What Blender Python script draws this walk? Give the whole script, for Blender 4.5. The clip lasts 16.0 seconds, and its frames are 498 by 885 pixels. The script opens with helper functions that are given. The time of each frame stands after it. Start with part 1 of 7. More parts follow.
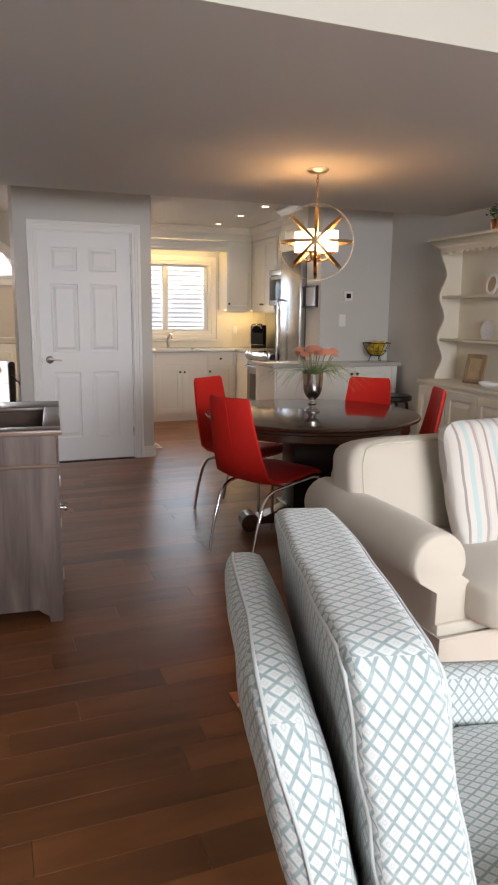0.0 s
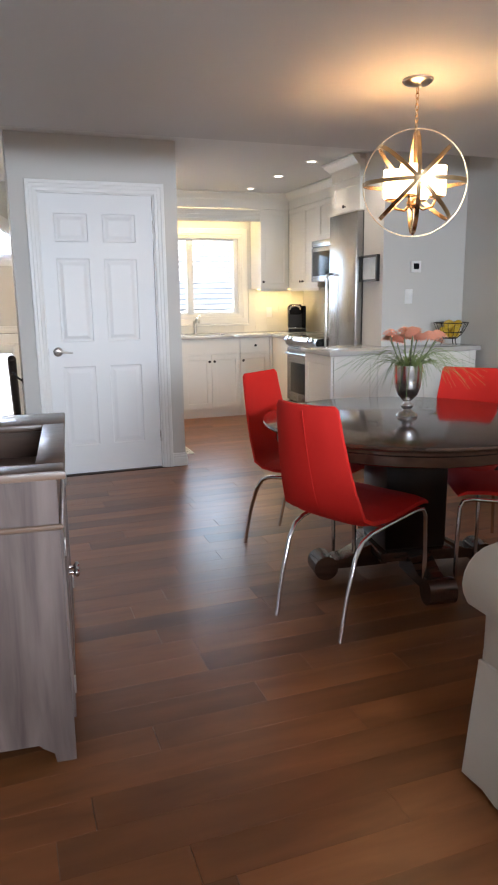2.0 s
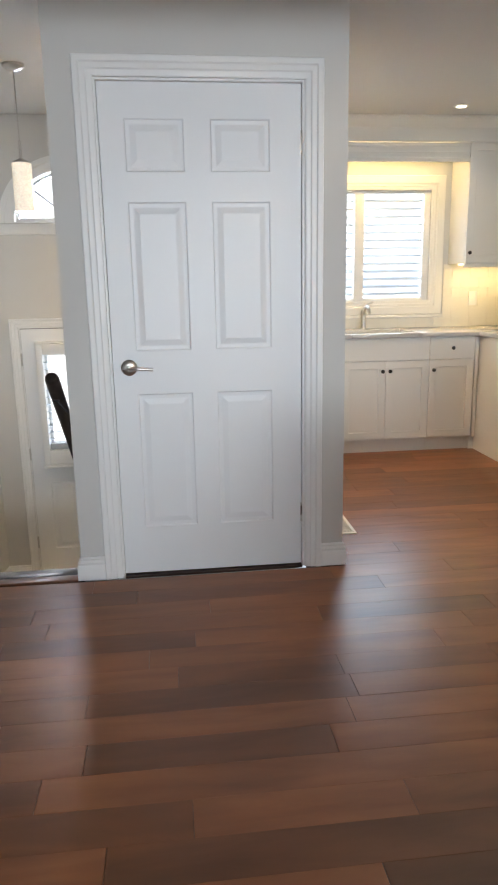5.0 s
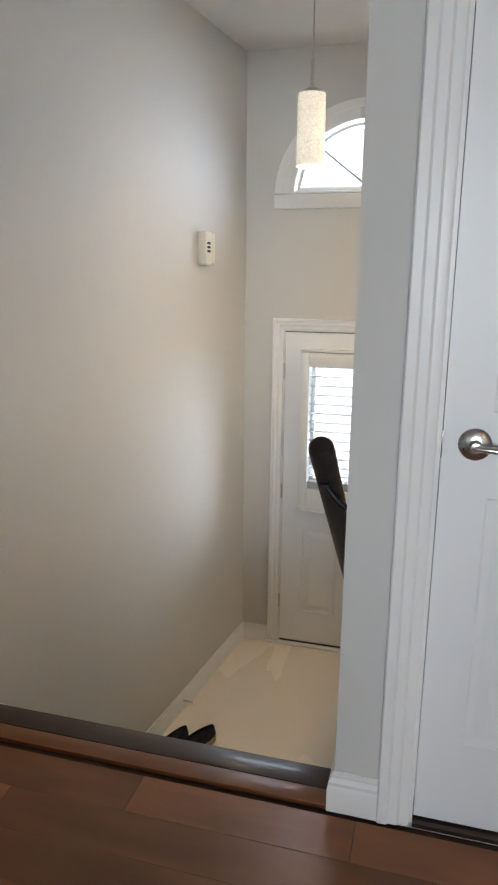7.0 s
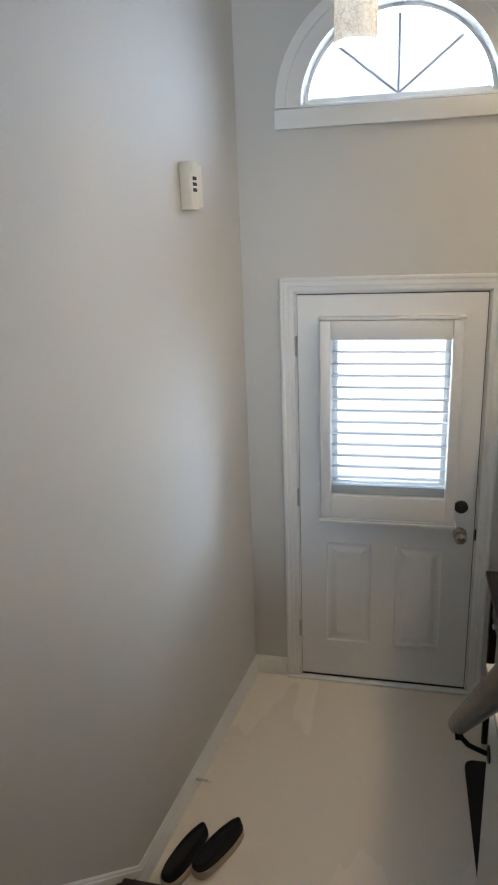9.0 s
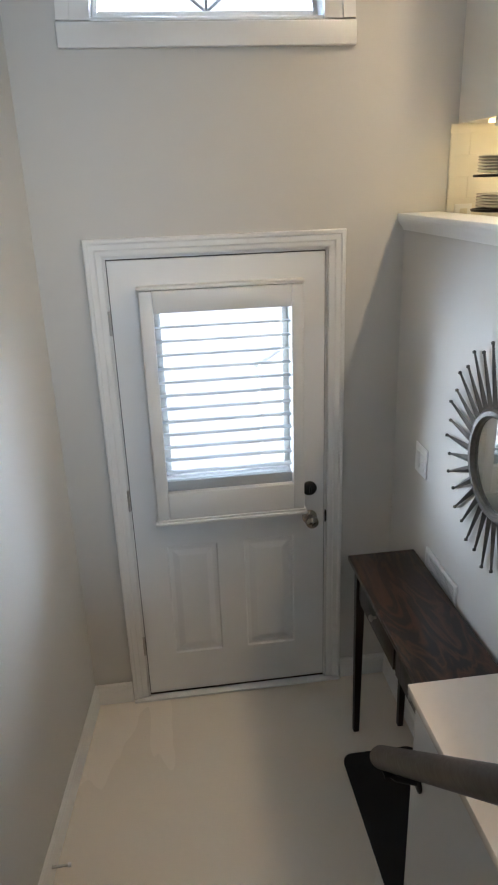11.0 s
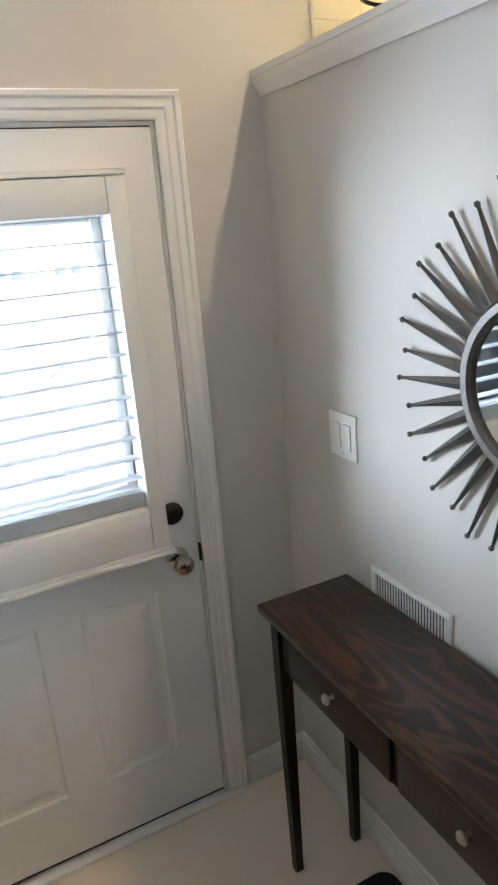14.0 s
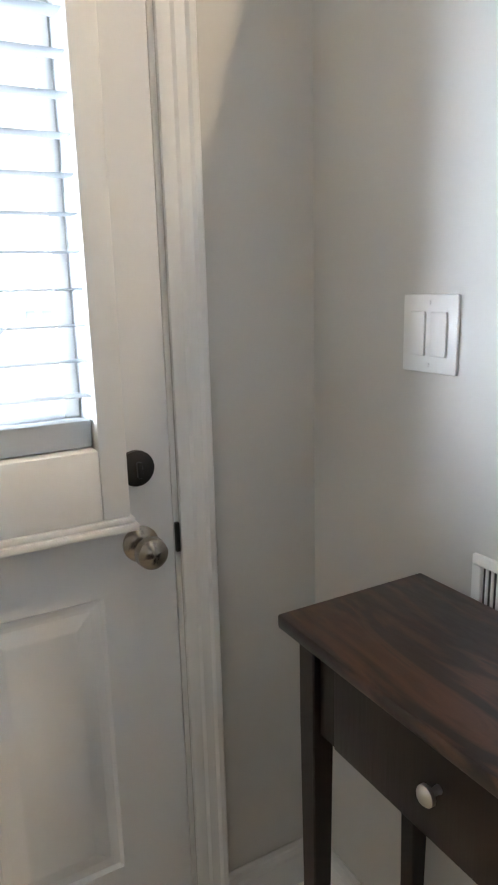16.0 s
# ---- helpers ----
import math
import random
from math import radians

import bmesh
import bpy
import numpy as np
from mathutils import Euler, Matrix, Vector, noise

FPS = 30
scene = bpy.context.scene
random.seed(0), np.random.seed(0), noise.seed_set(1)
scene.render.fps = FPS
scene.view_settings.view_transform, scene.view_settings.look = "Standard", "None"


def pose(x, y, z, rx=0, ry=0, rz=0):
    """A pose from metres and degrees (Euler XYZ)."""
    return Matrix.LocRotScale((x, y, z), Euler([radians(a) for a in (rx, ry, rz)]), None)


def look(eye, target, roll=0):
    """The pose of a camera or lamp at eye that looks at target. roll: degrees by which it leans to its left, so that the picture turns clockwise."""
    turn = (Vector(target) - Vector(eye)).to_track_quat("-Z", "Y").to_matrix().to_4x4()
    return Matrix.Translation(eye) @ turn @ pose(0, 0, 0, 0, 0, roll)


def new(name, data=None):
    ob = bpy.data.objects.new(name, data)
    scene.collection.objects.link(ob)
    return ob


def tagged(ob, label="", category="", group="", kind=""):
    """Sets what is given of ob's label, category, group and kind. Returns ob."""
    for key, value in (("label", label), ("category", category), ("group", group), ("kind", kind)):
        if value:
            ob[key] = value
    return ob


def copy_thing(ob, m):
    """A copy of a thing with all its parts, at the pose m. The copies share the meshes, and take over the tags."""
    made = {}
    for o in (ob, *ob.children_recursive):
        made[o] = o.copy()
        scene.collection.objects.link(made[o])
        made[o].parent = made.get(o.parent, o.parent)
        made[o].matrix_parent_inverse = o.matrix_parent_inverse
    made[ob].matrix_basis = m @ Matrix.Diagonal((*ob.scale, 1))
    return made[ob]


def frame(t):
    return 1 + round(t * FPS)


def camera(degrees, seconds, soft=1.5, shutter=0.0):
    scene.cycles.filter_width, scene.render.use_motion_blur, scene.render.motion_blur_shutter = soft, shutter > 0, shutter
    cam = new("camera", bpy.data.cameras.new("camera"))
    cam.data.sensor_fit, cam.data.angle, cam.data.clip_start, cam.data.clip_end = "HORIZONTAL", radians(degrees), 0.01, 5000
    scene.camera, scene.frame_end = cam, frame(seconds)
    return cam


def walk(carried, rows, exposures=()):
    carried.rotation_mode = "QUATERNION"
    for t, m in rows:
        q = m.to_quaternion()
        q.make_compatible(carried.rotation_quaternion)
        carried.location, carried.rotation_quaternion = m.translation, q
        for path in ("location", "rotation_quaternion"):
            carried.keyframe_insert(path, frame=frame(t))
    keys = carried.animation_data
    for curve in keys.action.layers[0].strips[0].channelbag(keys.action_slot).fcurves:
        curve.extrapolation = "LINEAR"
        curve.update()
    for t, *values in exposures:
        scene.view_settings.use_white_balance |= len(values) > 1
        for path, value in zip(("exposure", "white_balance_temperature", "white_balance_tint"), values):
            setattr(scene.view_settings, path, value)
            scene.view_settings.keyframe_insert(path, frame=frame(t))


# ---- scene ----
cam = camera(40.1, 16.0, 2.1)
PATH = [
    (0, (-0.834, -6.315, 1.361), (-0.132, -4.480, 0.988), 0.55),
    (0.5, (-0.852, -6.094, 1.350), (-0.207, -4.233, 0.999), -0.4),
    (1, (-0.806, -5.845, 1.324), (-0.095, -4.024, 0.903), -0.65),
    (1.5, (-0.718, -5.529, 1.332), (-0.076, -3.682, 0.911), -0.7),
    (2, (-0.683, -5.186, 1.31), (-0.031, -3.342, 0.893), -0.8),
    (2.5, (-0.58, -4.835, 1.309), (0.163, -3.033, 0.863), -1.5),
    (3, (-0.484, -4.448, 1.294), (0.177, -2.625, 0.805), -0.7),
    (3.2, (-0.45, -4.288, 1.296), (0.207, -2.465, 0.802), -0.7),
    (5.3, (-0.125, -2.634, 1.266), (-0.073, -0.68, 0.842), -0.7),
    (5.5, (-0.157, -2.457, 1.265), (-0.207, -0.496, 0.879), -0.5),
    (6, (-0.183, -2.11, 1.255), (-0.294, -0.154, 0.853), -0.8),
    (6.5, (-0.246, -1.746, 1.255), (-0.643, 0.147, 0.745), 0.5),
    (7, (-0.403, -1.435, 1.263), (-0.918, 0.441, 0.799), 0.6),
    (7.5, (-0.511, -1.149, 1.247), (-1.07, 0.717, 0.796), -0.9),
    (8, (-0.585, -0.886, 1.252), (-1.276, 0.915, 0.723), 0.8),
    (8.5, (-0.682, -0.717, 1.256), (-1.283, 1.111, 0.712), 0.7),
    (9, (-0.816, -0.568, 1.249), (-1.242, 1.295, 0.659), -2.2),
    (9.5, (-0.922, -0.42, 1.233), (-1.248, 1.459, 0.629), -2.3),
    (10, (-1.021, -0.274, 1.221), (-1.208, 1.605, 0.562), -1.6),
    (10.2, (-1.069, -0.237, 1.226), (-1.088, 1.637, 0.527), -1.8),
    (12.3, (-1.12, 0.318, 1.144), (-0.678, 2.132, 0.427), -1.5),
    (12.5, (-1.14, 0.402, 1.104), (-0.58, 2.176, 0.371), -1.1),
    (13, (-1.136, 0.564, 0.962), (-0.489, 2.304, 0.218), -3.7),
    (13.5, (-1.108, 0.754, 0.864), (-0.499, 2.546, 0.219), -2.6),
    (14, (-1.077, 0.882, 0.716), (-0.25, 2.599, 0.109), -4.8),
    (14.5, (-1.043, 1.039, 0.591), (-0.253, 2.776, -0.008), -4.0),
    (15, (-0.983, 1.166, 0.487), (-0.219, 2.935, -0.047), -3.3),
    (15.5, (-0.99, 1.31, 0.366), (-0.111, 3.043, -0.107), -3.4),
    (16, (-0.898, 1.491, 0.259), (0.048, 3.195, -0.187), -1.5),
]
EXPOSURES = [(0.0, 0.80, 7350, 20), (0.5, 1.06, 7050, 17), (1.0, 1.24, 6700, 15), (2.0, 1.37, 6400, 15), (3.0, 1.36, 6350, 15), (5.5, 1.18, 6600, 12), (7.0, 1.12, 6600, 12), (8.5, 0.92, 6100, 11), (10.0, 0.82, 5950, 11), (12.5, 1.1, 5950, 11), (14.0, 1.3, 6100, 11), (16.0, 1.7, 6100, 12)]
walk(cam, [(t, look(eye, target, roll)) for t, eye, target, roll in PATH], EXPOSURES)

# ---- world and large lights ----
world = bpy.data.worlds.new("sky")
scene.world = world
world.use_nodes = True
wn = world.node_tree.nodes
sky = wn.new("ShaderNodeTexSky")
sky.sky_type = "NISHITA"
sky.sun_disc = False
sky.sun_elevation = radians(46)
sky.sun_rotation = radians(245)
wn["Background"].inputs["Strength"].default_value = 0.15
world.node_tree.links.new(sky.outputs[0], wn["Background"].inputs[0])


def lamp(name, kind, m, energy, colour=(1, 1, 1), size=0.1, size_y=None, spot=None, blend=0.5):
    d = bpy.data.lights.new(name, kind)
    d.energy, d.color = energy, colour
    if kind == "AREA":
        d.shape, d.size, d.size_y = "RECTANGLE", size, size_y or size
    elif kind == "SUN":
        d.angle = radians(size)
    else:
        d.shadow_soft_size = size
    if kind == "SPOT":
        d.spot_size, d.spot_blend = radians(spot), blend
    ob = new(name, d)
    ob.matrix_world = m
    return ob


DAY = (0.82, 0.91, 1.0)
lamp("sun", "SUN", look((-34, -16, 40), (0, 0, 0)), 5.0, (1, 0.96, 0.9), 0.5)
# daylight in the openings: living room window behind, kitchen window, arched window, front door glass
lamp("living_daylight", "AREA", look((0.6, -9.6, 1.95), (0.6, -3.6, 0.2)), 255, (0.77, 0.89, 1.0), 3.0, 1.8)
lamp("kitchen_daylight", "AREA", look((1.46, 2.95, 1.6), (1.40, 0, 0.9)), 15, (0.52, 0.76, 1.0), 1.1, 0.95)
lamp("arch_daylight", "AREA", look((-0.80, 2.97, 2.02), (-0.98, 1.4, 0.62)), 31, (0.66, 0.81, 1.0), 0.8, 0.55)

lamp("door_daylight", "AREA", look((-1.95, 3.65, 0.30), (-0.3, 1.9, 0.25)), 50, DAY, 0.9, 0.9)
lamp("porch_daylight", "AREA", look((0.40, 3.55, 0.55), (-1.45, 2.1, 0.25)), 52, (0.70, 0.85, 1.0), 0.9, 0.9)


# ---- materials ----
def material(name, colour, rough=0.6, metal=0.0, vary=0.06, scale=3.0, fine=60.0, bump=0.05, stretch=(1, 1, 1), coat=0.0, sheen=0.0, space="Object", glow=None, glow_strength=0.0):
    """A surface with variation at two scales and a fine relief."""
    m = bpy.data.materials.new(name)
    m.use_nodes = True
    n, l = m.node_tree.nodes, m.node_tree.links
    b = n["Principled BSDF"]
    b.inputs["Roughness"].default_value = rough
    b.inputs["Metallic"].default_value = metal
    b.inputs["Coat Weight"].default_value = coat
    b.inputs["Sheen Weight"].default_value = sheen
    tc = n.new("ShaderNodeTexCoord")
    mp = n.new("ShaderNodeMapping")
    mp.inputs["Scale"].default_value = stretch
    l.new(tc.outputs[space], mp.inputs[0])
    big, small = n.new("ShaderNodeTexNoise"), n.new("ShaderNodeTexNoise")
    big.inputs["Scale"].default_value, small.inputs["Scale"].default_value = scale, fine
    big.inputs["Detail"].default_value = small.inputs["Detail"].default_value = 4
    l.new(mp.outputs[0], big.inputs[0])
    l.new(mp.outputs[0], small.inputs[0])
    mix = n.new("ShaderNodeMix")
    mix.data_type = "RGBA"
    c0 = [max(0, c * (1 - vary)) for c in colour]
    c1 = [min(1, c * (1 + vary)) for c in colour]
    mix.inputs[6].default_value, mix.inputs[7].default_value = (*c0, 1), (*c1, 1)
    add = n.new("ShaderNodeMath")
    add.operation = "MULTIPLY_ADD"
    add.inputs[1].default_value = 0.6
    l.new(big.outputs[0], add.inputs[0])
    half = n.new("ShaderNodeMath")
    half.operation = "MULTIPLY"
    half.inputs[1].default_value = 0.4
    l.new(small.outputs[0], half.inputs[0])
    l.new(half.outputs[0], add.inputs[2])
    l.new(add.outputs[0], mix.inputs[0])
    l.new(mix.outputs[2], b.inputs["Base Color"])
    rr = n.new("ShaderNodeMapRange")
    rr.inputs[3].default_value, rr.inputs[4].default_value = max(0.02, rough * 0.85), min(1, rough * 1.15)
    l.new(big.outputs[0], rr.inputs[0])
    l.new(rr.outputs[0], b.inputs["Roughness"])
    if bump:
        bp = n.new("ShaderNodeBump")
        bp.inputs["Strength"].default_value, bp.inputs["Distance"].default_value = bump, 0.004
        l.new(small.outputs[0], bp.inputs["Height"])
        l.new(bp.outputs[0], b.inputs["Normal"])
    if glow:
        b.inputs["Emission Color"].default_value = (*glow, 1)
        b.inputs["Emission Strength"].default_value = glow_strength
    return m


def wood(name, dark, light, axis="x", rough=0.35, scale=1.0, coat=0.1, random_from="", rings=False, gloss=0.5, streak=9):
    """Grain along one axis; random_from: 'object' or 'island' shifts tone and grain from board to board."""
    m = bpy.data.materials.new(name)
    m.use_nodes = True
    n, l = m.node_tree.nodes, m.node_tree.links
    b = n["Principled BSDF"]
    b.inputs["Coat Weight"].default_value = coat
    b.inputs["Specular IOR Level"].default_value = gloss
    tc = n.new("ShaderNodeTexCoord")
    mp = n.new("ShaderNodeMapping")
    s = {"x": (0.9, streak, streak), "y": (9, 2.6 if rings else 0.9, 9), "z": (9, 9, 0.9)}[axis]
    mp.inputs["Scale"].default_value = [v * scale for v in s]
    l.new(tc.outputs["Object"], mp.inputs[0])
    vec = mp.outputs[0]
    rnd = None
    if random_from:
        src = n.new("ShaderNodeObjectInfo" if random_from == "object" else "ShaderNodeNewGeometry")
        rnd = src.outputs["Random" if random_from == "object" else "Random Per Island"]
        ml = n.new("ShaderNodeMath")
        ml.operation = "MULTIPLY"
        ml.inputs[1].default_value = 71.0
        l.new(rnd, ml.inputs[0])
        va = n.new("ShaderNodeVectorMath")
        l.new(vec, va.inputs[0])
        l.new(ml.outputs[0], va.inputs[1])
        vec = va.outputs[0]
    g = n.new("ShaderNodeTexNoise")
    g.inputs["Scale"].default_value, g.inputs["Detail"].default_value, g.inputs["Distortion"].default_value = (1.4 if rings else 2.2), 6, (0.9 if rings else 0.4)
    l.new(vec, g.inputs[0])
    f = n.new("ShaderNodeTexNoise")
    f.inputs["Scale"].default_value, f.inputs["Detail"].default_value = 14, 3
    l.new(vec, f.inputs[0])
    fac = g.outputs[0]
    if rings:
        w = n.new("ShaderNodeMath")
        w.operation = "PINGPONG"
        w.inputs[1].default_value = 0.09
        l.new(g.outputs[0], w.inputs[0])
        w2 = n.new("ShaderNodeMath")
        w2.operation = "MULTIPLY"
        w2.inputs[1].default_value = 8.5
        l.new(w.outputs[0], w2.inputs[0])
        fac = w2.outputs[0]
    ramp = n.new("ShaderNodeValToRGB")
    ramp.color_ramp.elements[0].position, ramp.color_ramp.elements[1].position = 0.25, 0.8
    ramp.color_ramp.elements[0].color, ramp.color_ramp.elements[1].color = (*dark, 1), (*light, 1)
    l.new(fac, ramp.inputs[0])
    col = ramp.outputs[0]
    if rnd is not None:
        hsv = n.new("ShaderNodeHueSaturation")
        mr = n.new("ShaderNodeMapRange")
        mr.inputs[3].default_value, mr.inputs[4].default_value = 0.70, 1.34
        l.new(rnd, mr.inputs[0])
        l.new(mr.outputs[0], hsv.inputs["Value"])
        l.new(col, hsv.inputs["Color"])
        col = hsv.outputs[0]
    l.new(col, b.inputs["Base Color"])
    rr = n.new("ShaderNodeMapRange")
    rr.inputs[3].default_value, rr.inputs[4].default_value = rough * 0.8, min(1, rough * 1.25)
    l.new(f.outputs[0], rr.inputs[0])
    l.new(rr.outputs[0], b.inputs["Roughness"])
    bp = n.new("ShaderNodeBump")
    bp.inputs["Strength"].default_value, bp.inputs["Distance"].default_value = 0.12, 0.002
    l.new(f.outputs[0], bp.inputs["Height"])
    l.new(bp.outputs[0], b.inputs["Normal"])
    return m


def lattice_fabric(name, ground, line, size, width):
    """Woven cloth with a diamond lattice."""
    m = material(name, ground, 0.9, vary=0.05, scale=8, fine=400, bump=0.25, sheen=0.3)
    n, l = m.node_tree.nodes, m.node_tree.links
    b = n["Principled BSDF"]
    old = b.inputs["Base Color"].links[0].from_socket
    tc = n.new("ShaderNodeTexCoord")
    sp = n.new("ShaderNodeSeparateXYZ")
    l.new(tc.outputs["UV"], sp.inputs[0])
    wob = n.new("ShaderNodeTexNoise")
    wob.inputs["Scale"].default_value = 30
    l.new(tc.outputs["Object"], wob.inputs[0])

    def op(kind, a, c):
        q = n.new("ShaderNodeMath")
        q.operation = kind
        for i, v in enumerate((a, c)):
            if isinstance(v, (int, float)):
                q.inputs[i].default_value = v
            else:
                l.new(v, q.inputs[i])
        return q.outputs[0]
    across, along = sp.outputs[0], op("MULTIPLY", sp.outputs[1], 0.72)
    wobble = op("MULTIPLY", wob.outputs[0], size * 0.18)
    lines = []
    for sign in ("ADD", "SUBTRACT"):
        v = op("ADD", op(sign, across, along), wobble)
        p = op("PINGPONG", v, size / 2)
        edge = n.new("ShaderNodeMapRange")
        edge.interpolation_type = "SMOOTHSTEP"
        edge.inputs[1].default_value, edge.inputs[2].default_value = width * 0.55, width * 1.45
        edge.inputs[3].default_value, edge.inputs[4].default_value = 1.0, 0.0
        l.new(p, edge.inputs[0])
        lines.append((edge.outputs[0], op("GREATER_THAN", p, size * 0.33), op("GREATER_THAN", p, size * 0.41)))
    core = op("SUBTRACT", op("MULTIPLY", lines[0][1], lines[1][1]), op("MULTIPLY", lines[0][2], lines[1][2]))
    both = op("MAXIMUM", op("MAXIMUM", lines[0][0], lines[1][0]), op("MULTIPLY", core, 0.3))
    dots = n.new("ShaderNodeTexNoise")
    dots.inputs["Scale"].default_value = 90
    l.new(tc.outputs["Object"], dots.inputs[0])
    soft = op("MULTIPLY", both, op("ADD", op("MULTIPLY", dots.outputs[0], 0.7), 0.5))
    mx = n.new("ShaderNodeMix")
    mx.data_type = "RGBA"
    l.new(soft, mx.inputs[0])
    l.new(old, mx.inputs[6])
    mx.inputs[7].default_value = (*line, 1)
    l.new(mx.outputs[2], b.inputs["Base Color"])
    return m


def striped_fabric(name, colours, period):
    m = material(name, (0.8, 0.8, 0.78), 0.9, fine=300, bump=0.25, sheen=0.2)
    n, l = m.node_tree.nodes, m.node_tree.links
    b = n["Principled BSDF"]
    tc, sp = n.new("ShaderNodeTexCoord"), n.new("ShaderNodeSeparateXYZ")
    l.new(tc.outputs["Object"], sp.inputs[0])
    fr = n.new("ShaderNodeMath")
    fr.operation = "MULTIPLY"
    fr.inputs[1].default_value = 1 / period
    l.new(sp.outputs[0], fr.inputs[0])
    f2 = n.new("ShaderNodeMath")
    f2.operation = "FRACT"
    l.new(fr.outputs[0], f2.inputs[0])
    ramp = n.new("ShaderNodeValToRGB")
    ramp.color_ramp.interpolation = "CONSTANT"
    e = ramp.color_ramp.elements
    while len(e) < len(colours):
        e.new(0.5)
    for i, (at, c) in enumerate(colours):
        e[i].position, e[i].color = at, (*c, 1)
    l.new(f2.outputs[0], ramp.inputs[0])
    l.new(ramp.outputs[0], b.inputs["Base Color"])
    return m


def lined_rug(name):
    m = material(name, (0.62, 0.17, 0.06), 0.95, vary=0.14, scale=6, fine=260, bump=0.5, sheen=0.2)
    n, l = m.node_tree.nodes, m.node_tree.links
    b = n["Principled BSDF"]
    old = b.inputs["Base Color"].links[0].from_socket
    tc = n.new("ShaderNodeTexCoord")
    v = n.new("ShaderNodeTexVoronoi")
    v.feature = "DISTANCE_TO_EDGE"
    v.inputs["Scale"].default_value = 3.6
    l.new(tc.outputs["Object"], v.inputs[0])
    lt = n.new("ShaderNodeMath")
    lt.operation = "LESS_THAN"
    lt.inputs[1].default_value = 0.035
    l.new(v.outputs["Distance"], lt.inputs[0])
    mx = n.new("ShaderNodeMix")
    mx.data_type = "RGBA"
    l.new(lt.outputs[0], mx.inputs[0])
    l.new(old, mx.inputs[6])
    mx.inputs[7].default_value = (0.72, 0.62, 0.5, 1)
    l.new(mx.outputs[2], b.inputs["Base Color"])
    return m


def glass(name, tint=(1, 1, 1), rough=0.0):
    m = bpy.data.materials.new(name)
    m.use_nodes = True
    n, l = m.node_tree.nodes, m.node_tree.links
    n.remove(n["Principled BSDF"])
    t, g, mx, fr = n.new("ShaderNodeBsdfTransparent"), n.new("ShaderNodeBsdfGlossy"), n.new("ShaderNodeMixShader"), n.new("ShaderNodeFresnel")
    t.inputs[0].default_value = (*tint, 1)
    g.inputs["Roughness"].default_value = rough
    l.new(fr.outputs[0], mx.inputs[0])
    l.new(t.outputs[0], mx.inputs[1])
    l.new(g.outputs[0], mx.inputs[2])
    l.new(mx.outputs[0], n["Material Output"].inputs[0])
    return m


def dull(*args, **kw):
    """A surface with little gloss."""
    m = material(*args, **kw)
    m.node_tree.nodes["Principled BSDF"].inputs["Specular IOR Level"].default_value = 0.2
    return m


def mosaic_glow(name):
    """Lit mosaic glass: bright chips between darker joints."""
    m = material(name, (0.85, 0.80, 0.70), 0.25, vary=0.2, scale=40, bump=0.2)
    n, l = m.node_tree.nodes, m.node_tree.links
    b = n["Principled BSDF"]
    tc = n.new("ShaderNodeTexCoord")
    v, c = n.new("ShaderNodeTexVoronoi"), n.new("ShaderNodeTexVoronoi")
    v.feature = "DISTANCE_TO_EDGE"
    v.inputs["Scale"].default_value = c.inputs["Scale"].default_value = 90
    l.new(tc.outputs["Object"], v.inputs[0])
    l.new(tc.outputs["Object"], c.inputs[0])
    r = n.new("ShaderNodeMapRange")
    r.inputs[1].default_value, r.inputs[2].default_value = 0.02, 0.12
    r.inputs[3].default_value, r.inputs[4].default_value = 0.05, 0.34
    l.new(v.outputs["Distance"], r.inputs[0])
    sp = n.new("ShaderNodeSeparateColor")
    l.new(c.outputs["Color"], sp.inputs[0])
    q = n.new("ShaderNodeMapRange")
    q.inputs[3].default_value, q.inputs[4].default_value = 0.6, 1.2
    l.new(sp.outputs[0], q.inputs[0])
    mu = n.new("ShaderNodeMath")
    mu.operation = "MULTIPLY"
    l.new(r.outputs[0], mu.inputs[0])
    l.new(q.outputs[0], mu.inputs[1])
    l.new(mu.outputs[0], b.inputs["Emission Strength"])
    b.inputs["Emission Color"].default_value = (1.0, 0.88, 0.68, 1)
    return m


WALL = material("wall_paint", (0.61, 0.60, 0.57), 0.75, vary=0.02, scale=1.3, fine=180, bump=0.06)
# dropped dining ceiling: one even grey, darker than CEIL
CEILD = material("dining_ceiling_surface", (0.56, 0.55, 0.53), 0.8, vary=0.025, scale=1.0, fine=150, bump=0.08)
CEIL = material("ceiling_paint", (0.68, 0.67, 0.65), 0.8, vary=0.02, scale=1.0, fine=150, bump=0.08)
WHITE = material("white_trim_paint", (0.80, 0.80, 0.78), 0.35, vary=0.025, scale=4, fine=90, bump=0.03)
# grey stands in for the backlit shade on white glazing bars
BARGREY = material("darkened_bar_grey", (0.30, 0.32, 0.35), 0.5, vary=0.05)
# white louvres: the grey puts their backlit shade into the colour
LOUVM = material("shaded_white_louvre", (0.46, 0.50, 0.53), 0.5, vary=0.03)
DOORW = material("white_door_paint", (0.80, 0.81, 0.81), 0.38, vary=0.02, scale=2.5, fine=130, bump=0.05)
CREAM = material("cream_cabinet_paint", (0.78, 0.76, 0.70), 0.4, vary=0.03, scale=3, fine=110, bump=0.04)
# off-white darkened in the colour to offset living_daylight's direct light
HEADERM = material("dimmed_off_white_header", (0.56, 0.55, 0.48), 0.5, vary=0.03, scale=3, fine=100, bump=0.05)
HUTCHM = material("cream_hutch_paint", (0.74, 0.69, 0.58), 0.45, vary=0.05, scale=5, fine=90, bump=0.06)
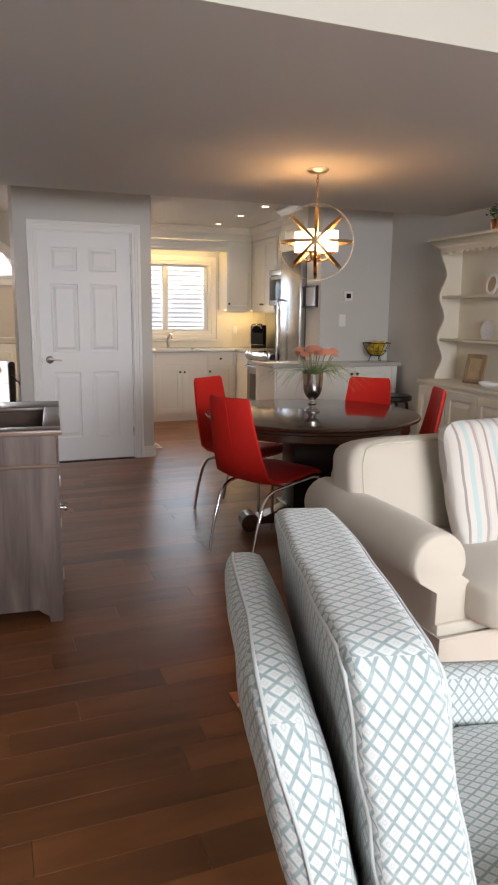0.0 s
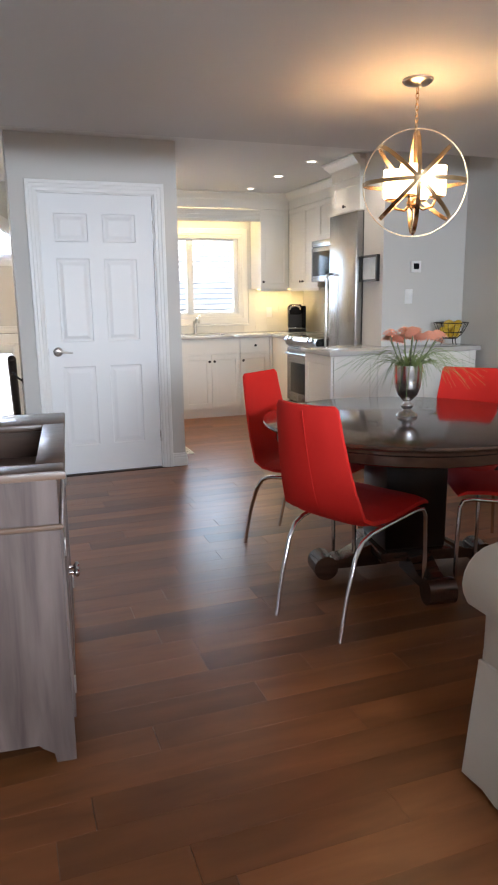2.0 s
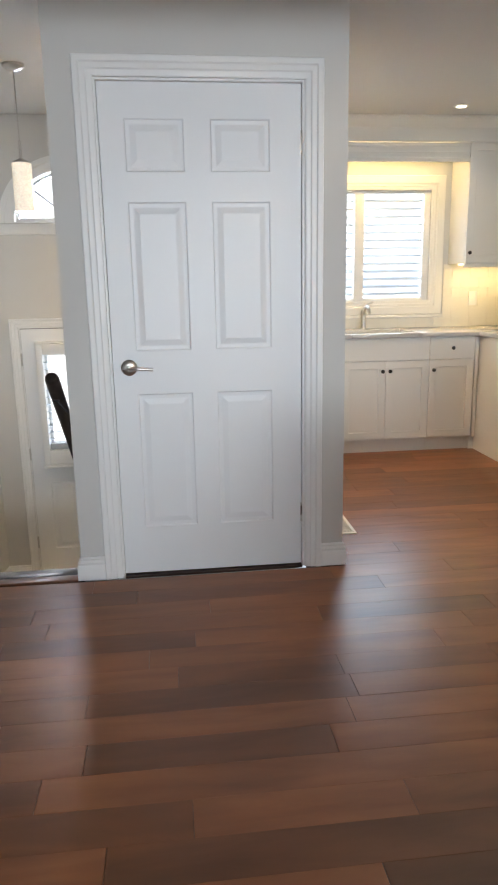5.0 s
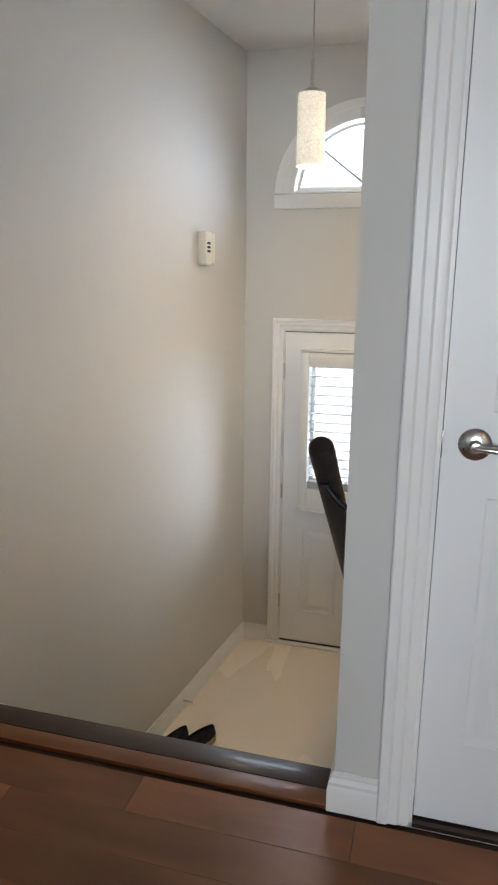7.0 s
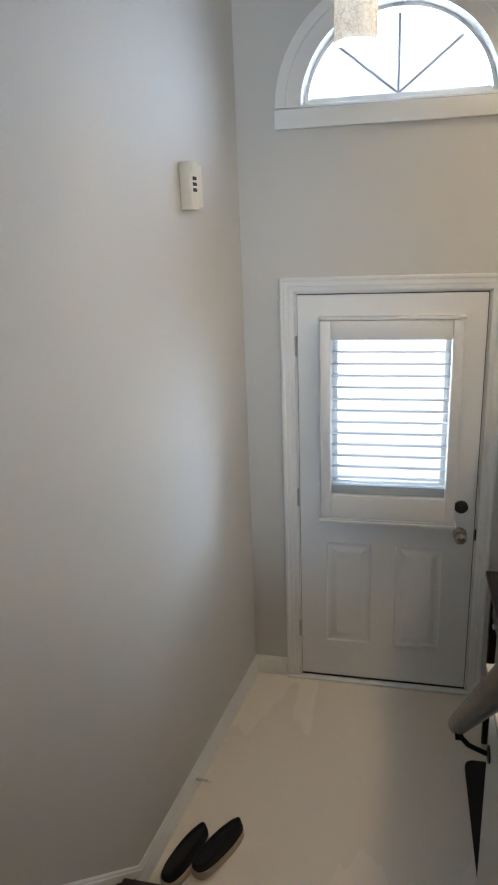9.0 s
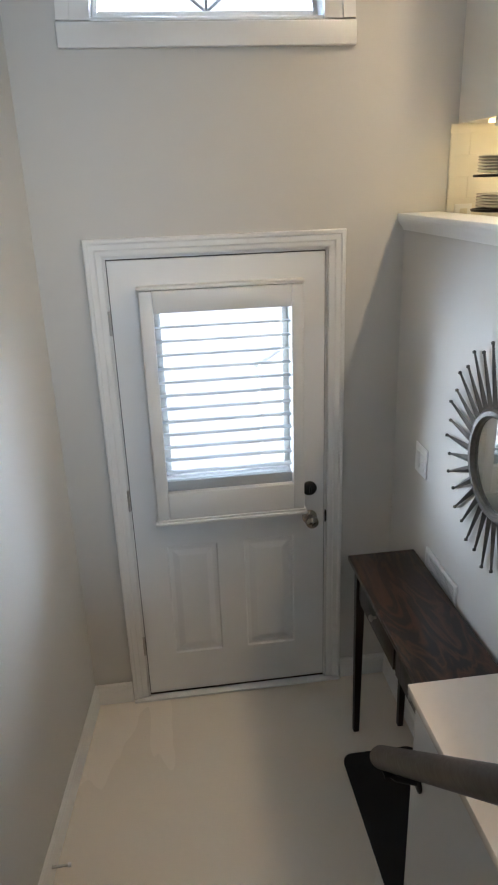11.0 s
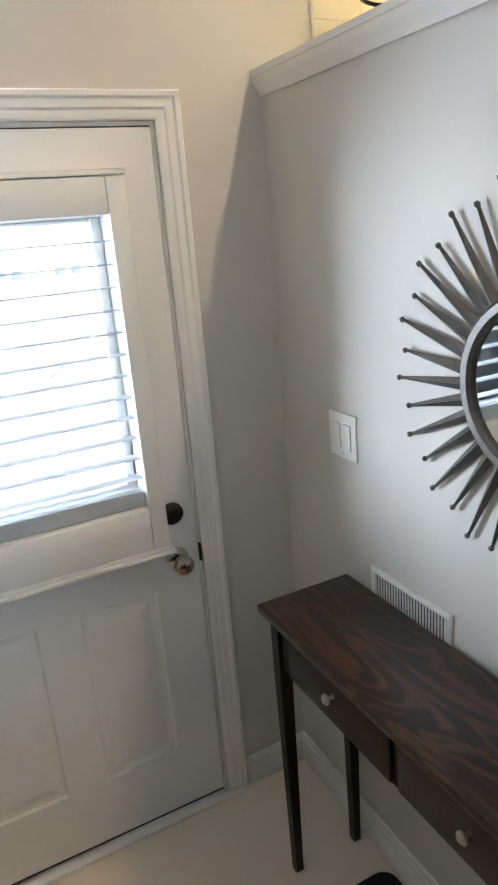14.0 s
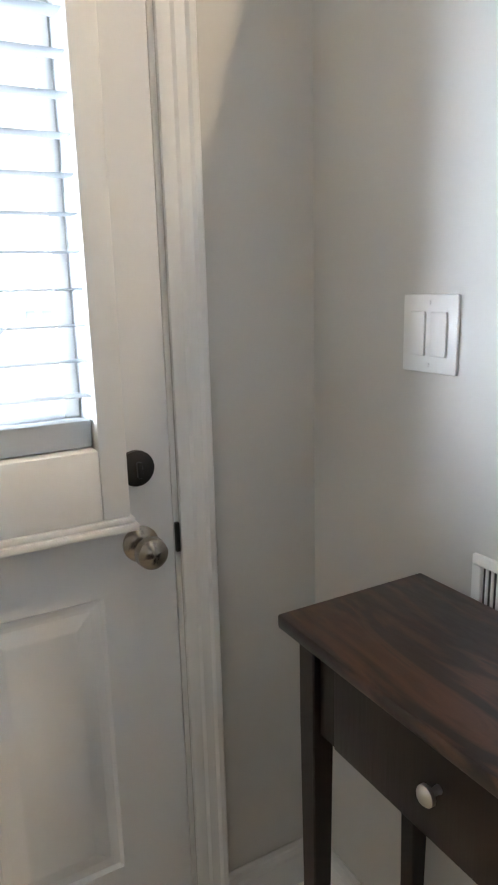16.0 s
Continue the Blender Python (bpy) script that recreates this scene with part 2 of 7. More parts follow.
STONE = material("grey_quartz", (0.50, 0.48, 0.45), 0.18, vary=0.1, scale=9, fine=140, bump=0.0, coat=0.3)
TILEW = material("cream_splashback_tile", (0.80, 0.77, 0.68), 0.2, vary=0.03, scale=4, fine=40, bump=0.03, coat=0.3)
FOYERF = material("pale_foyer_floor", (0.80, 0.735, 0.635), 0.27, vary=0.003, scale=0.4, fine=14, bump=0.02, stretch=(4.0, 1, 1), coat=0.0)
FLOORW = wood("dark_oak_floor", (0.130, 0.047, 0.0155), (0.290, 0.108, 0.038), "x", 0.31, 1.0, 0.0, "object", gloss=0.42, streak=4.2)
FLOORR = wood("dark_oak_floor_rest", (0.130, 0.047, 0.0155), (0.290, 0.108, 0.038), "x", 0.31, 1.0, 0.0, "island", gloss=0.42, streak=4.2)
SUBF = material("floor_joint", (0.04, 0.017, 0.008), 0.8, vary=0.2)
TREAD = wood("dark_stair_wood", (0.018, 0.009, 0.006), (0.050, 0.024, 0.014), "x", 0.32, 1.0, 0.1)
ESPRESSO = wood("espresso_wood", (0.008, 0.004, 0.003), (0.022, 0.010, 0.007), "z", 0.33, 1.0, 0.08, gloss=0.35)
TABTOP = wood("espresso_pine_top", (0.014, 0.006, 0.004), (0.084, 0.034, 0.016), "y", 0.33, 0.8, 0.15, rings=True)
DINEW = wood("dark_walnut_table", (0.026, 0.012, 0.008), (0.085, 0.041, 0.026), "x", 0.16, 0.8, 0.35)
GREYW = wood("grey_stained_wood", (0.075, 0.050, 0.043), (0.250, 0.190, 0.168), "z", 0.5, 1.0, 0.05)
GREYTOP = wood("brown_stained_edge", (0.12, 0.07, 0.045), (0.25, 0.16, 0.11), "x", 0.35, 1.0, 0.1)
BROWNIN = wood("brown_stained_inside", (0.05, 0.028, 0.018), (0.13, 0.075, 0.05), "x", 0.35, 1.0, 0.1)
RAILW = wood("dark_grey_rail_wood", (0.018, 0.014, 0.012), (0.050, 0.040, 0.034), "y", 0.35, 1.0, 0.05, gloss=0.35)
RED = dull("red_leatherette", (0.60, 0.022, 0.016), 0.65, vary=0.07, scale=5, fine=260, bump=0.12)
CHROME = material("chrome", (0.72, 0.72, 0.73), 0.12, 1.0, vary=0.03, bump=0.0)
NICKEL = material("brushed_nickel", (0.55, 0.53, 0.50), 0.28, 1.0, vary=0.05, fine=160, bump=0.03)
AGEDN = material("aged_nickel", (0.36, 0.32, 0.27), 0.2, 1.0, vary=0.1, fine=120, bump=0.0)
DARKM = material("dark_bronze", (0.055, 0.05, 0.045), 0.35, 0.8, vary=0.1)
BLACKM = material("black_metal", (0.012, 0.012, 0.013), 0.4, 0.5, vary=0.1)
STEEL = material("stainless_steel", (0.40, 0.40, 0.40), 0.26, 1.0, vary=0.02, fine=120, bump=0.0, stretch=(1, 8, 0.6))
BRASS = material("soft_brass", (0.62, 0.44, 0.25), 0.25, 1.0, vary=0.06, bump=0.02)
BLACKP = material("black_plastic", (0.012, 0.012, 0.012), 0.3, vary=0.1, bump=0.02)
BLACKG = dull("black_gloss", (0.010, 0.010, 0.011), 0.16, vary=0.05, bump=0.0)
MATM = material("black_rubber_mat", (0.010, 0.010, 0.011), 0.9, vary=0.2, fine=300, bump=0.4)
BEIGE = material("beige_slipcover", (0.52, 0.47, 0.39), 0.9, vary=0.05, scale=6, fine=420, bump=0.3, sheen=0.25)
BLUE = lattice_fabric("blue_lattice_fabric", (0.53, 0.55, 0.53), (0.19, 0.275, 0.28), 0.0235, 0.0029)
PIPING = material("woven_piping", (0.40, 0.43, 0.42), 0.9, vary=0.12, scale=40, fine=300, bump=0.3, sheen=0.2)
STRIPE = striped_fabric("striped_pillow_fabric", [(0.0, (0.56, 0.53, 0.48)), (0.22, (0.30, 0.26, 0.24)), (0.30, (0.56, 0.53, 0.48)), (0.48, (0.40, 0.50, 0.49)), (0.64, (0.56, 0.53, 0.48)), (0.82, (0.36, 0.31, 0.29)), (0.92, (0.50, 0.46, 0.42))], 0.125)
RUGM = lined_rug("orange_rug_pile")
IVORY = material("ivory_plastic", (0.70, 0.66, 0.55), 0.4, vary=0.03)
PLASTW = material("white_plastic", (0.82, 0.82, 0.80), 0.35, vary=0.02, bump=0.0)
SLOT = material("dark_slot", (0.05, 0.05, 0.05), 0.8)
PANE = glass("window_glass")
MIRROR = material("antique_mirror", (0.80, 0.82, 0.82), 0.03, 1.0, vary=0.10, scale=30, fine=160, bump=0.0)
PEWTER = material("aged_pewter", (0.15, 0.145, 0.135), 0.40, 0.8, vary=0.6, scale=22, fine=150, bump=0.2)
SILVER = material("mercury_silver", (0.62, 0.60, 0.58), 0.22, 1.0, vary=0.25, scale=25, bump=0.03)
LEAF = material("grass_leaf", (0.20, 0.28, 0.08), 0.5, vary=0.4, scale=20)
STEM = material("flower_stem", (0.16, 0.19, 0.10), 0.5, vary=0.2)
PETAL = material("coral_petal", (0.90, 0.40, 0.27), 0.6, vary=0.18, scale=40)
BUSH = material("house_plant_leaf", (0.05, 0.10, 0.03), 0.45, vary=0.4, scale=30)
FRUIT = material("yellow_fruit", (0.62, 0.42, 0.03), 0.4, vary=0.2, scale=18)
COPPER = material("copper_pot", (0.65, 0.30, 0.16), 0.2, 1.0, vary=0.1)
CHINA = material("patterned_china", (0.62, 0.60, 0.62), 0.2, vary=0.5, scale=70, fine=150, bump=0.0)
PLATE = material("cream_stoneware", (0.76, 0.70, 0.60), 0.25, vary=0.05)
ART = material("sepia_artwork", (0.46, 0.33, 0.20), 0.6, vary=0.4, scale=14, fine=60)
FRAMEW = wood("tan_picture_frame", (0.22, 0.14, 0.08), (0.42, 0.28, 0.16), "z", 0.4)
PAPER = material("pale_print", (0.62, 0.66, 0.68), 0.3, vary=0.3, scale=12)
SHOE = material("black_canvas", (0.010, 0.011, 0.014), 0.9, vary=0.2, fine=300, bump=0.3)
SOLE = material("tan_shoe_sole", (0.50, 0.40, 0.27), 0.7, vary=0.1)
SHADEL = material("lit_glass_shade", (0.9, 0.86, 0.78), 0.4, glow=(1.0, 0.66, 0.33), glow_strength=7.0, bump=0.0)
SHADEP = mosaic_glow("lit_mosaic_shade")
SHADEF = material("cream_lamp_shade", (0.72, 0.60, 0.45), 0.8, fine=200, bump=0.2)
BULB = material("lit_downlight", (0.9, 0.88, 0.8), 0.4, glow=(1.0, 0.85, 0.62), glow_strength=4.0, bump=0.0)
LED = material("lit_led_strip", (0.9, 0.8, 0.6), 0.4, glow=(1.0, 0.72, 0.30), glow_strength=3.0, bump=0.0)
HAZE = material("hazy_sky", (0.1, 0.1, 0.1), 1.0, vary=0.0, bump=0.0, glow=(0.90, 0.96, 1.0), glow_strength=0.85)
SIDING = material("pale_siding", (0.86, 0.86, 0.86), 0.7, vary=0.05)
OUTG = material("pale_driveway", (0.50, 0.50, 0.49), 0.9, vary=0.15, scale=0.6)
ROOFM = material("pale_grey_shingles", (0.68, 0.68, 0.68), 0.9, vary=0.2)
DARKGL = material("dark_window_glass", (0.30, 0.34, 0.34), 0.2, vary=0.1, bump=0.0)


# ---- mesh helpers ----
def box(bm, x0, x1, y0, y1, z0, z1, bevel=0.0, m=None):
    r = bmesh.ops.create_cube(bm, size=1, matrix=Matrix.LocRotScale(((x0 + x1) / 2, (y0 + y1) / 2, (z0 + z1) / 2), None, (abs(x1 - x0), abs(y1 - y0), abs(z1 - z0))))
    if bevel:
        es = list({e for v in r["verts"] for e in v.link_edges})
        r = bmesh.ops.bevel(bm, geom=es, offset=bevel, segments=2, affect="EDGES", profile=0.5)
    if m is not None:
        bmesh.ops.transform(bm, matrix=m, verts=list({v for v in r["verts"]}))
    return bm


def lathe(bm, profile, centre=(0, 0, 0), n=28, m=None):
    """Turn (radius, z) points round the z axis through centre."""
    rings = []
    for r, z in profile:
        rings.append([bm.verts.new((centre[0] + r * math.cos(2 * math.pi * i / n), centre[1] + r * math.sin(2 * math.pi * i / n), centre[2] + z)) for i in range(n)])
    for a, b in zip(rings, rings[1:]):
        for i in range(n):
            bm.faces.new((a[i], a[(i + 1) % n], b[(i + 1) % n], b[i]))
    for ring, r in ((rings[0], profile[0][0]), (rings[-1], profile[-1][0])):
        if r > 1e-5:
            bm.faces.new(ring)
    if m is not None:
        bmesh.ops.transform(bm, matrix=m, verts=[v for ring in rings for v in ring])
    return bm


def tube(bm, pts, r, n=10, flat=1.0, radii=None, closed=False):
    """A round or flattened bar along points."""
    pts = [Vector(p) for p in pts]
    rings, up = [], None
    for i, p in enumerate(pts):
        if closed:
            d = pts[(i + 1) % len(pts)] - pts[i - 1]
        else:
            d = pts[min(i + 1, len(pts) - 1)] - pts[max(i - 1, 0)]
        d.normalize()
        if up is None:
            up = Vector((0, 0, 1)) if abs(d.z) < 0.9 else Vector((1, 0, 0))
        side = d.cross(up).normalized()
        up = side.cross(d).normalized()
        rr = radii[i] if radii else r
        rings.append([bm.verts.new(p + side * rr * math.cos(2 * math.pi * k / n) + up * rr * flat * math.sin(2 * math.pi * k / n)) for k in range(n)])
    for a, b in list(zip(rings, rings[1:])) + ([(rings[-1], rings[0])] if closed else []):
        for k in range(n):
            bm.faces.new((a[k], a[(k + 1) % n], b[(k + 1) % n], b[k]))
    if not closed:
        bm.faces.new(rings[0])
        bm.faces.new(rings[-1])
    return bm


def prism(bm, outline, a0, a1, axis="x"):
    """An outline of two coordinates pushed from a0 to a1 along the axis left out."""
    put = {"x": lambda p, a: (a, p[0], p[1]), "y": lambda p, a: (p[0], a, p[1]), "z": lambda p, a: (p[0], p[1], a)}[axis]
    lo, hi = [bm.verts.new(put(p, a0)) for p in outline], [bm.verts.new(put(p, a1)) for p in outline]
    bm.faces.new(lo)
    bm.faces.new(hi[::-1])
    for i in range(len(outline)):
        j = (i + 1) % len(outline)
        bm.faces.new((lo[i], lo[j], hi[j], hi[i]))
    return bm


def cushion(bm, sx, sy, sz, m, puff=0.35, n=12, edge=2.6, sq=7):
    """A soft block: a rounded box whose large faces bulge."""
    bmesh.ops.create_cube(bm, size=2)
    bmesh.ops.subdivide_edges(bm, edges=bm.edges[:], cuts=n, use_grid_fill=True)
    for v in bm.verts:
        x, y, z = v.co
        k = (abs(x) ** sq + abs(y) ** sq + abs(z) ** sq) ** (1 / sq)
        x, y, z = x / k, y / k, z / k
        pinch = (1 - puff) + puff * max(0.0, (1 - abs(x) ** edge) * (1 - abs(y) ** edge)) ** 0.5
        w = 0.012 * noise.noise(Vector((x * 2.1, y * 2.3, z * 2.7 + sx)))
        v.co = m @ Vector((x * sx / 2, y * sy / 2, z * pinch * sz / 2 + w))
    return bm


def cushion_welt(bm, sx, sy, sz, m, puff, side, r=0.005, edge=2.6, sq=7):
    """The corded seam round a cushion, at the height 'side' (-1 to 1) of its thickness."""
    pts = []
    for i in range(64):
        a = 2 * math.pi * (i + 0.5) / 64
        q = max(abs(math.cos(a)), abs(math.sin(a)))
        x, y, z = math.cos(a) / q, math.sin(a) / q, side
        k = (abs(x) ** sq + abs(y) ** sq + abs(z) ** sq) ** (1 / sq)
        x, y, z = x / k, y / k, z / k
        w = 0.012 * noise.noise(Vector((x * 2.1, y * 2.3, z * 2.7 + sx)))
        pinch = (1 - puff) + puff * max(0.0, (1 - abs(x) ** edge) * (1 - abs(y) ** edge)) ** 0.5
        pts.append(m @ Vector((x * sx / 2, y * sy / 2, z * pinch * sz / 2 + w)))
    tube(bm, pts, r, 8, closed=True)


ORIGIN = {}


def mesh_of(name, bm, mat, smooth=40):
    bmesh.ops.recalc_face_normals(bm, faces=bm.faces)
    me = bpy.data.meshes.new(name)
    bm.to_mesh(me)
    bm.free()
    me.materials.append(mat)
    if smooth:
        me.polygons.foreach_set("use_smooth", [True] * len(me.polygons))
        me.set_sharp_from_angle(angle=radians(smooth))
    return me


def thing(name, at, label, category, group="", kind=""):
    ob = new(name)
    ob.empty_display_size = 0.1
    ob.matrix_basis = Matrix.Translation(at)
    ORIGIN[ob] = Vector(at)
    return tagged(ob, label, category, group, kind)


def part(name, bm, mat, parent, label="", smooth=40):
    """One mesh under a thing, or under a part of it; its points are given in the world."""
    o = ORIGIN[parent]
    bmesh.ops.translate(bm, verts=bm.verts, vec=-o)
    ob = new(name, mesh_of(name, bm, mat, smooth))
    ob.parent = parent
    ORIGIN[ob] = o
    return tagged(ob, label)


def single(name, bm, mat, label, category, kind="", smooth=40, group=""):
    """A thing that is one mesh, with its origin at its base."""
    lo = [min(v.co[i] for v in bm.verts) for i in range(3)]
    hi = [max(v.co[i] for v in bm.verts) for i in range(3)]
    o = Vector(((lo[0] + hi[0]) / 2, (lo[1] + hi[1]) / 2, lo[2]))
    bmesh.ops.translate(bm, verts=bm.verts, vec=-o)
    ob = new(name, mesh_of(name, bm, mat, smooth))
    ob.matrix_basis = Matrix.Translation(o)
    ORIGIN[ob] = o
    return tagged(ob, label, category, group, kind)


def B():
    return bmesh.new()


def wall_bm(axis, at, thick, u0, u1, z0, z1, holes=()):
    """A wall across x ('y': its face lies at y=at) or along y ('x'), with rectangular openings (u0, u1, z0, z1)."""
    bm = B()
    us = sorted({u0, u1, *[h[0] for h in holes], *[h[1] for h in holes]})
    for a, b in zip(us, us[1:]):
        cuts = sorted([(h[2], h[3]) for h in holes if h[0] <= a and h[1] >= b])
        z = z0
        for c0, c1 in cuts + [(z1, z1)]:
            if c0 > z:
                if axis == "y":
                    box(bm, a, b, at, at + thick, z, c0)
                else:
                    box(bm, at, at + thick, a, b, z, c0)
            z = c1
    return bm


def moulding(bm, path, profile, normal_out):
    """Sweep a (out, up) profile along straight runs of (x, y, z) points with mitres; normal_out: which side is out (+1 left of the run)."""
    pts = [Vector(p) for p in path]
    rings = []
    for i, p in enumerate(pts):
        dirs = []
        if i > 0:
            dirs.append((pts[i] - pts[i - 1]).normalized())
        if i < len(pts) - 1:
            dirs.append((pts[i + 1] - pts[i]).normalized())
        outs = [Vector((-d.y, d.x, 0)) * normal_out for d in dirs]
        o = sum(outs, Vector())
        o.normalize()
        k = 1 / max(0.3, o.dot(outs[0]))
        rings.append([bm.verts.new(p + o * (q[0] * k) + Vector((0, 0, q[1]))) for q in profile])
    n = len(profile)
    for a, b in zip(rings, rings[1:]):
        for i in range(n):
            bm.faces.new((a[i], a[(i + 1) % n], b[(i + 1) % n], b[i]))
    bm.faces.new(rings[0])
    bm.faces.new(rings[-1])
    return bm


BASEP = [(0, 0), (0.016, 0), (0.016, 0.062), (0.012, 0.07), (0.013, 0.08), (0.007, 0.09), (0.008, 0.098), (0.003, 0.105), (0, 0.105)]
CROWNP = [(0, 0), (0.012, -0.004), (0.014, 0.012), (0.03, 0.03), (0.05, 0.048), (0.06, 0.07), (0.075, 0.076), (0.075, 0.09), (0, 0.09)]


def casing(bm, x0, x1, z0, z1, y, w=0.07, out=-1, sides="ltr"):
    """Door or window casing round an opening in a wall facing -y (out=-1), mitred, with a stepped profile."""
    prof = [(0.0, 0.0), (0.0, 0.008), (0.008, 0.012), (0.022, 0.012), (0.028, 0.016), (0.046, 0.016), (0.052, 0.021), (w - 0.004, 0.021), (w, 0.017), (w, 0.0)]
    corners = {"l": ((x0, z0), (x0, z1)), "t": ((x0, z1), (x1, z1)), "r": ((x1, z1), (x1, z0)), "b": ((x1, z0), (x0, z0))}
    for s in sides:
        (ax, az), (bx, bz) = corners[s]
        rings = []
        for (px, pz), end in (((ax, az), 0), ((bx, bz), 1)):
            ring = []
            for d, h in prof:
                qx, qz = px, pz
                if s in "lr":
                    qx += -d if s == "l" else d
                    top, bot = (pz == z1), (pz == z0)
                    if top:
                        qz += d
                    if bot and "b" in sides:
                        qz -= d
                else:
                    qz += d if s == "t" else -d
                    qx += -d if px == x0 else d
                ring.append(bm.verts.new((qx, y + out * h, qz)))
            rings.append(ring)
        n = len(prof)
        for i in range(n):
            bm.faces.new((rings[0][i], rings[0][(i + 1) % n], rings[1][(i + 1) % n], rings[1][i]))
        bm.faces.new(rings[0])
        bm.faces.new(rings[1])
    return bm


def panel_slab(bm, u0, u1, z0, z1, face, back, panels, raised=True, axis="y", depth=0.009, rim=0.016):
    """A door leaf with moulded panels let into its face. axis 'y': the face lies at y=face; 'x': at x=face."""
    s = 1 if back > face else -1
    put = (lambda u, d, z: (u, face + s * d, z)) if axis == "y" else (lambda u, d, z: (face + s * d, u, z))
    us = sorted({u0, u1, *[p[0] for p in panels], *[p[1] for p in panels]})
    zs = sorted({z0, z1, *[p[2] for p in panels], *[p[3] for p in panels]})
    V = {}

    def v(u, d, z):
        k = (round(u, 5), round(d, 5), round(z, 5))
        if k not in V:
            V[k] = bm.verts.new(put(u, d, z))
        return V[k]
    for a, b in zip(us, us[1:]):
        for c, d in zip(zs, zs[1:]):
            if not any(p[0] <= a and p[1] >= b and p[2] <= c and p[3] >= d for p in panels):
                bm.faces.new((v(a, 0, c), v(b, 0, c), v(b, 0, d), v(a, 0, d)))
    for p in panels:
        steps = [(0, 0), (rim * 0.4, depth * 0.9), (rim, depth)]
        if raised:
            steps += [(rim * 1.5, depth), (rim * 3.1, depth * 0.25), (rim * 3.3, depth * 0.2)]
        rings = []
        for off, dep in steps:
            rings.append([v(p[0] + off, dep, p[2] + off), v(p[1] - off, dep, p[2] + off), v(p[1] - off, dep, p[3] - off), v(p[0] + off, dep, p[3] - off)])
        for a, b in zip(rings, rings[1:]):
            for i in range(4):
                bm.faces.new((a[i], a[(i + 1) % 4], b[(i + 1) % 4], b[i]))
        bm.faces.new(rings[-1])
    t = abs(back - face)
    q = [v(u0, t, z0), v(u1, t, z0), v(u1, t, z1), v(u0, t, z1)]
    bm.faces.new(q)
    sides = [([v(u, 0, z0) for u in us], [v(u0, t, z0), v(u1, t, z0)]), ([v(u, 0, z1) for u in us], [v(u0, t, z1), v(u1, t, z1)]),
             ([v(u0, 0, z) for z in zs], [v(u0, t, z0), v(u0, t, z1)]), ([v(u1, 0, z) for z in zs], [v(u1, t, z0), v(u1, t, z1)])]
    for f, b in sides:
        bm.faces.new((*f, b[1], b[0]))
    return bm


def cyl(bm, a, b, r, n=16, r2=None):
    return tube(bm, [a, b], r, n, radii=[r, r2 if r2 is not None else r])


def knob(bm, at, d, r=0.016):
    """A small turned cupboard knob standing off along d."""
    at, d = Vector(at), Vector(d)
    prof = [(0.45, 0.0), (0.4, 0.3), (0.35, 0.8), (0.6, 1.0), (1.0, 1.3), (1.0, 1.7), (0.7, 2.0), (0.2, 2.1)]
    return tube(bm, [at + d * (r * h) for _, h in prof], r, 14, radii=[r * q for q, _ in prof])


# ---- the large structure ----
H = 2.43          # kitchen and hall ceiling
SOF = 2.20        # dropped ceiling over the dining place
FH = 2.50         # foyer ceiling
FZ = -1.085       # foyer floor
RX = 2.955        # wall behind the hutch
KX = 2.80         # kitchen wall with the stove


def left_x(y):
    """The foyer's long wall, a little out of square."""
    return -1.545 - 0.122 * (2.605 - y)


def setting(name, bm, mat, label, smooth=0):
    return single(name, bm, mat, label, name.split("_")[0], "structure", smooth)


# floors
bm = B()
box(bm, -1.95, RX, -8.0, 0.0, -0.25, -0.012)
box(bm, 0.55, KX, 0.0, 2.6, -0.25, -0.012)
floor = setting("floor", bm, SUBF, "dark brown hardwood floor of narrow boards")
bm = B()
prism(bm, [(left_x(0.9) - 0.02, 0.9), (-0.1, 0.9), (-0.1, 2.62), (left_x(2.62) - 0.02, 2.62)], FZ - 0.15, FZ, "z")
setting("floor_foyer", bm, FOYERF, "pale cream streaked sheet floor of the entry")

# front wall with the door, the arched window and the kitchen window
DX0, DX1, DZ1 = -1.302, -0.431, 0.976
AX, AZ, AR = -0.856, 1.745, 0.40
bm = wall_bm("y", 2.605, 0.22, -1.75, -0.03, FZ - 0.1, 1.745, [(DX0, DX1, FZ - 0.1, DZ1)])
N = 28
ang = [math.pi * i / N for i in range(N + 1)]
arc = [(AX + AR * math.cos(a), AZ + AR * 0.94 * math.sin(a)) for a in ang]
box(bm, -1.75, AX - AR, 2.605, 2.825, 1.745, 2.75)
box(bm, AX + AR, -0.03, 2.605, 2.825, 1.745, 2.75)
for (xa, za), (xb, zb) in zip(arc, arc[1:]):
    prism(bm, [(xa, za), (xb, zb), (xb, 2.75), (xa, 2.75)], 2.605, 2.825, "y")
setting("wall_front_foyer", bm, WALL, "warm grey painted foyer wall round the front door")
KW = (0.97, 1.965, 1.12, 1.97)
bm = wall_bm("y", 2.605, 0.22, -0.03, KX + 0.12, -0.3, 2.75, [KW])
setting("wall_front_kitchen", bm, WALL, "painted kitchen wall with the window over the sink")
# foyer long wall and the main room's left wall
bm = B()
prism(bm, [(left_x(2.605), 2.605), (left_x(2.605) - 0.12, 2.605), (left_x(0.0) - 0.12, 0.0), (left_x(0.0), 0.0)], FZ - 0.1, 2.75, "z")
setting("wall_left_foyer", bm, WALL, "long pale grey stair wall in daylight")
bm = wall_bm("x", left_x(0.0), -0.12, -8.0, 0.0, -0.25, 2.75)
setting("wall_left_living", bm, WALL, "plain grey wall of the living room")
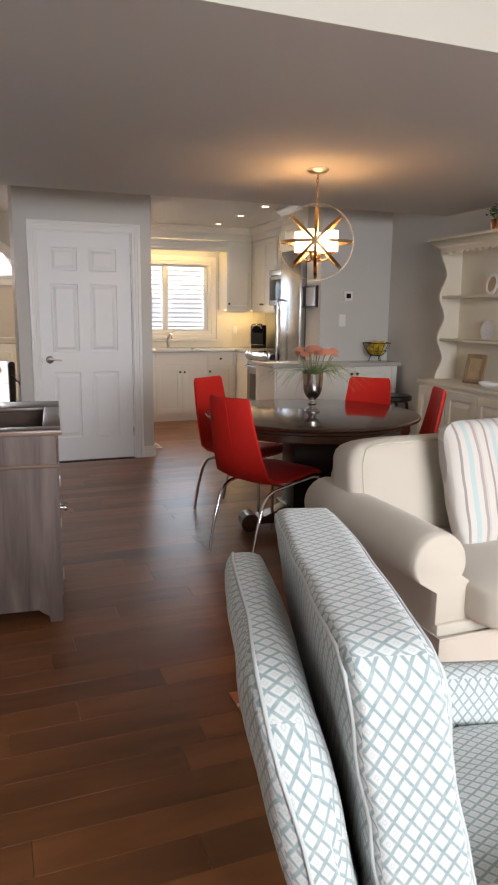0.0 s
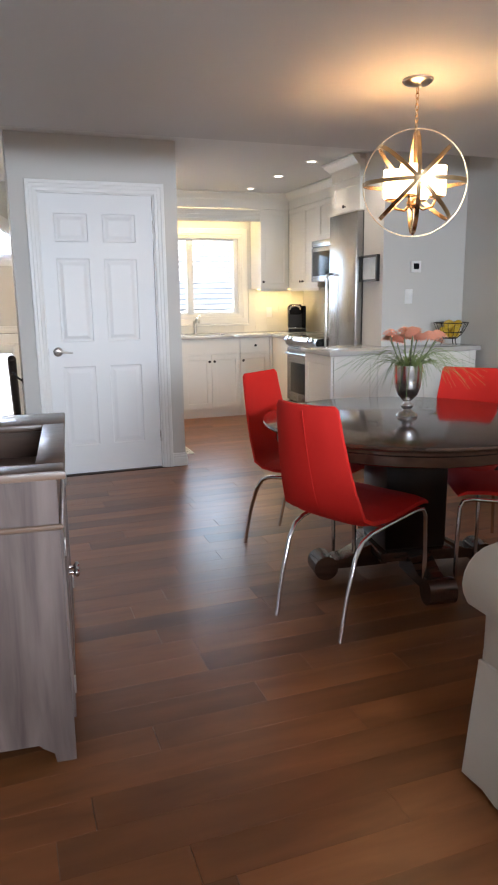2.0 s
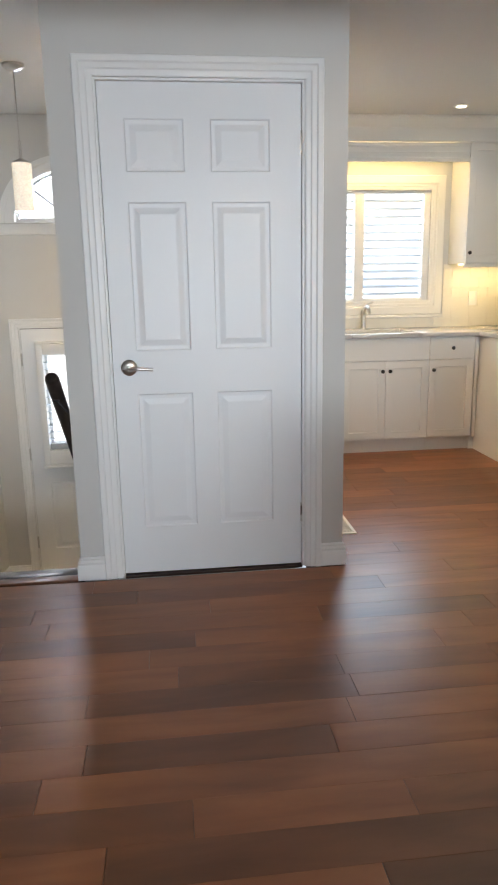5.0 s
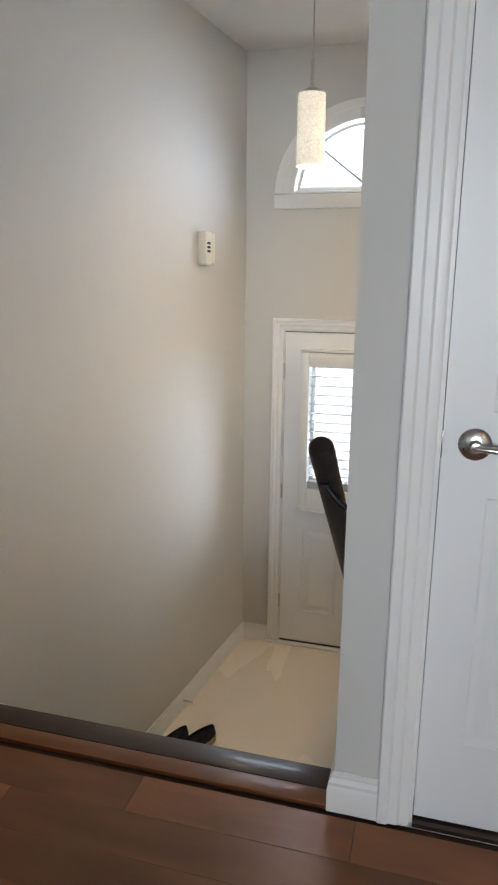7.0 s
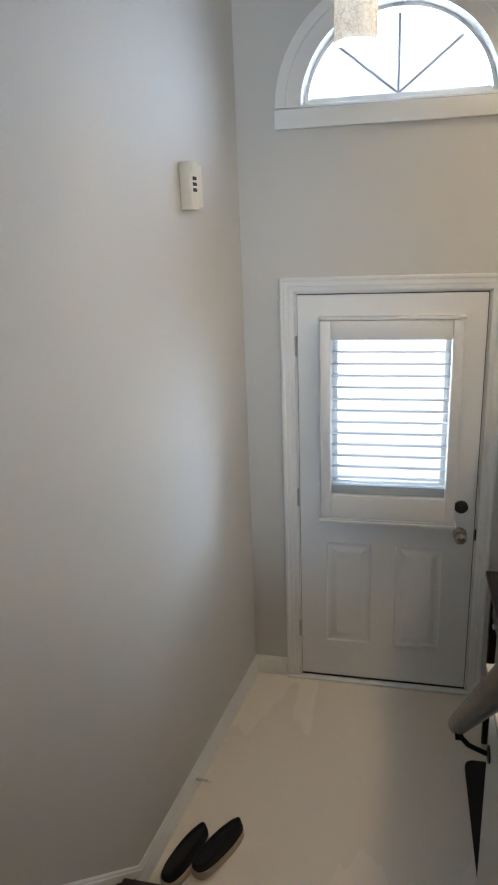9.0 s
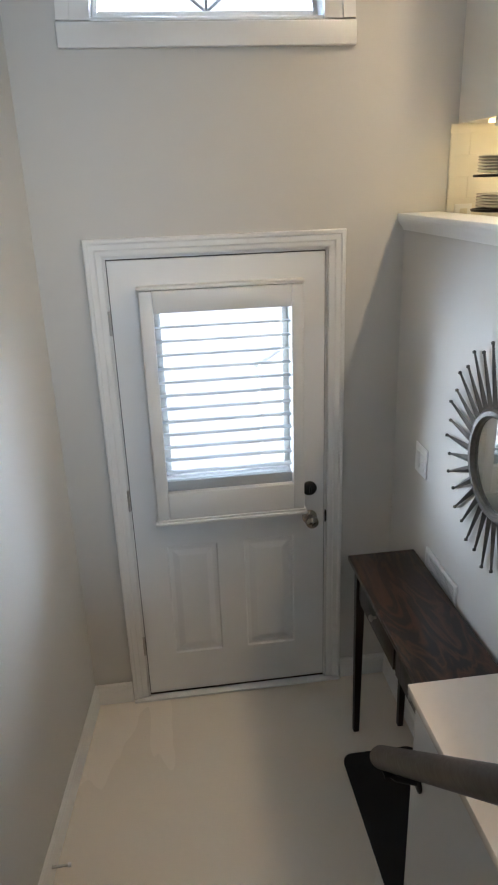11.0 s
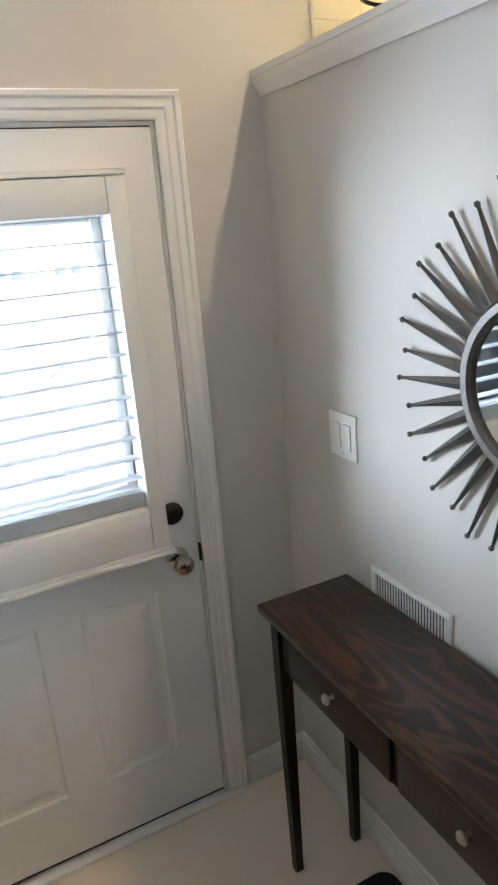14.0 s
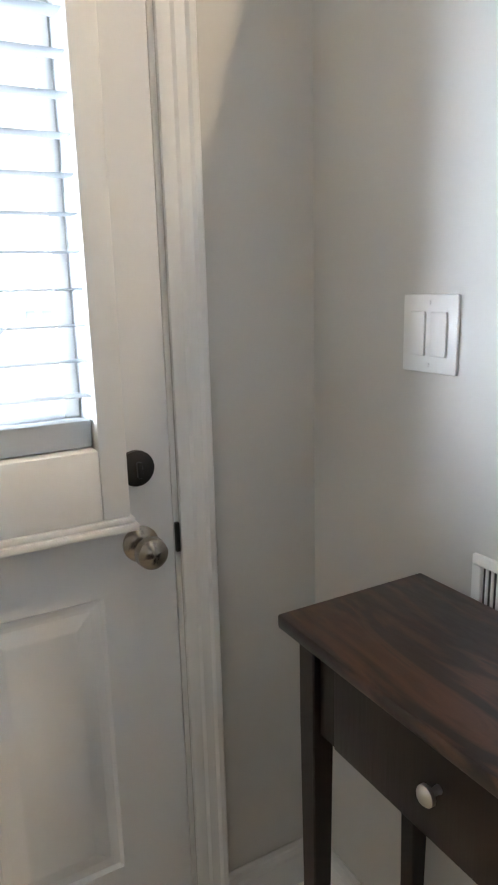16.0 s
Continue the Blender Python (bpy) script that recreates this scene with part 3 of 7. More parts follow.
bm = wall_bm("y", -7.9, -0.15, -2.0, RX + 0.1, -0.25, 2.75, [(-0.7, 1.9, 0.45, 2.2)])
setting("wall_back_living", bm, WALL, "plain wall behind with a large window opening")
bm = wall_bm("x", RX, 0.12, -8.0, -0.30, -0.25, 2.75)
setting("wall_right_dining", bm, WALL, "warm grey dining room wall behind the hutch")
bm = B()
box(bm, 2.19, RX + 0.12, -0.30, -0.18, 0, 2.75)
box(bm, 2.19, 2.31, -0.18, 0.02, 0, 2.75)
setting("wall_kitchen_end", bm, WALL, "grey end wall beside the refrigerator")
bm = wall_bm("x", KX, 0.12, 0.02, 2.605, -0.25, 2.75)
setting("wall_right_kitchen", bm, WALL, "kitchen wall behind the stove")

# closet block: front with a door opening, sides and back
CD0, CD1, CDZ = -0.392, 0.433, 2.052
bm = wall_bm("y", 0.0, 0.10, -0.572, 0.61, 0.0, 2.75, [(CD0, CD1, 0.0, CDZ)])
box(bm, -0.572, -0.472, 0.10, 0.72, -1.3, 2.75)
box(bm, 0.51, 0.61, 0.10, 0.72, 0, 2.75)
box(bm, -0.472, 0.51, 0.62, 0.72, -1.3, 2.75)
setting("wall_closet", bm, WALL, "grey closet walls beside the stairs")
# half wall between foyer and kitchen, and the low ledge by the stairs
bm = B()
box(bm, -0.128, 0.0, 0.72, 2.605, FZ - 0.1, 1.03)
setting("wall_half", bm, WALL, "grey half wall between foyer and kitchen")
bm = B()
box(bm, -0.158, 0.012, 0.72, 2.603, 1.072, 1.09, 0.003)
moulding(bm, [(-0.128, 2.603, 1.028), (-0.128, 0.72, 1.028)], [(0, 0), (0.006, 0), (0.01, 0.012), (0.02, 0.022), (0.028, 0.036), (0.028, 0.044), (0, 0.044)], -1)
setting("trim_half_wall_cap", bm, WHITE, "white moulded cap on the half wall", 30)
bm = B()
box(bm, -0.520, -0.1285, 0.72, 1.265, FZ - 0.1, -0.03)
setting("wall_ledge", bm, WALL, "low grey boxed wall beside the stairs")
bm = B()
box(bm, -0.542, -0.1285, 0.722, 1.276, -0.03, 0.0, 0.004)
LEDGE = material("glossy_cream_ledge", (0.78, 0.70, 0.61), 0.2, vary=0.10, scale=5, fine=30, bump=0.0, coat=0.2)
setting("trim_ledge_top", bm, LEDGE, "glossy cream ledge top with grey smudges", 30)

# ceilings
bm = B()
box(bm, -2.1, RX + 0.12, -1.16, 0.0, H, 2.75)
box(bm, -0.03, RX + 0.12, 0.0, 2.83, H, 2.75)
setting("ceiling", bm, CEIL, "flat white kitchen and hall ceiling")
bm = B()
box(bm, -2.1, -0.03, 0.0, 2.83, FH, 2.75)
setting("ceiling_foyer", bm, CEIL, "flat white foyer ceiling")
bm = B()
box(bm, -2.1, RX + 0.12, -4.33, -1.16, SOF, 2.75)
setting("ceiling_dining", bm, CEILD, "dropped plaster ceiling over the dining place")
bm = B()
box(bm, -2.1, RX + 0.12, -8.05, -4.33, 2.50, 2.75)
setting("ceiling_living", bm, CEIL, "white living room ceiling")
bm = B()
moulding(bm, [(-1.86, -4.33, 2.408), (RX, -4.33, 2.408)], CROWNP, -1)
setting("trim_crown", bm, HUTCHM, "cream crown moulding on the living room header", 30)
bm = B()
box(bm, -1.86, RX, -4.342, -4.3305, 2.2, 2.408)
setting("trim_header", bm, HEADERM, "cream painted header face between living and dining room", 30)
bm = B()
moulding(bm, [(-0.03, 2.262, 2.345), (2.462, 2.262, 2.345), (2.462, 0.53, 2.345), (2.14, 0.53, 2.345), (2.14, 0.022, 2.345)], [(q[0] * 0.9, q[1] * 0.93) for q in CROWNP], -1)
setting("trim_crown_kitchen", bm, CREAM, "cream crown moulding above the kitchen cabinets", 30)

# baseboards
bm = B()
moulding(bm, [(-0.572, 0.13, 0), (-0.572, 0, 0), (CD0 - 0.07, 0, 0)], BASEP, -1)
moulding(bm, [(CD1 + 0.07, 0, 0), (0.61, 0, 0), (0.61, 0.72, 0)], BASEP, -1)
setting("baseboard_closet", bm, WHITE, "white moulded baseboard round the closet", 30)
bm = B()
moulding(bm, [(left_x(1.2) + 0.0, 1.2, FZ), (left_x(2.605), 2.605, FZ), (DX0 - 0.07, 2.605, FZ)], BASEP, -1)
moulding(bm, [(DX1 + 0.07, 2.605, FZ), (-0.128, 2.605, FZ), (-0.128, 1.27, FZ)], BASEP, -1)
setting("baseboard_foyer", bm, WHITE, "white moulded baseboard round the foyer", 30)
bm = B()
moulding(bm, [(RX, -8, 0), (RX, -0.30, 0), (2.19, -0.30, 0)], BASEP, 1)
setting("baseboard_dining", bm, WHITE, "white moulded baseboard of the dining room", 30)

# stairs down to the foyer: six risers
RISE, RUN, TOPY = 0.1808, 0.198, 0.13
stairs = thing("stairs", (-1.1, 0.6, FZ), "dark brown wooden stairs with six risers down to the foyer", "stairs", kind="structure")
bm = B()
box(bm, left_x(0.1) + 0.002, -0.590, 0.0, 0.055, -0.02, 0.001, 0.0015)
part("border_board", bm, FLOORR, stairs)
bm = B()
box(bm, left_x(0.1) + 0.002, -0.590, 0.0565, TOPY + 0.004, -0.026, 0.002, 0.003)
part("landing_nosing", bm, TREAD, stairs)
for k in range(1, 6):
    y0, z = TOPY + RUN * (k - 1), -RISE * k
    bm = B()
    box(bm, left_x(y0) + 0.004, -0.575, y0 - 0.02, y0 + RUN + 0.004, z - 0.028, z, 0.007)
    part("tread", bm, TREAD, stairs)
for k in range(0, 6):
    y0, z = TOPY + RUN * k - 0.02, -RISE * (k + 1)
    bm = B()
    box(bm, left_x(y0) + 0.004, -0.575, y0 - 0.015, y0, max(z, FZ), z + RISE - 0.028)
    part("riser", bm, TREAD, stairs)
bm = B()
p0, p1 = (0.0, 0.108), (1.245, -1.035)
rows = []
for (y, z) in (p0, p1):
    rows.append([bm.verts.new((left_x(y) + o, y + (0 if h else 0), z + h)) for o, h in ((0.001, 0), (0.014, 0.0), (0.014, 0.030), (0.009, 0.036), (0.009, 0.044), (0.003, 0.051), (0.001, 0.051))])
for i in range(7):
    bm.faces.new((rows[0][i], rows[0][(i + 1) % 7], rows[1][(i + 1) % 7], rows[1][i]))
bm.faces.new(rows[0])
bm.faces.new(rows[1])
setting("trim_stair_skirt", bm, WHITE, "white sloping moulding along the stair wall", 30)

# ---- doors and windows ----
d1 = thing("door_1", (0.02, 0.03, 0.0), "closed white six-panel closet door", "door", kind="structure")
bm = B()
cols = ((-0.284, -0.050), (0.054, 0.294))
rowsz = ((0.222, 0.820), (1.003, 1.598), (1.712, 1.910))
panel_slab(bm, -0.381, 0.422, 0.007, 2.042, 0.022, 0.057, [(a, b, c, d) for a, b in cols for c, d in rowsz], depth=0.006, rim=0.014)
leaf = part("door_leaf", bm, DOORW, d1, smooth=0)
bm = B()
casing(bm, CD0, CD1, 0.0, CDZ, 0.0, 0.075)
part("door_casing", bm, WHITE, d1, smooth=30)
bm = B()
box(bm, CD0, CD0 + 0.009, 0.004, 0.098, 0, CDZ)
box(bm, CD1 - 0.009, CD1, 0.004, 0.098, 0, CDZ)
box(bm, CD0 + 0.009, CD1 - 0.009, 0.004, 0.098, CDZ - 0.009, CDZ)
part("door_jamb", bm, WHITE, d1, smooth=0)
# added floor strip; its dark wood stands for the shadow under the leaf
bm = B()
box(bm, CD0 + 0.0095, CD1 - 0.0095, 0.001, 0.098, -0.01, 0.0008)
part("shadow_strip", bm, TREAD, d1, "floor strip under the leaf, dark in place of its shadow", smooth=0)
bm = B()
lathe(bm, [(0.034, 0), (0.034, 0.006), (0.028, 0.011), (0.012, 0.013), (0.011, 0.045), (0.0, 0.047)], m=Matrix.Translation((-0.315, 0.022, 0.935)) @ pose(0, 0, 0, 90))
tube(bm, [(-0.315, -0.02, 0.935), (-0.29, -0.026, 0.935), (-0.25, -0.024, 0.932), (-0.215, -0.02, 0.928)], 0.009, 12, 0.8)
part("door_handle", bm, NICKEL, leaf, "brushed nickel lever handle")
bm = B()
box(bm, CD0 + 0.0095, CD0 + 0.0115, 0.006, 0.020, 0.905, 0.965, 0.0005)
part("strike_plate", bm, NICKEL, d1, "nickel strike plate")
for z in (0.21, 1.78):
    bm = B()
    cyl(bm, (0.428, 0.012, z), (0.428, 0.012, z + 0.09), 0.006, 10)
    box(bm, 0.418, 0.4285, 0.0185, 0.0215, z, z + 0.09)
    part("hinge", bm, NICKEL, d1, "nickel hinge")

fd = thing("door_2", (-0.866, 2.63, FZ), "closed white steel front door with a shuttered window", "door", kind="structure")
SX0, SX1, SZ0, SZ1 = -1.128, -0.592, 0.050, 0.762
bm = B()
panel_slab(bm, -1.288, -0.446, FZ + 0.028, 0.961, 2.602, 2.647, [(-1.155, -0.930, -0.845, -0.275), (-0.812, -0.585, -0.845, -0.275)], depth=0.008)
leafbm = bm
# the glazed opening is cut by building the upper leaf from stiles and rails
bmesh.ops.bisect_plane(leafbm, geom=leafbm.verts[:] + leafbm.edges[:] + leafbm.faces[:], plane_co=(0, 0, -0.20), plane_no=(0, 0, 1), clear_outer=True)
box(leafbm, -1.288, SX0, 2.602, 2.647, -0.20, 0.961)
box(leafbm, SX1, -0.446, 2.602, 2.647, -0.20, 0.961)
box(leafbm, SX0, SX1, 2.602, 2.647, -0.20, SZ0)
box(leafbm, SX0, SX1, 2.602, 2.647, SZ1, 0.961)
leaf2 = part("door_leaf", leafbm, DOORW, fd, smooth=0)
bm = B()
box(bm, DX0 + 0.0105, -1.2885, 2.616, 2.645, FZ + 0.02, 0.961)
box(bm, -0.4455, DX1 - 0.0105, 2.616, 2.645, FZ + 0.02, 0.961)
box(bm, DX0 + 0.0105, DX1 - 0.0105, 2.616, 2.645, 0.9615, DZ1 - 0.0105)
box(bm, DX0 + 0.0105, DX1 - 0.0105, 2.616, 2.645, FZ + 0.0065, FZ + 0.0195)
part("weatherstrip", bm, SLOT, fd, "dark weatherstrip in the gap round the leaf", smooth=0)
bm = B()
box(bm, DX0 - 0.066, DX1 + 0.066, 2.570, 2.5995, FZ, FZ + 0.012, 0.004)
part("threshold", bm, WHITE, fd)
bm = B()
box(bm, SX0, SX1, 2.622, 2.628, SZ0, SZ1)
p = part("pane", bm, PANE, leaf2, "clear glass")
p.visible_shadow = False
bm = B()
for x0, x1, z0, z1 in ((SX0, SX0 + 0.026, SZ0, SZ1), (SX1 - 0.026, SX1, SZ0, SZ1), (SX0 + 0.026, SX1 - 0.026, SZ0, SZ0 + 0.012), (SX0 + 0.026, SX1 - 0.026, SZ1 - 0.012, SZ1)):
    box(bm, x0, x1, 2.629, 2.646, z0, z1, 0.003)
part("lite_frame", bm, WHITE, leaf2, "white frame round the door glass")
bm = B()
casing(bm, DX0, DX1, FZ, DZ1, 2.605, 0.066)
part("door_casing", bm, WHITE, fd, smooth=30)
bm = B()
box(bm, DX0, DX0 + 0.010, 2.61, 2.80, FZ, DZ1)
box(bm, DX1 - 0.010, DX1, 2.61, 2.80, FZ, DZ1)
box(bm, DX0 + 0.01, DX1 - 0.01, 2.61, 2.80, DZ1 - 0.010, DZ1)
box(bm, DX0 + 0.01, DX1 - 0.01, 2.60, 2.80, FZ - 0.03, FZ + 0.006)
part("door_jamb", bm, WHITE, fd, smooth=0)
shut = B()
for x0, x1, z0, z1 in ((-1.178, SX0, -0.112, 0.85), (SX1, -0.545, -0.112, 0.85), (SX0, SX1, 0.765, 0.85), (SX0, SX1, -0.112, 0.008)):
    box(shut, x0, x1, 2.540, 2.600, z0, z1, 0.004)
box(shut, -1.19, -0.533, 2.533, 2.600, -0.137, -0.124, 0.003)
box(shut, -1.184, -0.539, 2.537, 2.600, -0.1235, -0.1125, 0.003)
box(shut, -1.185, -0.538, 2.545, 2.600, 0.853, 0.866, 0.003)
sh = part("shutter", shut, WHITE, fd, "white plantation shutter with open louvres", smooth=30)
# slats of the white shutter, greyed to carry their shade
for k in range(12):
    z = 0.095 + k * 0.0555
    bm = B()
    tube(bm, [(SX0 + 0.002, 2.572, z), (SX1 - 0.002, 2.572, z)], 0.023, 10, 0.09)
    part("louvre", bm, LOUVM, sh, "white louvre with backlit shade in its grey colour", smooth=60)
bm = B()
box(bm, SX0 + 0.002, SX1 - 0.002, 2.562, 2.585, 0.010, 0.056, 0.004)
part("bottom_louvre", bm, LOUVM, sh, "closed white bottom louvre with backlit shade in its grey colour")
bm = B()
lathe(bm, [(0.032, 0), (0.032, 0.010), (0.024, 0.016), (0.012, 0.017), (0.0, 0.02)], m=Matrix.Translation((-0.511, 2.602, -0.046)) @ pose(0, 0, 0, 90))
box(bm, -0.515, -0.507, 2.572, 2.585, -0.06, -0.032, 0.002)
part("deadbolt", bm, DARKM, leaf2, "dark bronze deadbolt")
bm = B()
lathe(bm, [(0.033, 0), (0.033, 0.006), (0.026, 0.012), (0.012, 0.016), (0.011, 0.03), (0.022, 0.036), (0.029, 0.05), (0.027, 0.066), (0.015, 0.076), (0.0, 0.078)], m=Matrix.Translation((-0.511, 2.602, -0.187)) @ pose(0, 0, 0, 90))
part("door_knob", bm, AGEDN, leaf2, "round satin nickel knob")
bm = B()
box(bm, -0.4415, -0.4345, 2.598, 2.606, -0.218, -0.162)
part("strike_plate", bm, DARKM, fd, "dark strike plate")
for z in (-0.83, -0.08, 0.68):
    bm = B()
    cyl(bm, (-1.296, 2.596, z), (-1.296, 2.596, z + 0.095), 0.006, 10)
    part("hinge", bm, NICKEL, fd, "nickel hinge")

aw = thing("window_1", (AX, 2.65, 1.66), "white half-round window with sunburst bars above the front door", "window", kind="structure")


def arch_band(bm, r0, r1, y0, y1, k=0.94):
    a0 = [(AX + r0 * math.cos(a), AZ + r0 * k * math.sin(a)) for a in ang]
    a1 = [(AX + r1 * math.cos(a), AZ + r1 * k * math.sin(a)) for a in ang]
    for i in range(N):
        prism(bm, [a0[i], a1[i], a1[i + 1], a0[i + 1]], y0, y1, "y")
    bmesh.ops.remove_doubles(bm, verts=bm.verts, dist=1e-5)


bm = B()
arch_band(bm, 0.402, 0.468, 2.590, 2.6045)
arch_band(bm, 0.4682, 0.512, 2.584, 2.6045)
part("arch_casing", bm, WHITE, aw, smooth=25)
bm = B()
box(bm, AX - 0.515, AX + 0.515, 2.580, 2.6045, 1.662, 1.738, 0.004)
box(bm, AX - 0.40, AX + 0.40, 2.6055, 2.70, 1.7455, 1.757, 0.002)
part("window_sill", bm, WHITE, aw)
bm = B()
arch_band(bm, 0.383, 0.399, 2.68, 2.74)
box(bm, AX - 0.38, AX + 0.38, 2.68, 2.74, 1.757, 1.787, 0.002)
part("window_frame", bm, WHITE, aw, smooth=25)
bm = B()
pts = [(AX + 0.383 * math.cos(a), AZ + 0.383 * 0.94 * math.sin(a)) for a in ang]
prism(bm, [(AX + 0.36, 1.79)] + [(x, max(z, 1.79)) for x, z in pts[1:-1]] + [(AX - 0.36, 1.79)], 2.705, 2.709, "y")
p = part("pane", bm, PANE, aw)
p.visible_shadow = False
for a in (45, 90, 135):
    bm = B()
    cyl(bm, (AX, 2.700, 1.787), (AX + 0.36 * math.cos(radians(a)), 2.700, AZ + 0.34 * math.sin(radians(a))), 0.0055, 8)
    part("glazing_bar", bm, BARGREY, aw)

kw = thing("window_2", (1.46, 2.65, 0.99), "white kitchen window with louvred shutters over the sink", "window", kind="structure")
bm = B()
casing(bm, KW[0], KW[1], KW[2], KW[3], 2.605, 0.11, sides="ltrb")
part("window_casing", bm, CREAM, kw, smooth=30)
bm = B()
box(bm, KW[0] - 0.12, KW[1] + 0.12, 2.575, 2.604, KW[2] - 0.135, KW[2] - 0.112, 0.004)
part("window_sill", bm, CREAM, kw)
bm = B()
for x0, x1, z0, z1 in ((KW[0], KW[0] + 0.022, KW[2], KW[3]), (KW[1] - 0.05, KW[1], KW[2], KW[3]), (1.350, 1.428, KW[2], KW[3]), (KW[0], KW[1], KW[2], KW[2] + 0.025), (KW[0], KW[1], KW[3] - 0.025, KW[3])):
    box(bm, x0, x1, 2.620 if x1 - x0 < 0.1 else 2.622, 2.675 if x1 - x0 < 0.1 else 2.673, z0, z1, 0.002)
wf = part("window_frame", bm, WHITE, kw)
for x0, x1 in ((0.992, 1.350), (1.428, 1.915)):
    bm = B()
    box(bm, x0, x1, 2.70, 2.705, KW[2] + 0.01, KW[3] - 0.01)
    p = part("pane", bm, PANE, kw)
    p.visible_shadow = False
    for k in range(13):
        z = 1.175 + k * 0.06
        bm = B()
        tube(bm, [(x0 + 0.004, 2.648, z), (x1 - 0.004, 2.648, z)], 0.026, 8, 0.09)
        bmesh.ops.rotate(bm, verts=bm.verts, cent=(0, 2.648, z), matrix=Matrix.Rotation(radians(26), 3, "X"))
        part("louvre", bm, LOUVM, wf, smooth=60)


# ---- foyer things ----
rail = thing("handrail", (-0.64, 0.6, 0.3), "dark stained wooden handrail on black wall brackets", "handrail")
RA, RB = Vector((-0.641, 0.035, 0.905)), Vector((-0.612, 1.265, -0.222))
bm = B()
d = (RB - RA).normalized()
tube(bm, [RA, RA + d * 0.006, RA + d * 0.02, RB - d * 0.02, RB - d * 0.006, RB], 0.030, 20, 1.0, radii=[0.023, 0.028, 0.030, 0.030, 0.028, 0.023])
part("rail", bm, RAILW, rail, smooth=50)
for s, wx in ((0.07, -0.573), (0.955, -0.521)):
    p = RA.lerp(RB, s)
    bm = B()
    tube(bm, [p + Vector((0, 0, -0.028)), p + Vector((0.004, 0.0, -0.045)), p + Vector((0.03, 0.0, -0.075)), Vector((wx - 0.004, p.y, p.z - 0.10))], 0.008, 10)
    lathe(bm, [(0.026, 0), (0.026, 0.004), (0.016, 0.007), (0, 0.008)], n=18, m=Matrix.Translation((wx - 0.0008, p.y, p.z - 0.10)) @ pose(0, 0, 0, 0, -90))
    box(bm, p.x - 0.012, p.x + 0.012, p.y - 0.03, p.y + 0.03, p.z - 0.036, p.z - 0.030, m=None)
    part("bracket", bm, BLACKM, rail, "black metal bracket")

PX, PY = -0.953, 1.45
pend = thing("pendant_light", (PX, PY, FH), "lit pendant light with a mosaic glass cylinder shade", "pendant light")
bm = B()
lathe(bm, [(0.0, 0.0), (0.062, 0.0), (0.062, -0.012), (0.045, -0.026), (0.012, -0.034), (0.0, -0.035)], (PX, PY, FH))
part("canopy", bm, NICKEL, pend)
bm = B()
cyl(bm, (PX, PY, FH - 0.03), (PX, PY, 2.10), 0.0028, 8)
part("cord", bm, NICKEL, pend)
bm = B()
lathe(bm, [(0.0, 2.105), (0.007, 2.10), (0.008, 2.005), (0.022, 1.997), (0.05, 1.984), (0.054, 1.976), (0, 1.976)], (PX, PY, 0), 20)
part("stem", bm, NICKEL, pend)
bm = B()
lathe(bm, [(0.056, 1.975), (0.056, 1.708), (0.052, 1.708), (0.052, 1.968), (0.0, 1.968)], (PX, PY, 0), 32)
part("shade", bm, SHADEP, pend, "glowing cream mosaic glass shade")
lamp("pendant_bulb", "POINT", Matrix.Translation((PX, PY, 1.69)), 1.9, (1.0, 0.80, 0.56), 0.035)

al = thing("chime_box", (left_x(2.03), 2.03, 1.33), "ivory plastic wall box with dark slots", "wall box")
wm = Matrix.Translation((left_x(2.03), 2.03, 1.335)) @ pose(0, 0, 0, 0, 0, math.degrees(math.atan(0.122)) * -1)
bm = B()
box(bm, 0.001, 0.045, -0.052, 0.02, 0.0, 0.165, 0.004)
box(bm, 0.001, 0.032, 0.02, 0.088, 0.008, 0.160, 0.004)
bmesh.ops.transform(bm, matrix=wm, verts=bm.verts)
part("housing", bm, IVORY, al)
for k in range(3):
    bm = B()
    box(bm, 0.0455, 0.047, -0.034, 0.0, 0.062 + k * 0.02, 0.074 + k * 0.02)
    bmesh.ops.transform(bm, matrix=wm, verts=bm.verts)
    part("slot", bm, SLOT, al)

# console table under the mirror
ct = thing("console_table", (-0.29, 1.82, FZ), "narrow dark brown console table with two drawers", "console table")
TX0, TX1, TY0, TY1, TZ = -0.423, -0.144, 1.284, 2.276, -0.209
bm = B()
box(bm, TX0, TX1, TY0, TY1, TZ - 0.022, TZ, 0.004)
part("tabletop", bm, TABTOP, ct, "dark stained pine top with wavy grain")
bm = B()
box(bm, TX0 + 0.035, TX0 + 0.05, TY0 + 0.06, TY1 - 0.06, TZ - 0.176, TZ - 0.022)
box(bm, TX1 - 0.03, TX1 - 0.015, TY0 + 0.06, TY1 - 0.06, TZ - 0.176, TZ - 0.022)
box(bm, TX0 + 0.06, TX1 - 0.03, TY0 + 0.03, TY0 + 0.045, TZ - 0.176, TZ - 0.022)
box(bm, TX0 + 0.06, TX1 - 0.03, TY1 - 0.045, TY1 - 0.03, TZ - 0.176, TZ - 0.022)
part("apron", bm, ESPRESSO, ct)
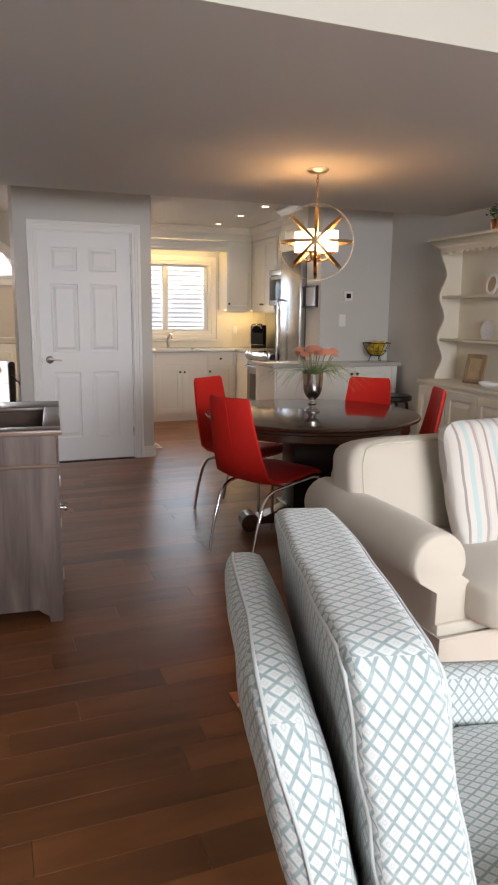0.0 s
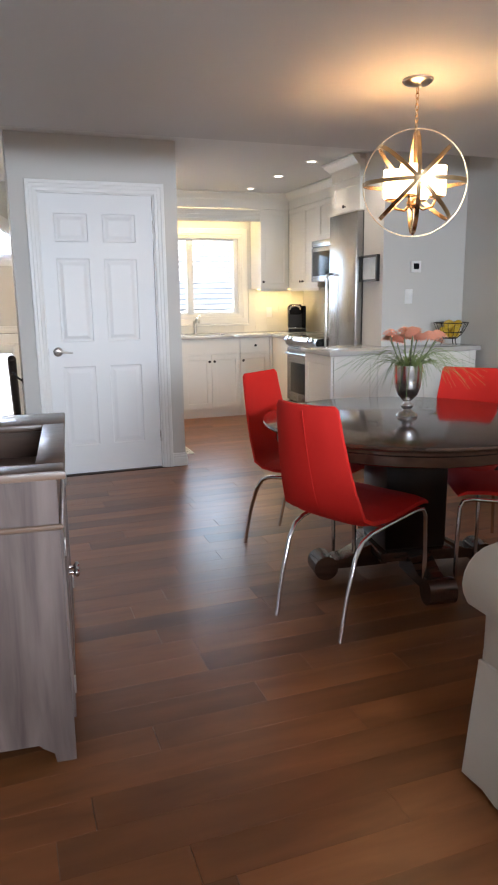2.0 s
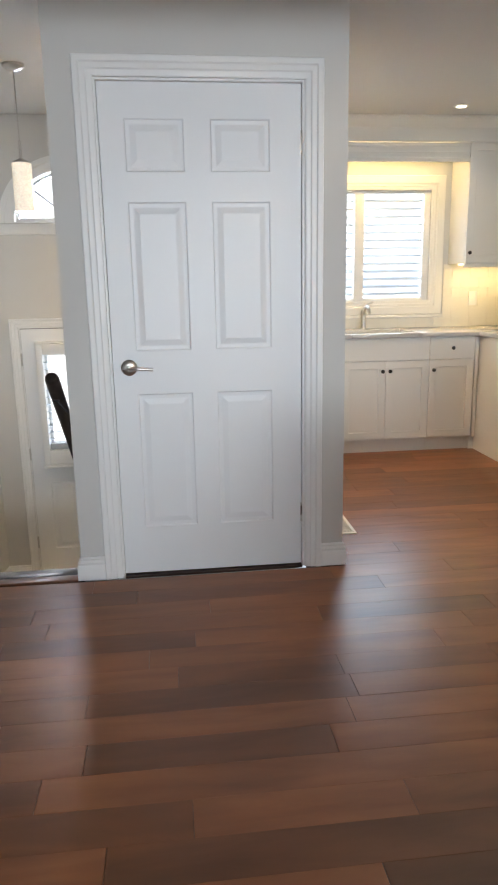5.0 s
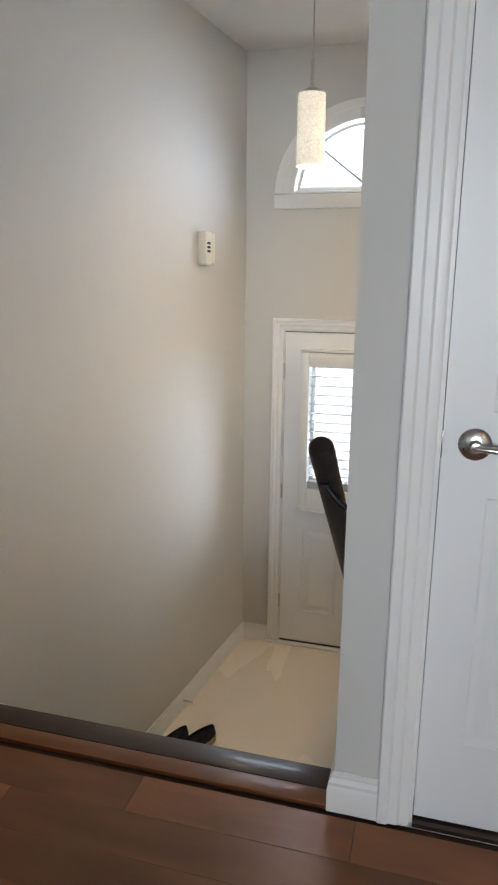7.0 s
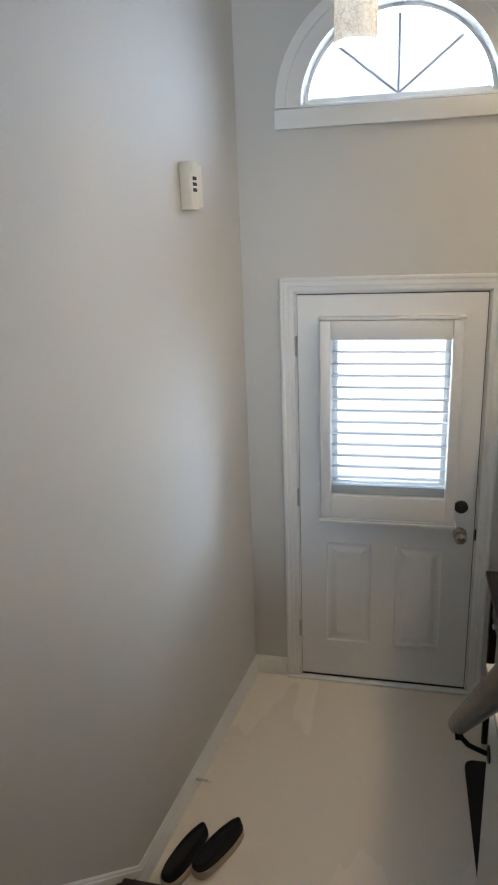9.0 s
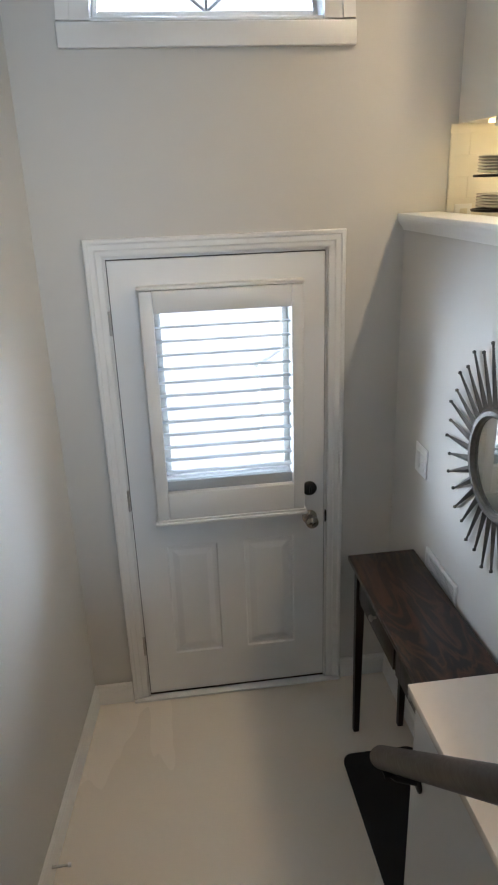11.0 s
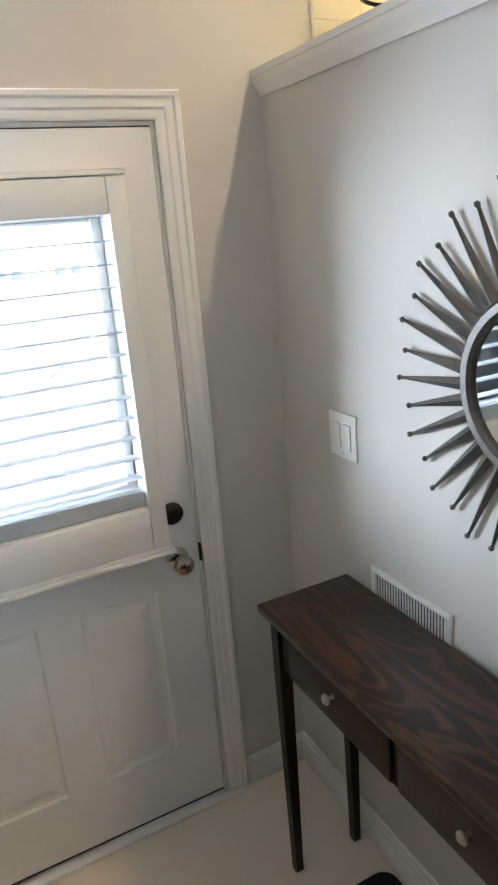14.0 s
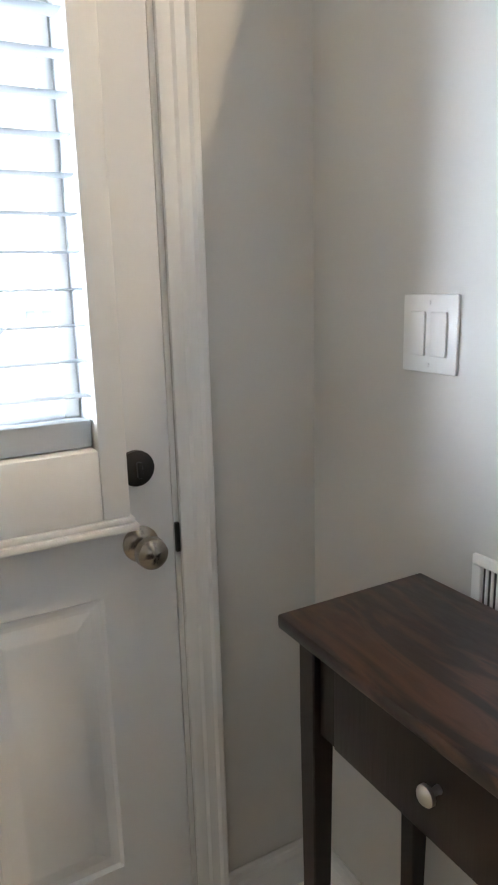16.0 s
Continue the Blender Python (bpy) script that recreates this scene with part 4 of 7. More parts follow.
for x, sx in ((TX0 + 0.042, 1), (TX1 - 0.034, -1)):
    for y in (TY0 + 0.04, TY1 - 0.04):
        bm = B()
        a, b = 0.0185, 0.0125
        lo, hi = FZ, TZ - 0.022
        q = [bm.verts.new((x + i * b, y + j * b, lo)) for i, j in ((-1, -1), (1, -1), (1, 1), (-1, 1))]
        mid = [bm.verts.new((x + i * a, y + j * a, hi - 0.14)) for i, j in ((-1, -1), (1, -1), (1, 1), (-1, 1))]
        w = [bm.verts.new((x + i * a, y + j * a, hi)) for i, j in ((-1, -1), (1, -1), (1, 1), (-1, 1))]
        for l0, l1 in ((q, mid), (mid, w)):
            for i in range(4):
                bm.faces.new((l0[i], l0[(i + 1) % 4], l1[(i + 1) % 4], l1[i]))
        bm.faces.new(q)
        bm.faces.new(w)
        bmesh.ops.bevel(bm, geom=bm.edges[:], offset=0.002, segments=1, affect="EDGES")
        part("leg", bm, ESPRESSO, ct)
for y0, y1 in ((1.356, 1.748), (1.772, 2.172)):
    bm = B()
    box(bm, TX0 + 0.026, TX0 + 0.034, y0, y1, TZ - 0.170, TZ - 0.032, 0.003)
    dr = part("drawer_front", bm, ESPRESSO, ct)
    bm = B()
    knob(bm, (TX0 + 0.026, (y0 + y1) / 2, TZ - 0.092), (-1, 0, 0), 0.013)
    part("knob", bm, NICKEL, dr, "round nickel knob")

bm = B()
box(bm, -0.405, -0.195, 1.288, 1.424, TZ + 0.0005, TZ + 0.003)
single("envelope", bm, PLASTW, "white paper envelope lying on the console table", "envelope", smooth=0)

# sunburst mirror
MY, MZ = 1.68, 0.405
mr = thing("sunburst_mirror", (-0.14, MY, MZ), "round antiqued wall mirror with pewter spikes", "mirror")
bm = B()
lathe(bm, [(0.0, 0.012), (0.150, 0.012), (0.150, 0.006), (0.0, 0.006)], n=48, m=Matrix.Translation((-0.13, MY, MZ)) @ pose(0, 0, 0, 0, -90))
part("mirror_glass", bm, MIRROR, mr, "foxed antique mirror glass")
bm = B()
ringp = [(0.145, 0.004), (0.145, 0.018), (0.152, 0.026), (0.166, 0.026), (0.175, 0.018), (0.178, 0.004), (0.145, 0.004)]
lathe(bm, ringp, n=48, m=Matrix.Translation((-0.13, MY, MZ)) @ pose(0, 0, 0, 0, -90))
part("rim", bm, PEWTER, mr, "hammered pewter rim")
for k in range(36):
    a = 2 * math.pi * (k + 0.5) / 36
    ln = 0.365 if k % 2 else 0.345
    bm = B()
    u, w = Vector((0, math.cos(a), math.sin(a))), Vector((0, -math.sin(a), math.cos(a)))
    c = Vector((-0.138, MY, MZ))
    s0, s1 = c + u * 0.172, c + u * ln
    f = Vector((-1, 0, 0))
    a4 = [bm.verts.new(v) for v in (s0 + w * 0.014, s0 - w * 0.014, s0 + f * 0.010)]
    b4 = [bm.verts.new(v) for v in (s1 + w * 0.003, s1 - w * 0.003, s1 + f * 0.006)]
    for i in range(3):
        bm.faces.new((a4[i], a4[(i + 1) % 3], b4[(i + 1) % 3], b4[i]))
    bm.faces.new(a4)
    bm.faces.new(b4)
    bmesh.ops.create_icosphere(bm, subdivisions=1, radius=0.007, matrix=Matrix.Translation(s1 + f * 0.003))
    part("spike", bm, PEWTER, mr)


def wall_switch(name, y, z, label, rockers=2):
    s = thing(name, (-0.128, y, z), label, "light switch")
    hw = 0.058 if rockers == 2 else 0.036
    bm = B()
    box(bm, -0.134, -0.1285, y - hw, y + hw, z - 0.060, z + 0.060, 0.002)
    pl = part("cover_plate", bm, PLASTW, s)
    for k in range(rockers):
        yc = y + (0.023 if k else -0.023) * (rockers - 1)
        bm = B()
        box(bm, -0.1385, -0.134, yc - 0.0165, yc + 0.0165, z - 0.034, z + 0.034, 0.0015)
        part("rocker", bm, PLASTW, s)
    for zz in (z - 0.048, z + 0.048):
        bm = B()
        cyl(bm, (-0.1352, y, zz), (-0.1338, y, zz), 0.003, 8)
        part("screw", bm, PLASTW, s)
    return s


wall_switch("light_switch", 2.285, 0.18, "white double rocker switch on the foyer wall")
vt = thing("wall_vent", (-0.128, 2.03, -0.205), "white slotted wall register behind the console table", "vent")
bm = B()
for y0, y1, z0, z1 in ((1.885, 2.175, -0.160, -0.143), (1.885, 2.175, -0.262, -0.245), (1.885, 1.902, -0.245, -0.160), (2.158, 2.175, -0.245, -0.160)):
    box(bm, -0.137, -0.1285, y0, y1, z0, z1, 0.002)
part("frame", bm, PLASTW, vt)
bm = B()
box(bm, -0.1290, -0.1283, 1.902, 2.158, -0.245, -0.160)
part("backing", bm, SLOT, vt)
for k in range(24):
    y = 1.909 + k * 0.0105
    bm = B()
    box(bm, -0.1312, -0.129, y - 0.0022, y + 0.0022, -0.245, -0.160)
    part("slat", bm, PLASTW, vt)

# mat, shoes, door stop
bm = B()
pts = []
for cx, cy, a0 in ((-0.205, 2.056, 0), (-0.437, 2.056, 90), (-0.437, 1.50, 180), (-0.205, 1.50, 270)):
    pts += [(cx + 0.045 * math.cos(radians(a0 + 15 * i)), cy + 0.045 * math.sin(radians(a0 + 15 * i))) for i in range(7)]
prism(bm, pts, FZ, FZ + 0.010, "z")
single("boot_mat", bm, MATM, "black rubber boot mat with rounded corners", "mat", smooth=30)


def shoe(name, m, label):
    s = thing(name, (0, 0, 0), label, "shoe", "slip-on shoes")

    def outline(k):
        r = []
        for i in range(28):
            a = 2 * math.pi * i / 28
            y = 0.134 * math.copysign(abs(math.sin(a)) ** 0.8, math.sin(a))
            w = 0.045 + 0.008 * math.sin(a) + (0.004 if math.cos(a) > 0 else 0) * math.sin(a)
            r.append((w * math.copysign(abs(math.cos(a)) ** 0.72, math.cos(a)) * k, y * (0.9 + 0.1 * k)))
        return r
    bm = B()
    rings = []
    for z, k in ((0.0, 0.95), (0.004, 1.0), (0.030, 1.0), (0.034, 0.97)):
        rings.append([bm.verts.new((x, y, z)) for x, y in outline(k)])
    for a, b in zip(rings, rings[1:]):
        for i in range(28):
            bm.faces.new((a[i], a[(i + 1) % 28], b[(i + 1) % 28], b[i]))
    bm.faces.new(rings[0])
    bm.faces.new(rings[-1])
    part("sole", bm, SOLE, s, "tan rubber sole")
    bm = B()
    rings = []
    for z, k in ((0.032, 0.87), (0.048, 0.87), (0.066, 0.80), (0.079, 0.68), (0.084, 0.60)):
        ring = []
        for x, y in outline(k):
            t = (y + 0.134) / 0.268
            top = 0.5 + 0.5 * (1 - max(0, t - 0.45) / 0.55)
            ring.append(bm.verts.new((x, y * (1 if z < 0.05 else 0.96), 0.032 + (z - 0.032) * top)))
        rings.append(ring)
    for a, b in zip(rings, rings[1:]):
        for i in range(28):
            bm.faces.new((a[i], a[(i + 1) % 28], b[(i + 1) % 28], b[i]))
    last = rings[-1]
    inner = [bm.verts.new((v.co.x * 0.86, v.co.y * 0.9 - 0.005, v.co.z - (0.02 if v.co.y < 0.02 else 0.0))) for v in last]
    for i in range(28):
        bm.faces.new((last[i], last[(i + 1) % 28], inner[(i + 1) % 28], inner[i]))
    bm.faces.new(inner)
    part("upper", bm, SHOE, s, "black canvas slip-on upper")
    s.matrix_basis = m
    return s


sA = shoe("slip_on_shoe", pose(-1.572, 1.372, FZ, 0, 0, 160), "black canvas slip-on shoe with tan sole by the stairs")
copy_thing(sA, pose(-1.456, 1.428, FZ, 0, 0, 151))
ds = thing("door_stop", (left_x(1.73) + 0.02, 1.73, FZ + 0.05), "small metal door stop on the baseboard", "door stop")
bm = B()
cyl(bm, (left_x(1.73) + 0.014, 1.73, FZ + 0.055), (left_x(1.73) + 0.07, 1.735, FZ + 0.05), 0.006, 10, 0.0045)
part("spring", bm, NICKEL, ds)
bm = B()
cyl(bm, (left_x(1.73) + 0.07, 1.735, FZ + 0.05), (left_x(1.73) + 0.082, 1.736, FZ + 0.049), 0.008, 10)
part("tip", bm, PLASTW, ds)

# ---- kitchen ----
def cab_door(parent, axis, u0, u1, z0, z1, face, knob_at=None, frame_w=0.055):
    bm = B()
    panel_slab(bm, u0 + 0.002, u1 - 0.002, z0 + 0.002, z1 - 0.002, face, face + 0.02, [(u0 + frame_w, u1 - frame_w, z0 + frame_w, z1 - frame_w)] if min(u1 - u0, z1 - z0) > 2 * frame_w + 0.05 else [], False, axis, 0.008, 0.006)
    d = part("door", bm, CREAM, parent, smooth=0)
    if knob_at:
        bm = B()
        u, z = knob_at
        knob(bm, (u, face, z) if axis == "y" else (face, u, z), (0, -1, 0) if axis == "y" else (-1, 0, 0), 0.014)
        part("knob", bm, DARKM, d, "dark bronze knob")
    return d


def base_y(x0, x1, doors, drawers, label):
    c = thing("base_cabinet", ((x0 + x1) / 2, 2.3, 0), label, "cabinet", "kitchen base cabinets")
    bm = B()
    box(bm, x0 + 0.001, x1 - 0.001, 2.022, 2.60, 0.10, 0.868)
    part("body", bm, CREAM, c, smooth=0)
    bm = B()
    box(bm, x0 + 0.001, x1 - 0.001, 2.05, 2.07, 0.0, 0.10)
    part("toe_kick", bm, CREAM, c, smooth=0)
    n = len(doors)
    for a, b, kx in doors:
        cab_door(c, "y", a, b, 0.108, 0.70, 2.0, (kx, 0.625))
    for a, b, kn in drawers:
        cab_door(c, "y", a, b, 0.703, 0.862, 2.0, ((a + b) / 2, 0.785) if kn else None, 0.2)
    return c


base_y(0.03, 0.55, [(0.03, 0.29, 0.26), (0.29, 0.55, 0.32)], [(0.03, 0.55, True)], "cream shaker base cabinet with two doors and a drawer")
base_y(0.55, 1.105, [(0.55, 0.83, 0.80), (0.83, 1.105, 0.86)], [(0.55, 1.105, True)], "cream shaker base cabinet with two doors and a drawer")
base_y(1.105, 1.77, [(1.105, 1.438, 1.41), (1.438, 1.77, 1.466)], [(1.105, 1.77, False)], "cream shaker sink cabinet with two doors")
base_y(1.77, 2.118, [(1.77, 2.118, 1.80)], [(1.77, 2.118, True)], "cream shaker base cabinet with one door and a drawer")
fl = thing("base_cabinet", (2.3, 2.0, 0), "cream corner base cabinet with plain filler panel", "cabinet", "kitchen base cabinets")
bm = B()
box(bm, 2.119, 2.795, 2.024, 2.60, 0.0, 0.868)
box(bm, 2.155, 2.795, 1.545, 2.02, 0.0, 0.868)
part("body", bm, CREAM, fl, smooth=0)
bm = B()
box(bm, 2.125, 2.152, 2.001, 2.022, 0.10, 0.862, 0.002)
part("filler", bm, CREAM, fl)

wt = thing("worktop", (1.4, 2.3, 0.87), "grey quartz kitchen worktop with a sink cut-out", "worktop")
bm = B()
box(bm, 0.02, 1.17, 1.975, 2.60, 0.869, 0.902, 0.004)
box(bm, 1.17, 1.70, 1.975, 2.09, 0.869, 0.902, 0.004)
box(bm, 1.17, 1.70, 2.47, 2.60, 0.869, 0.902, 0.004)
box(bm, 1.70, 2.79, 1.975, 2.60, 0.869, 0.902, 0.004)
box(bm, 2.13, 2.79, 1.542, 1.975, 0.869, 0.902, 0.004)
part("slab", bm, STONE, wt)
sk = thing("kitchen_sink", (1.435, 2.28, 0.7), "stainless steel undermount kitchen sink", "sink")
bm = B()
box(bm, 1.165, 1.705, 2.085, 2.475, 0.70, 0.868)
bmesh.ops.delete(bm, geom=[f for f in bm.faces if f.calc_center_median().z > 0.86], context="FACES")
bmesh.ops.solidify(bm, geom=bm.faces[:], thickness=0.004)
part("bowl", bm, STEEL, sk)
fc = thing("kitchen_faucet", (1.40, 2.50, 0.902), "brushed nickel single-lever kitchen faucet", "faucet")
bm = B()
lathe(bm, [(0.027, 0.0), (0.027, 0.006), (0.02, 0.014), (0.019, 0.09), (0.022, 0.12), (0.02, 0.15), (0.0, 0.158)], (1.40, 2.50, 0.902), 20)
part("body", bm, NICKEL, fc)
bm = B()
tube(bm, [(1.40, 2.49, 1.02), (1.40, 2.44, 1.075), (1.40, 2.38, 1.085), (1.40, 2.34, 1.06), (1.40, 2.33, 1.03)], 0.013, 12)
part("spout", bm, NICKEL, fc)
bm = B()
tube(bm, [(1.40, 2.50, 1.06), (1.43, 2.495, 1.10), (1.475, 2.49, 1.115)], 0.008, 10)
part("lever", bm, NICKEL, fc)


def upper(axis, u0, u1, z0, z1, face, back, doors, label):
    c = thing("wall_cabinet", ((u0 + u1) / 2, (face + back) / 2, z0) if axis == "y" else ((face + back) / 2, (u0 + u1) / 2, z0), label, "cabinet", "kitchen wall cabinets")
    bm = B()
    if axis == "y":
        box(bm, u0, u1, face + 0.021, back, z0, z1)
    else:
        box(bm, face + 0.021, back, u0, u1, z0, z1)
    part("body", bm, CREAM, c, smooth=0)
    for a, b, kn in doors:
        cab_door(c, axis, a, b, z0, z1, face, kn)
    return c


UZ0, UZ1 = 1.40, 2.262
upper("y", 2.125, 2.465, UZ0, UZ1, 2.270, 2.60, [(2.125, 2.465, (2.15, 1.475))], "cream wall cabinet with one shaker door beside the window")
upper("y", 0.062, 0.83, UZ0, UZ1, 2.270, 2.60, [(0.062, 0.45, (0.42, 1.47)), (0.45, 0.83, (0.48, 1.47))], "cream wall cabinet with two doors above the plate stand")
upper("x", 1.50, 2.268, UZ0, UZ1, 2.468, 2.795, [(1.50, 1.88, (1.85, 1.47)), (1.88, 2.262, (1.91, 1.47))], "cream wall cabinet with two shaker doors")
upper("x", 0.735, 1.498, 1.868, UZ1, 2.468, 2.795, [(0.735, 1.116, (1.09, 1.93)), (1.116, 1.498, (1.142, 1.93))], "short cream wall cabinet above the microwave")
upper("x", 0.022, 0.53, 2.0, UZ1, 2.150, 2.795, [(0.022, 0.53, (0.28, 2.05))], "short cream cabinet above the refrigerator")
for x0, x1, y0, y1 in ((2.128, 2.462, 2.285, 2.31), (0.065, 0.83, 2.285, 2.31)):
    bm = B()
    box(bm, x0, x1, y0, y1, UZ0 - 0.032, UZ0 - 0.001, 0.003)
    single("light_rail", bm, CREAM, "cream light rail under the wall cabinet", "trim", smooth=30)
bm = B()
box(bm, 2.482, 2.507, 1.50, 2.26, UZ0 - 0.032, UZ0 - 0.001, 0.003)
single("light_rail", bm, CREAM, "cream light rail under the wall cabinet", "trim", smooth=30)
bm = B()
box(bm, -0.025, 2.466, 2.266, 2.604, UZ1 + 0.002, H - 0.002)
box(bm, 2.466, 2.798, 0.535, 2.604, UZ1 + 0.002, H - 0.002)
box(bm, 2.145, 2.798, 0.022, 0.535, UZ1 + 0.002, H - 0.002)
setting("trim_kitchen_bulkhead", bm, CREAM, "cream bulkhead above the kitchen cabinets", 0)
va = thing("window_valance", (1.48, 2.3, 2.12), "cream wooden valance with bead mouldings above the window", "valance")
bm = B()
box(bm, 0.832, 2.123, 2.272, 2.296, 2.128, 2.258, 0.002)
for z in (2.15, 2.19, 2.235):
    box(bm, 0.832, 2.123, 2.262, 2.272, z - 0.008, z + 0.008, 0.003)
part("board", bm, CREAM, va)
bm = B()
box(bm, 0.95, 2.02, 2.33, 2.36, 2.225, 2.24)
part("light_strip", bm, LED, va, "lit warm light strip")
lamp("valance_light", "AREA", look((1.48, 2.40, 2.21), (1.48, 2.55, 0)), 1.5, (1, 0.75, 0.34), 1.0, 0.05)
for nm, x0, x1, y0, y1, e in (("a", 2.15, 2.70, 2.42, 2.45, 0.9), ("b", 0.10, 0.80, 2.40, 2.43, 0.8)):
    bm = B()
    box(bm, x0, x1, y0, y1, UZ0 - 0.012, UZ0 - 0.0015)
    single("led_strip", bm, LED, "lit warm strip light under a wall cabinet", "strip light", smooth=0)
    lamp("under_cabinet_light", "AREA", look(((x0 + x1) / 2, y0, UZ0 - 0.02), ((x0 + x1) / 2, y0 + 0.05, 0)), e, (1, 0.72, 0.3), x1 - x0, 0.04)

# stove
st = thing("stove", (2.45, 1.14, 0), "stainless steel slide-in range with front knobs", "stove")
bm = B()
box(bm, 2.16, 2.79, 0.762, 1.538, 0.02, 0.895)
part("body", bm, STEEL, st, smooth=0)
bm = B()
prism(bm, [(2.155, 0.80), (2.128, 0.815), (2.10, 0.87), (2.125, 0.905), (2.20, 0.912), (2.20, 0.80)], 0.765, 1.535, "y")
cp = part("control_panel", bm, STEEL, st, smooth=30)
bm = B()
box(bm, 2.202, 2.785, 0.766, 1.534, 0.896, 0.908, 0.003)
part("cooktop", bm, BLACKG, st, "black glass cooktop")
for y in (0.86, 0.94, 1.36, 1.44):
    bm = B()
    lathe(bm, [(0.022, 0), (0.021, 0.018), (0.017, 0.024), (0, 0.025)], n=18, m=Matrix.Translation((2.113, y, 0.885)) @ pose(0, 0, 0, 0, -52))
    part("knob", bm, CHROME, cp, "chrome knob")
bm = B()
prism(bm, [(2.1115, 0.8555), (2.1065, 0.868), (2.1135, 0.8865), (2.1155, 0.885)], 1.03, 1.27, "y")
part("display", bm, BLACKG, cp, "dark display")
bm = B()
box(bm, 2.135, 2.159, 0.77, 1.53, 0.24, 0.785, 0.004)
od = part("oven_door", bm, STEEL, st)
bm = B()
box(bm, 2.131, 2.1355, 0.87, 1.43, 0.33, 0.64, 0.002)
part("oven_window", bm, BLACKG, od, "dark oven window")
bm = B()
tube(bm, [(2.135, 0.82, 0.735), (2.095, 0.83, 0.735), (2.095, 1.47, 0.735), (2.135, 1.48, 0.735)], 0.011, 10)
part("handle", bm, STEEL, od)
bm = B()
box(bm, 2.138, 2.159, 0.77, 1.53, 0.06, 0.225, 0.004)
part("drawer", bm, STEEL, st)

mw = thing("microwave", (2.6, 1.12, 1.45), "stainless steel over-range microwave with dark window", "microwave")
bm = B()
box(bm, 2.41, 2.795, 0.738, 1.496, 1.452, 1.864, 0.004)
part("body", bm, STEEL, mw)
bm = B()
box(bm, 2.395, 2.4095, 0.94, 1.494, 1.455, 1.79, 0.003)
md = part("door", bm, STEEL, mw)
bm = B()
box(bm, 2.392, 2.3955, 1.03, 1.46, 1.51, 1.75, 0.002)
part("window", bm, BLACKG, md, "dark window")
bm = B()
tube(bm, [(2.395, 0.985, 1.50), (2.365, 0.985, 1.52), (2.365, 0.985, 1.73), (2.395, 0.985, 1.75)], 0.009, 10)
part("handle", bm, STEEL, md)
bm = B()
box(bm, 2.397, 2.4095, 0.742, 0.936, 1.455, 1.79, 0.002)
part("keypad", bm, BLACKG, mw, "black keypad")
bm = B()
box(bm, 2.395, 2.4095, 0.742, 1.494, 1.80, 1.86, 0.003)
part("vent_strip", bm, STEEL, mw)

fr = thing("refrigerator", (2.45, 0.27, 0), "tall stainless steel refrigerator with bar handle", "refrigerator")
bm = B()
box(bm, 2.19, 2.79, 0.026, 0.526, 0.02, 1.995)
part("body", bm, BLACKP, fr, smooth=0)
bm = B()
box(bm, 2.125, 2.188, 0.026, 0.526, 0.62, 1.99, 0.006)
d0 = part("door", bm, STEEL, fr)
bm = B()
box(bm, 2.125, 2.188, 0.026, 0.526, 0.06, 0.612, 0.006)
part("freezer_drawer", bm, STEEL, fr)
bm = B()
tube(bm, [(2.125, 0.475, 1.50), (2.078, 0.475, 1.49), (2.072, 0.475, 1.46), (2.072, 0.475, 0.74), (2.078, 0.475, 0.71), (2.125, 0.475, 0.70)], 0.013, 12)
part("handle", bm, CHROME, d0, "polished bar handle")

# peninsula
pn = thing("kitchen_peninsula", (2.2, -0.45, 0), "cream panelled kitchen peninsula cabinet", "cabinet")
bm = B()
box(bm, 1.625, 2.187, -0.56, -0.11, 0.0, 0.868)
box(bm, 2.187, 2.90, -0.56, -0.302, 0.0, 0.868)
part("body", bm, CREAM, pn, smooth=0)
bm = B()
panel_slab(bm, -0.575, -0.11, 0.0, 0.868, 1.605, 1.624, [(-0.52, -0.165, 0.12, 0.80)], False, "x", 0.008, 0.006)
part("end_panel", bm, CREAM, pn, smooth=0)
for a, b, kn in ((1.625, 2.00, None), (2.00, 2.42, (2.39, 0.80)), (2.42, 2.84, (2.45, 0.80))):
    cab_door(pn, "y", a, b, 0.10, 0.862, -0.582, kn, 0.06)
bm = B()
box(bm, 2.842, 2.90, -0.582, -0.302, 0.0, 0.868, 0.003)
part("end_post", bm, CREAM, pn)
pt = thing("peninsula_top", (2.2, -0.4, 0.87), "grey quartz peninsula worktop", "worktop")
bm = B()
box(bm, 1.575, 2.188, -0.615, -0.075, 0.869, 0.905, 0.005)
box(bm, 2.188, 2.925, -0.615, -0.302, 0.869, 0.905, 0.005)
part("slab", bm, STONE, pt)

# coffee machine
cm = thing("coffee_machine", (2.62, 2.35, 0.902), "black and silver pod coffee machine on the worktop", "coffee machine")
CMM = Matrix.Translation((2.60, 2.34, 0.902)) @ pose(0, 0, 0, 0, 0, -20)


def cmp(name, bm, mat, label=""):
    bmesh.ops.transform(bm, matrix=CMM, verts=bm.verts)
    return part(name, bm, mat, cm, label)


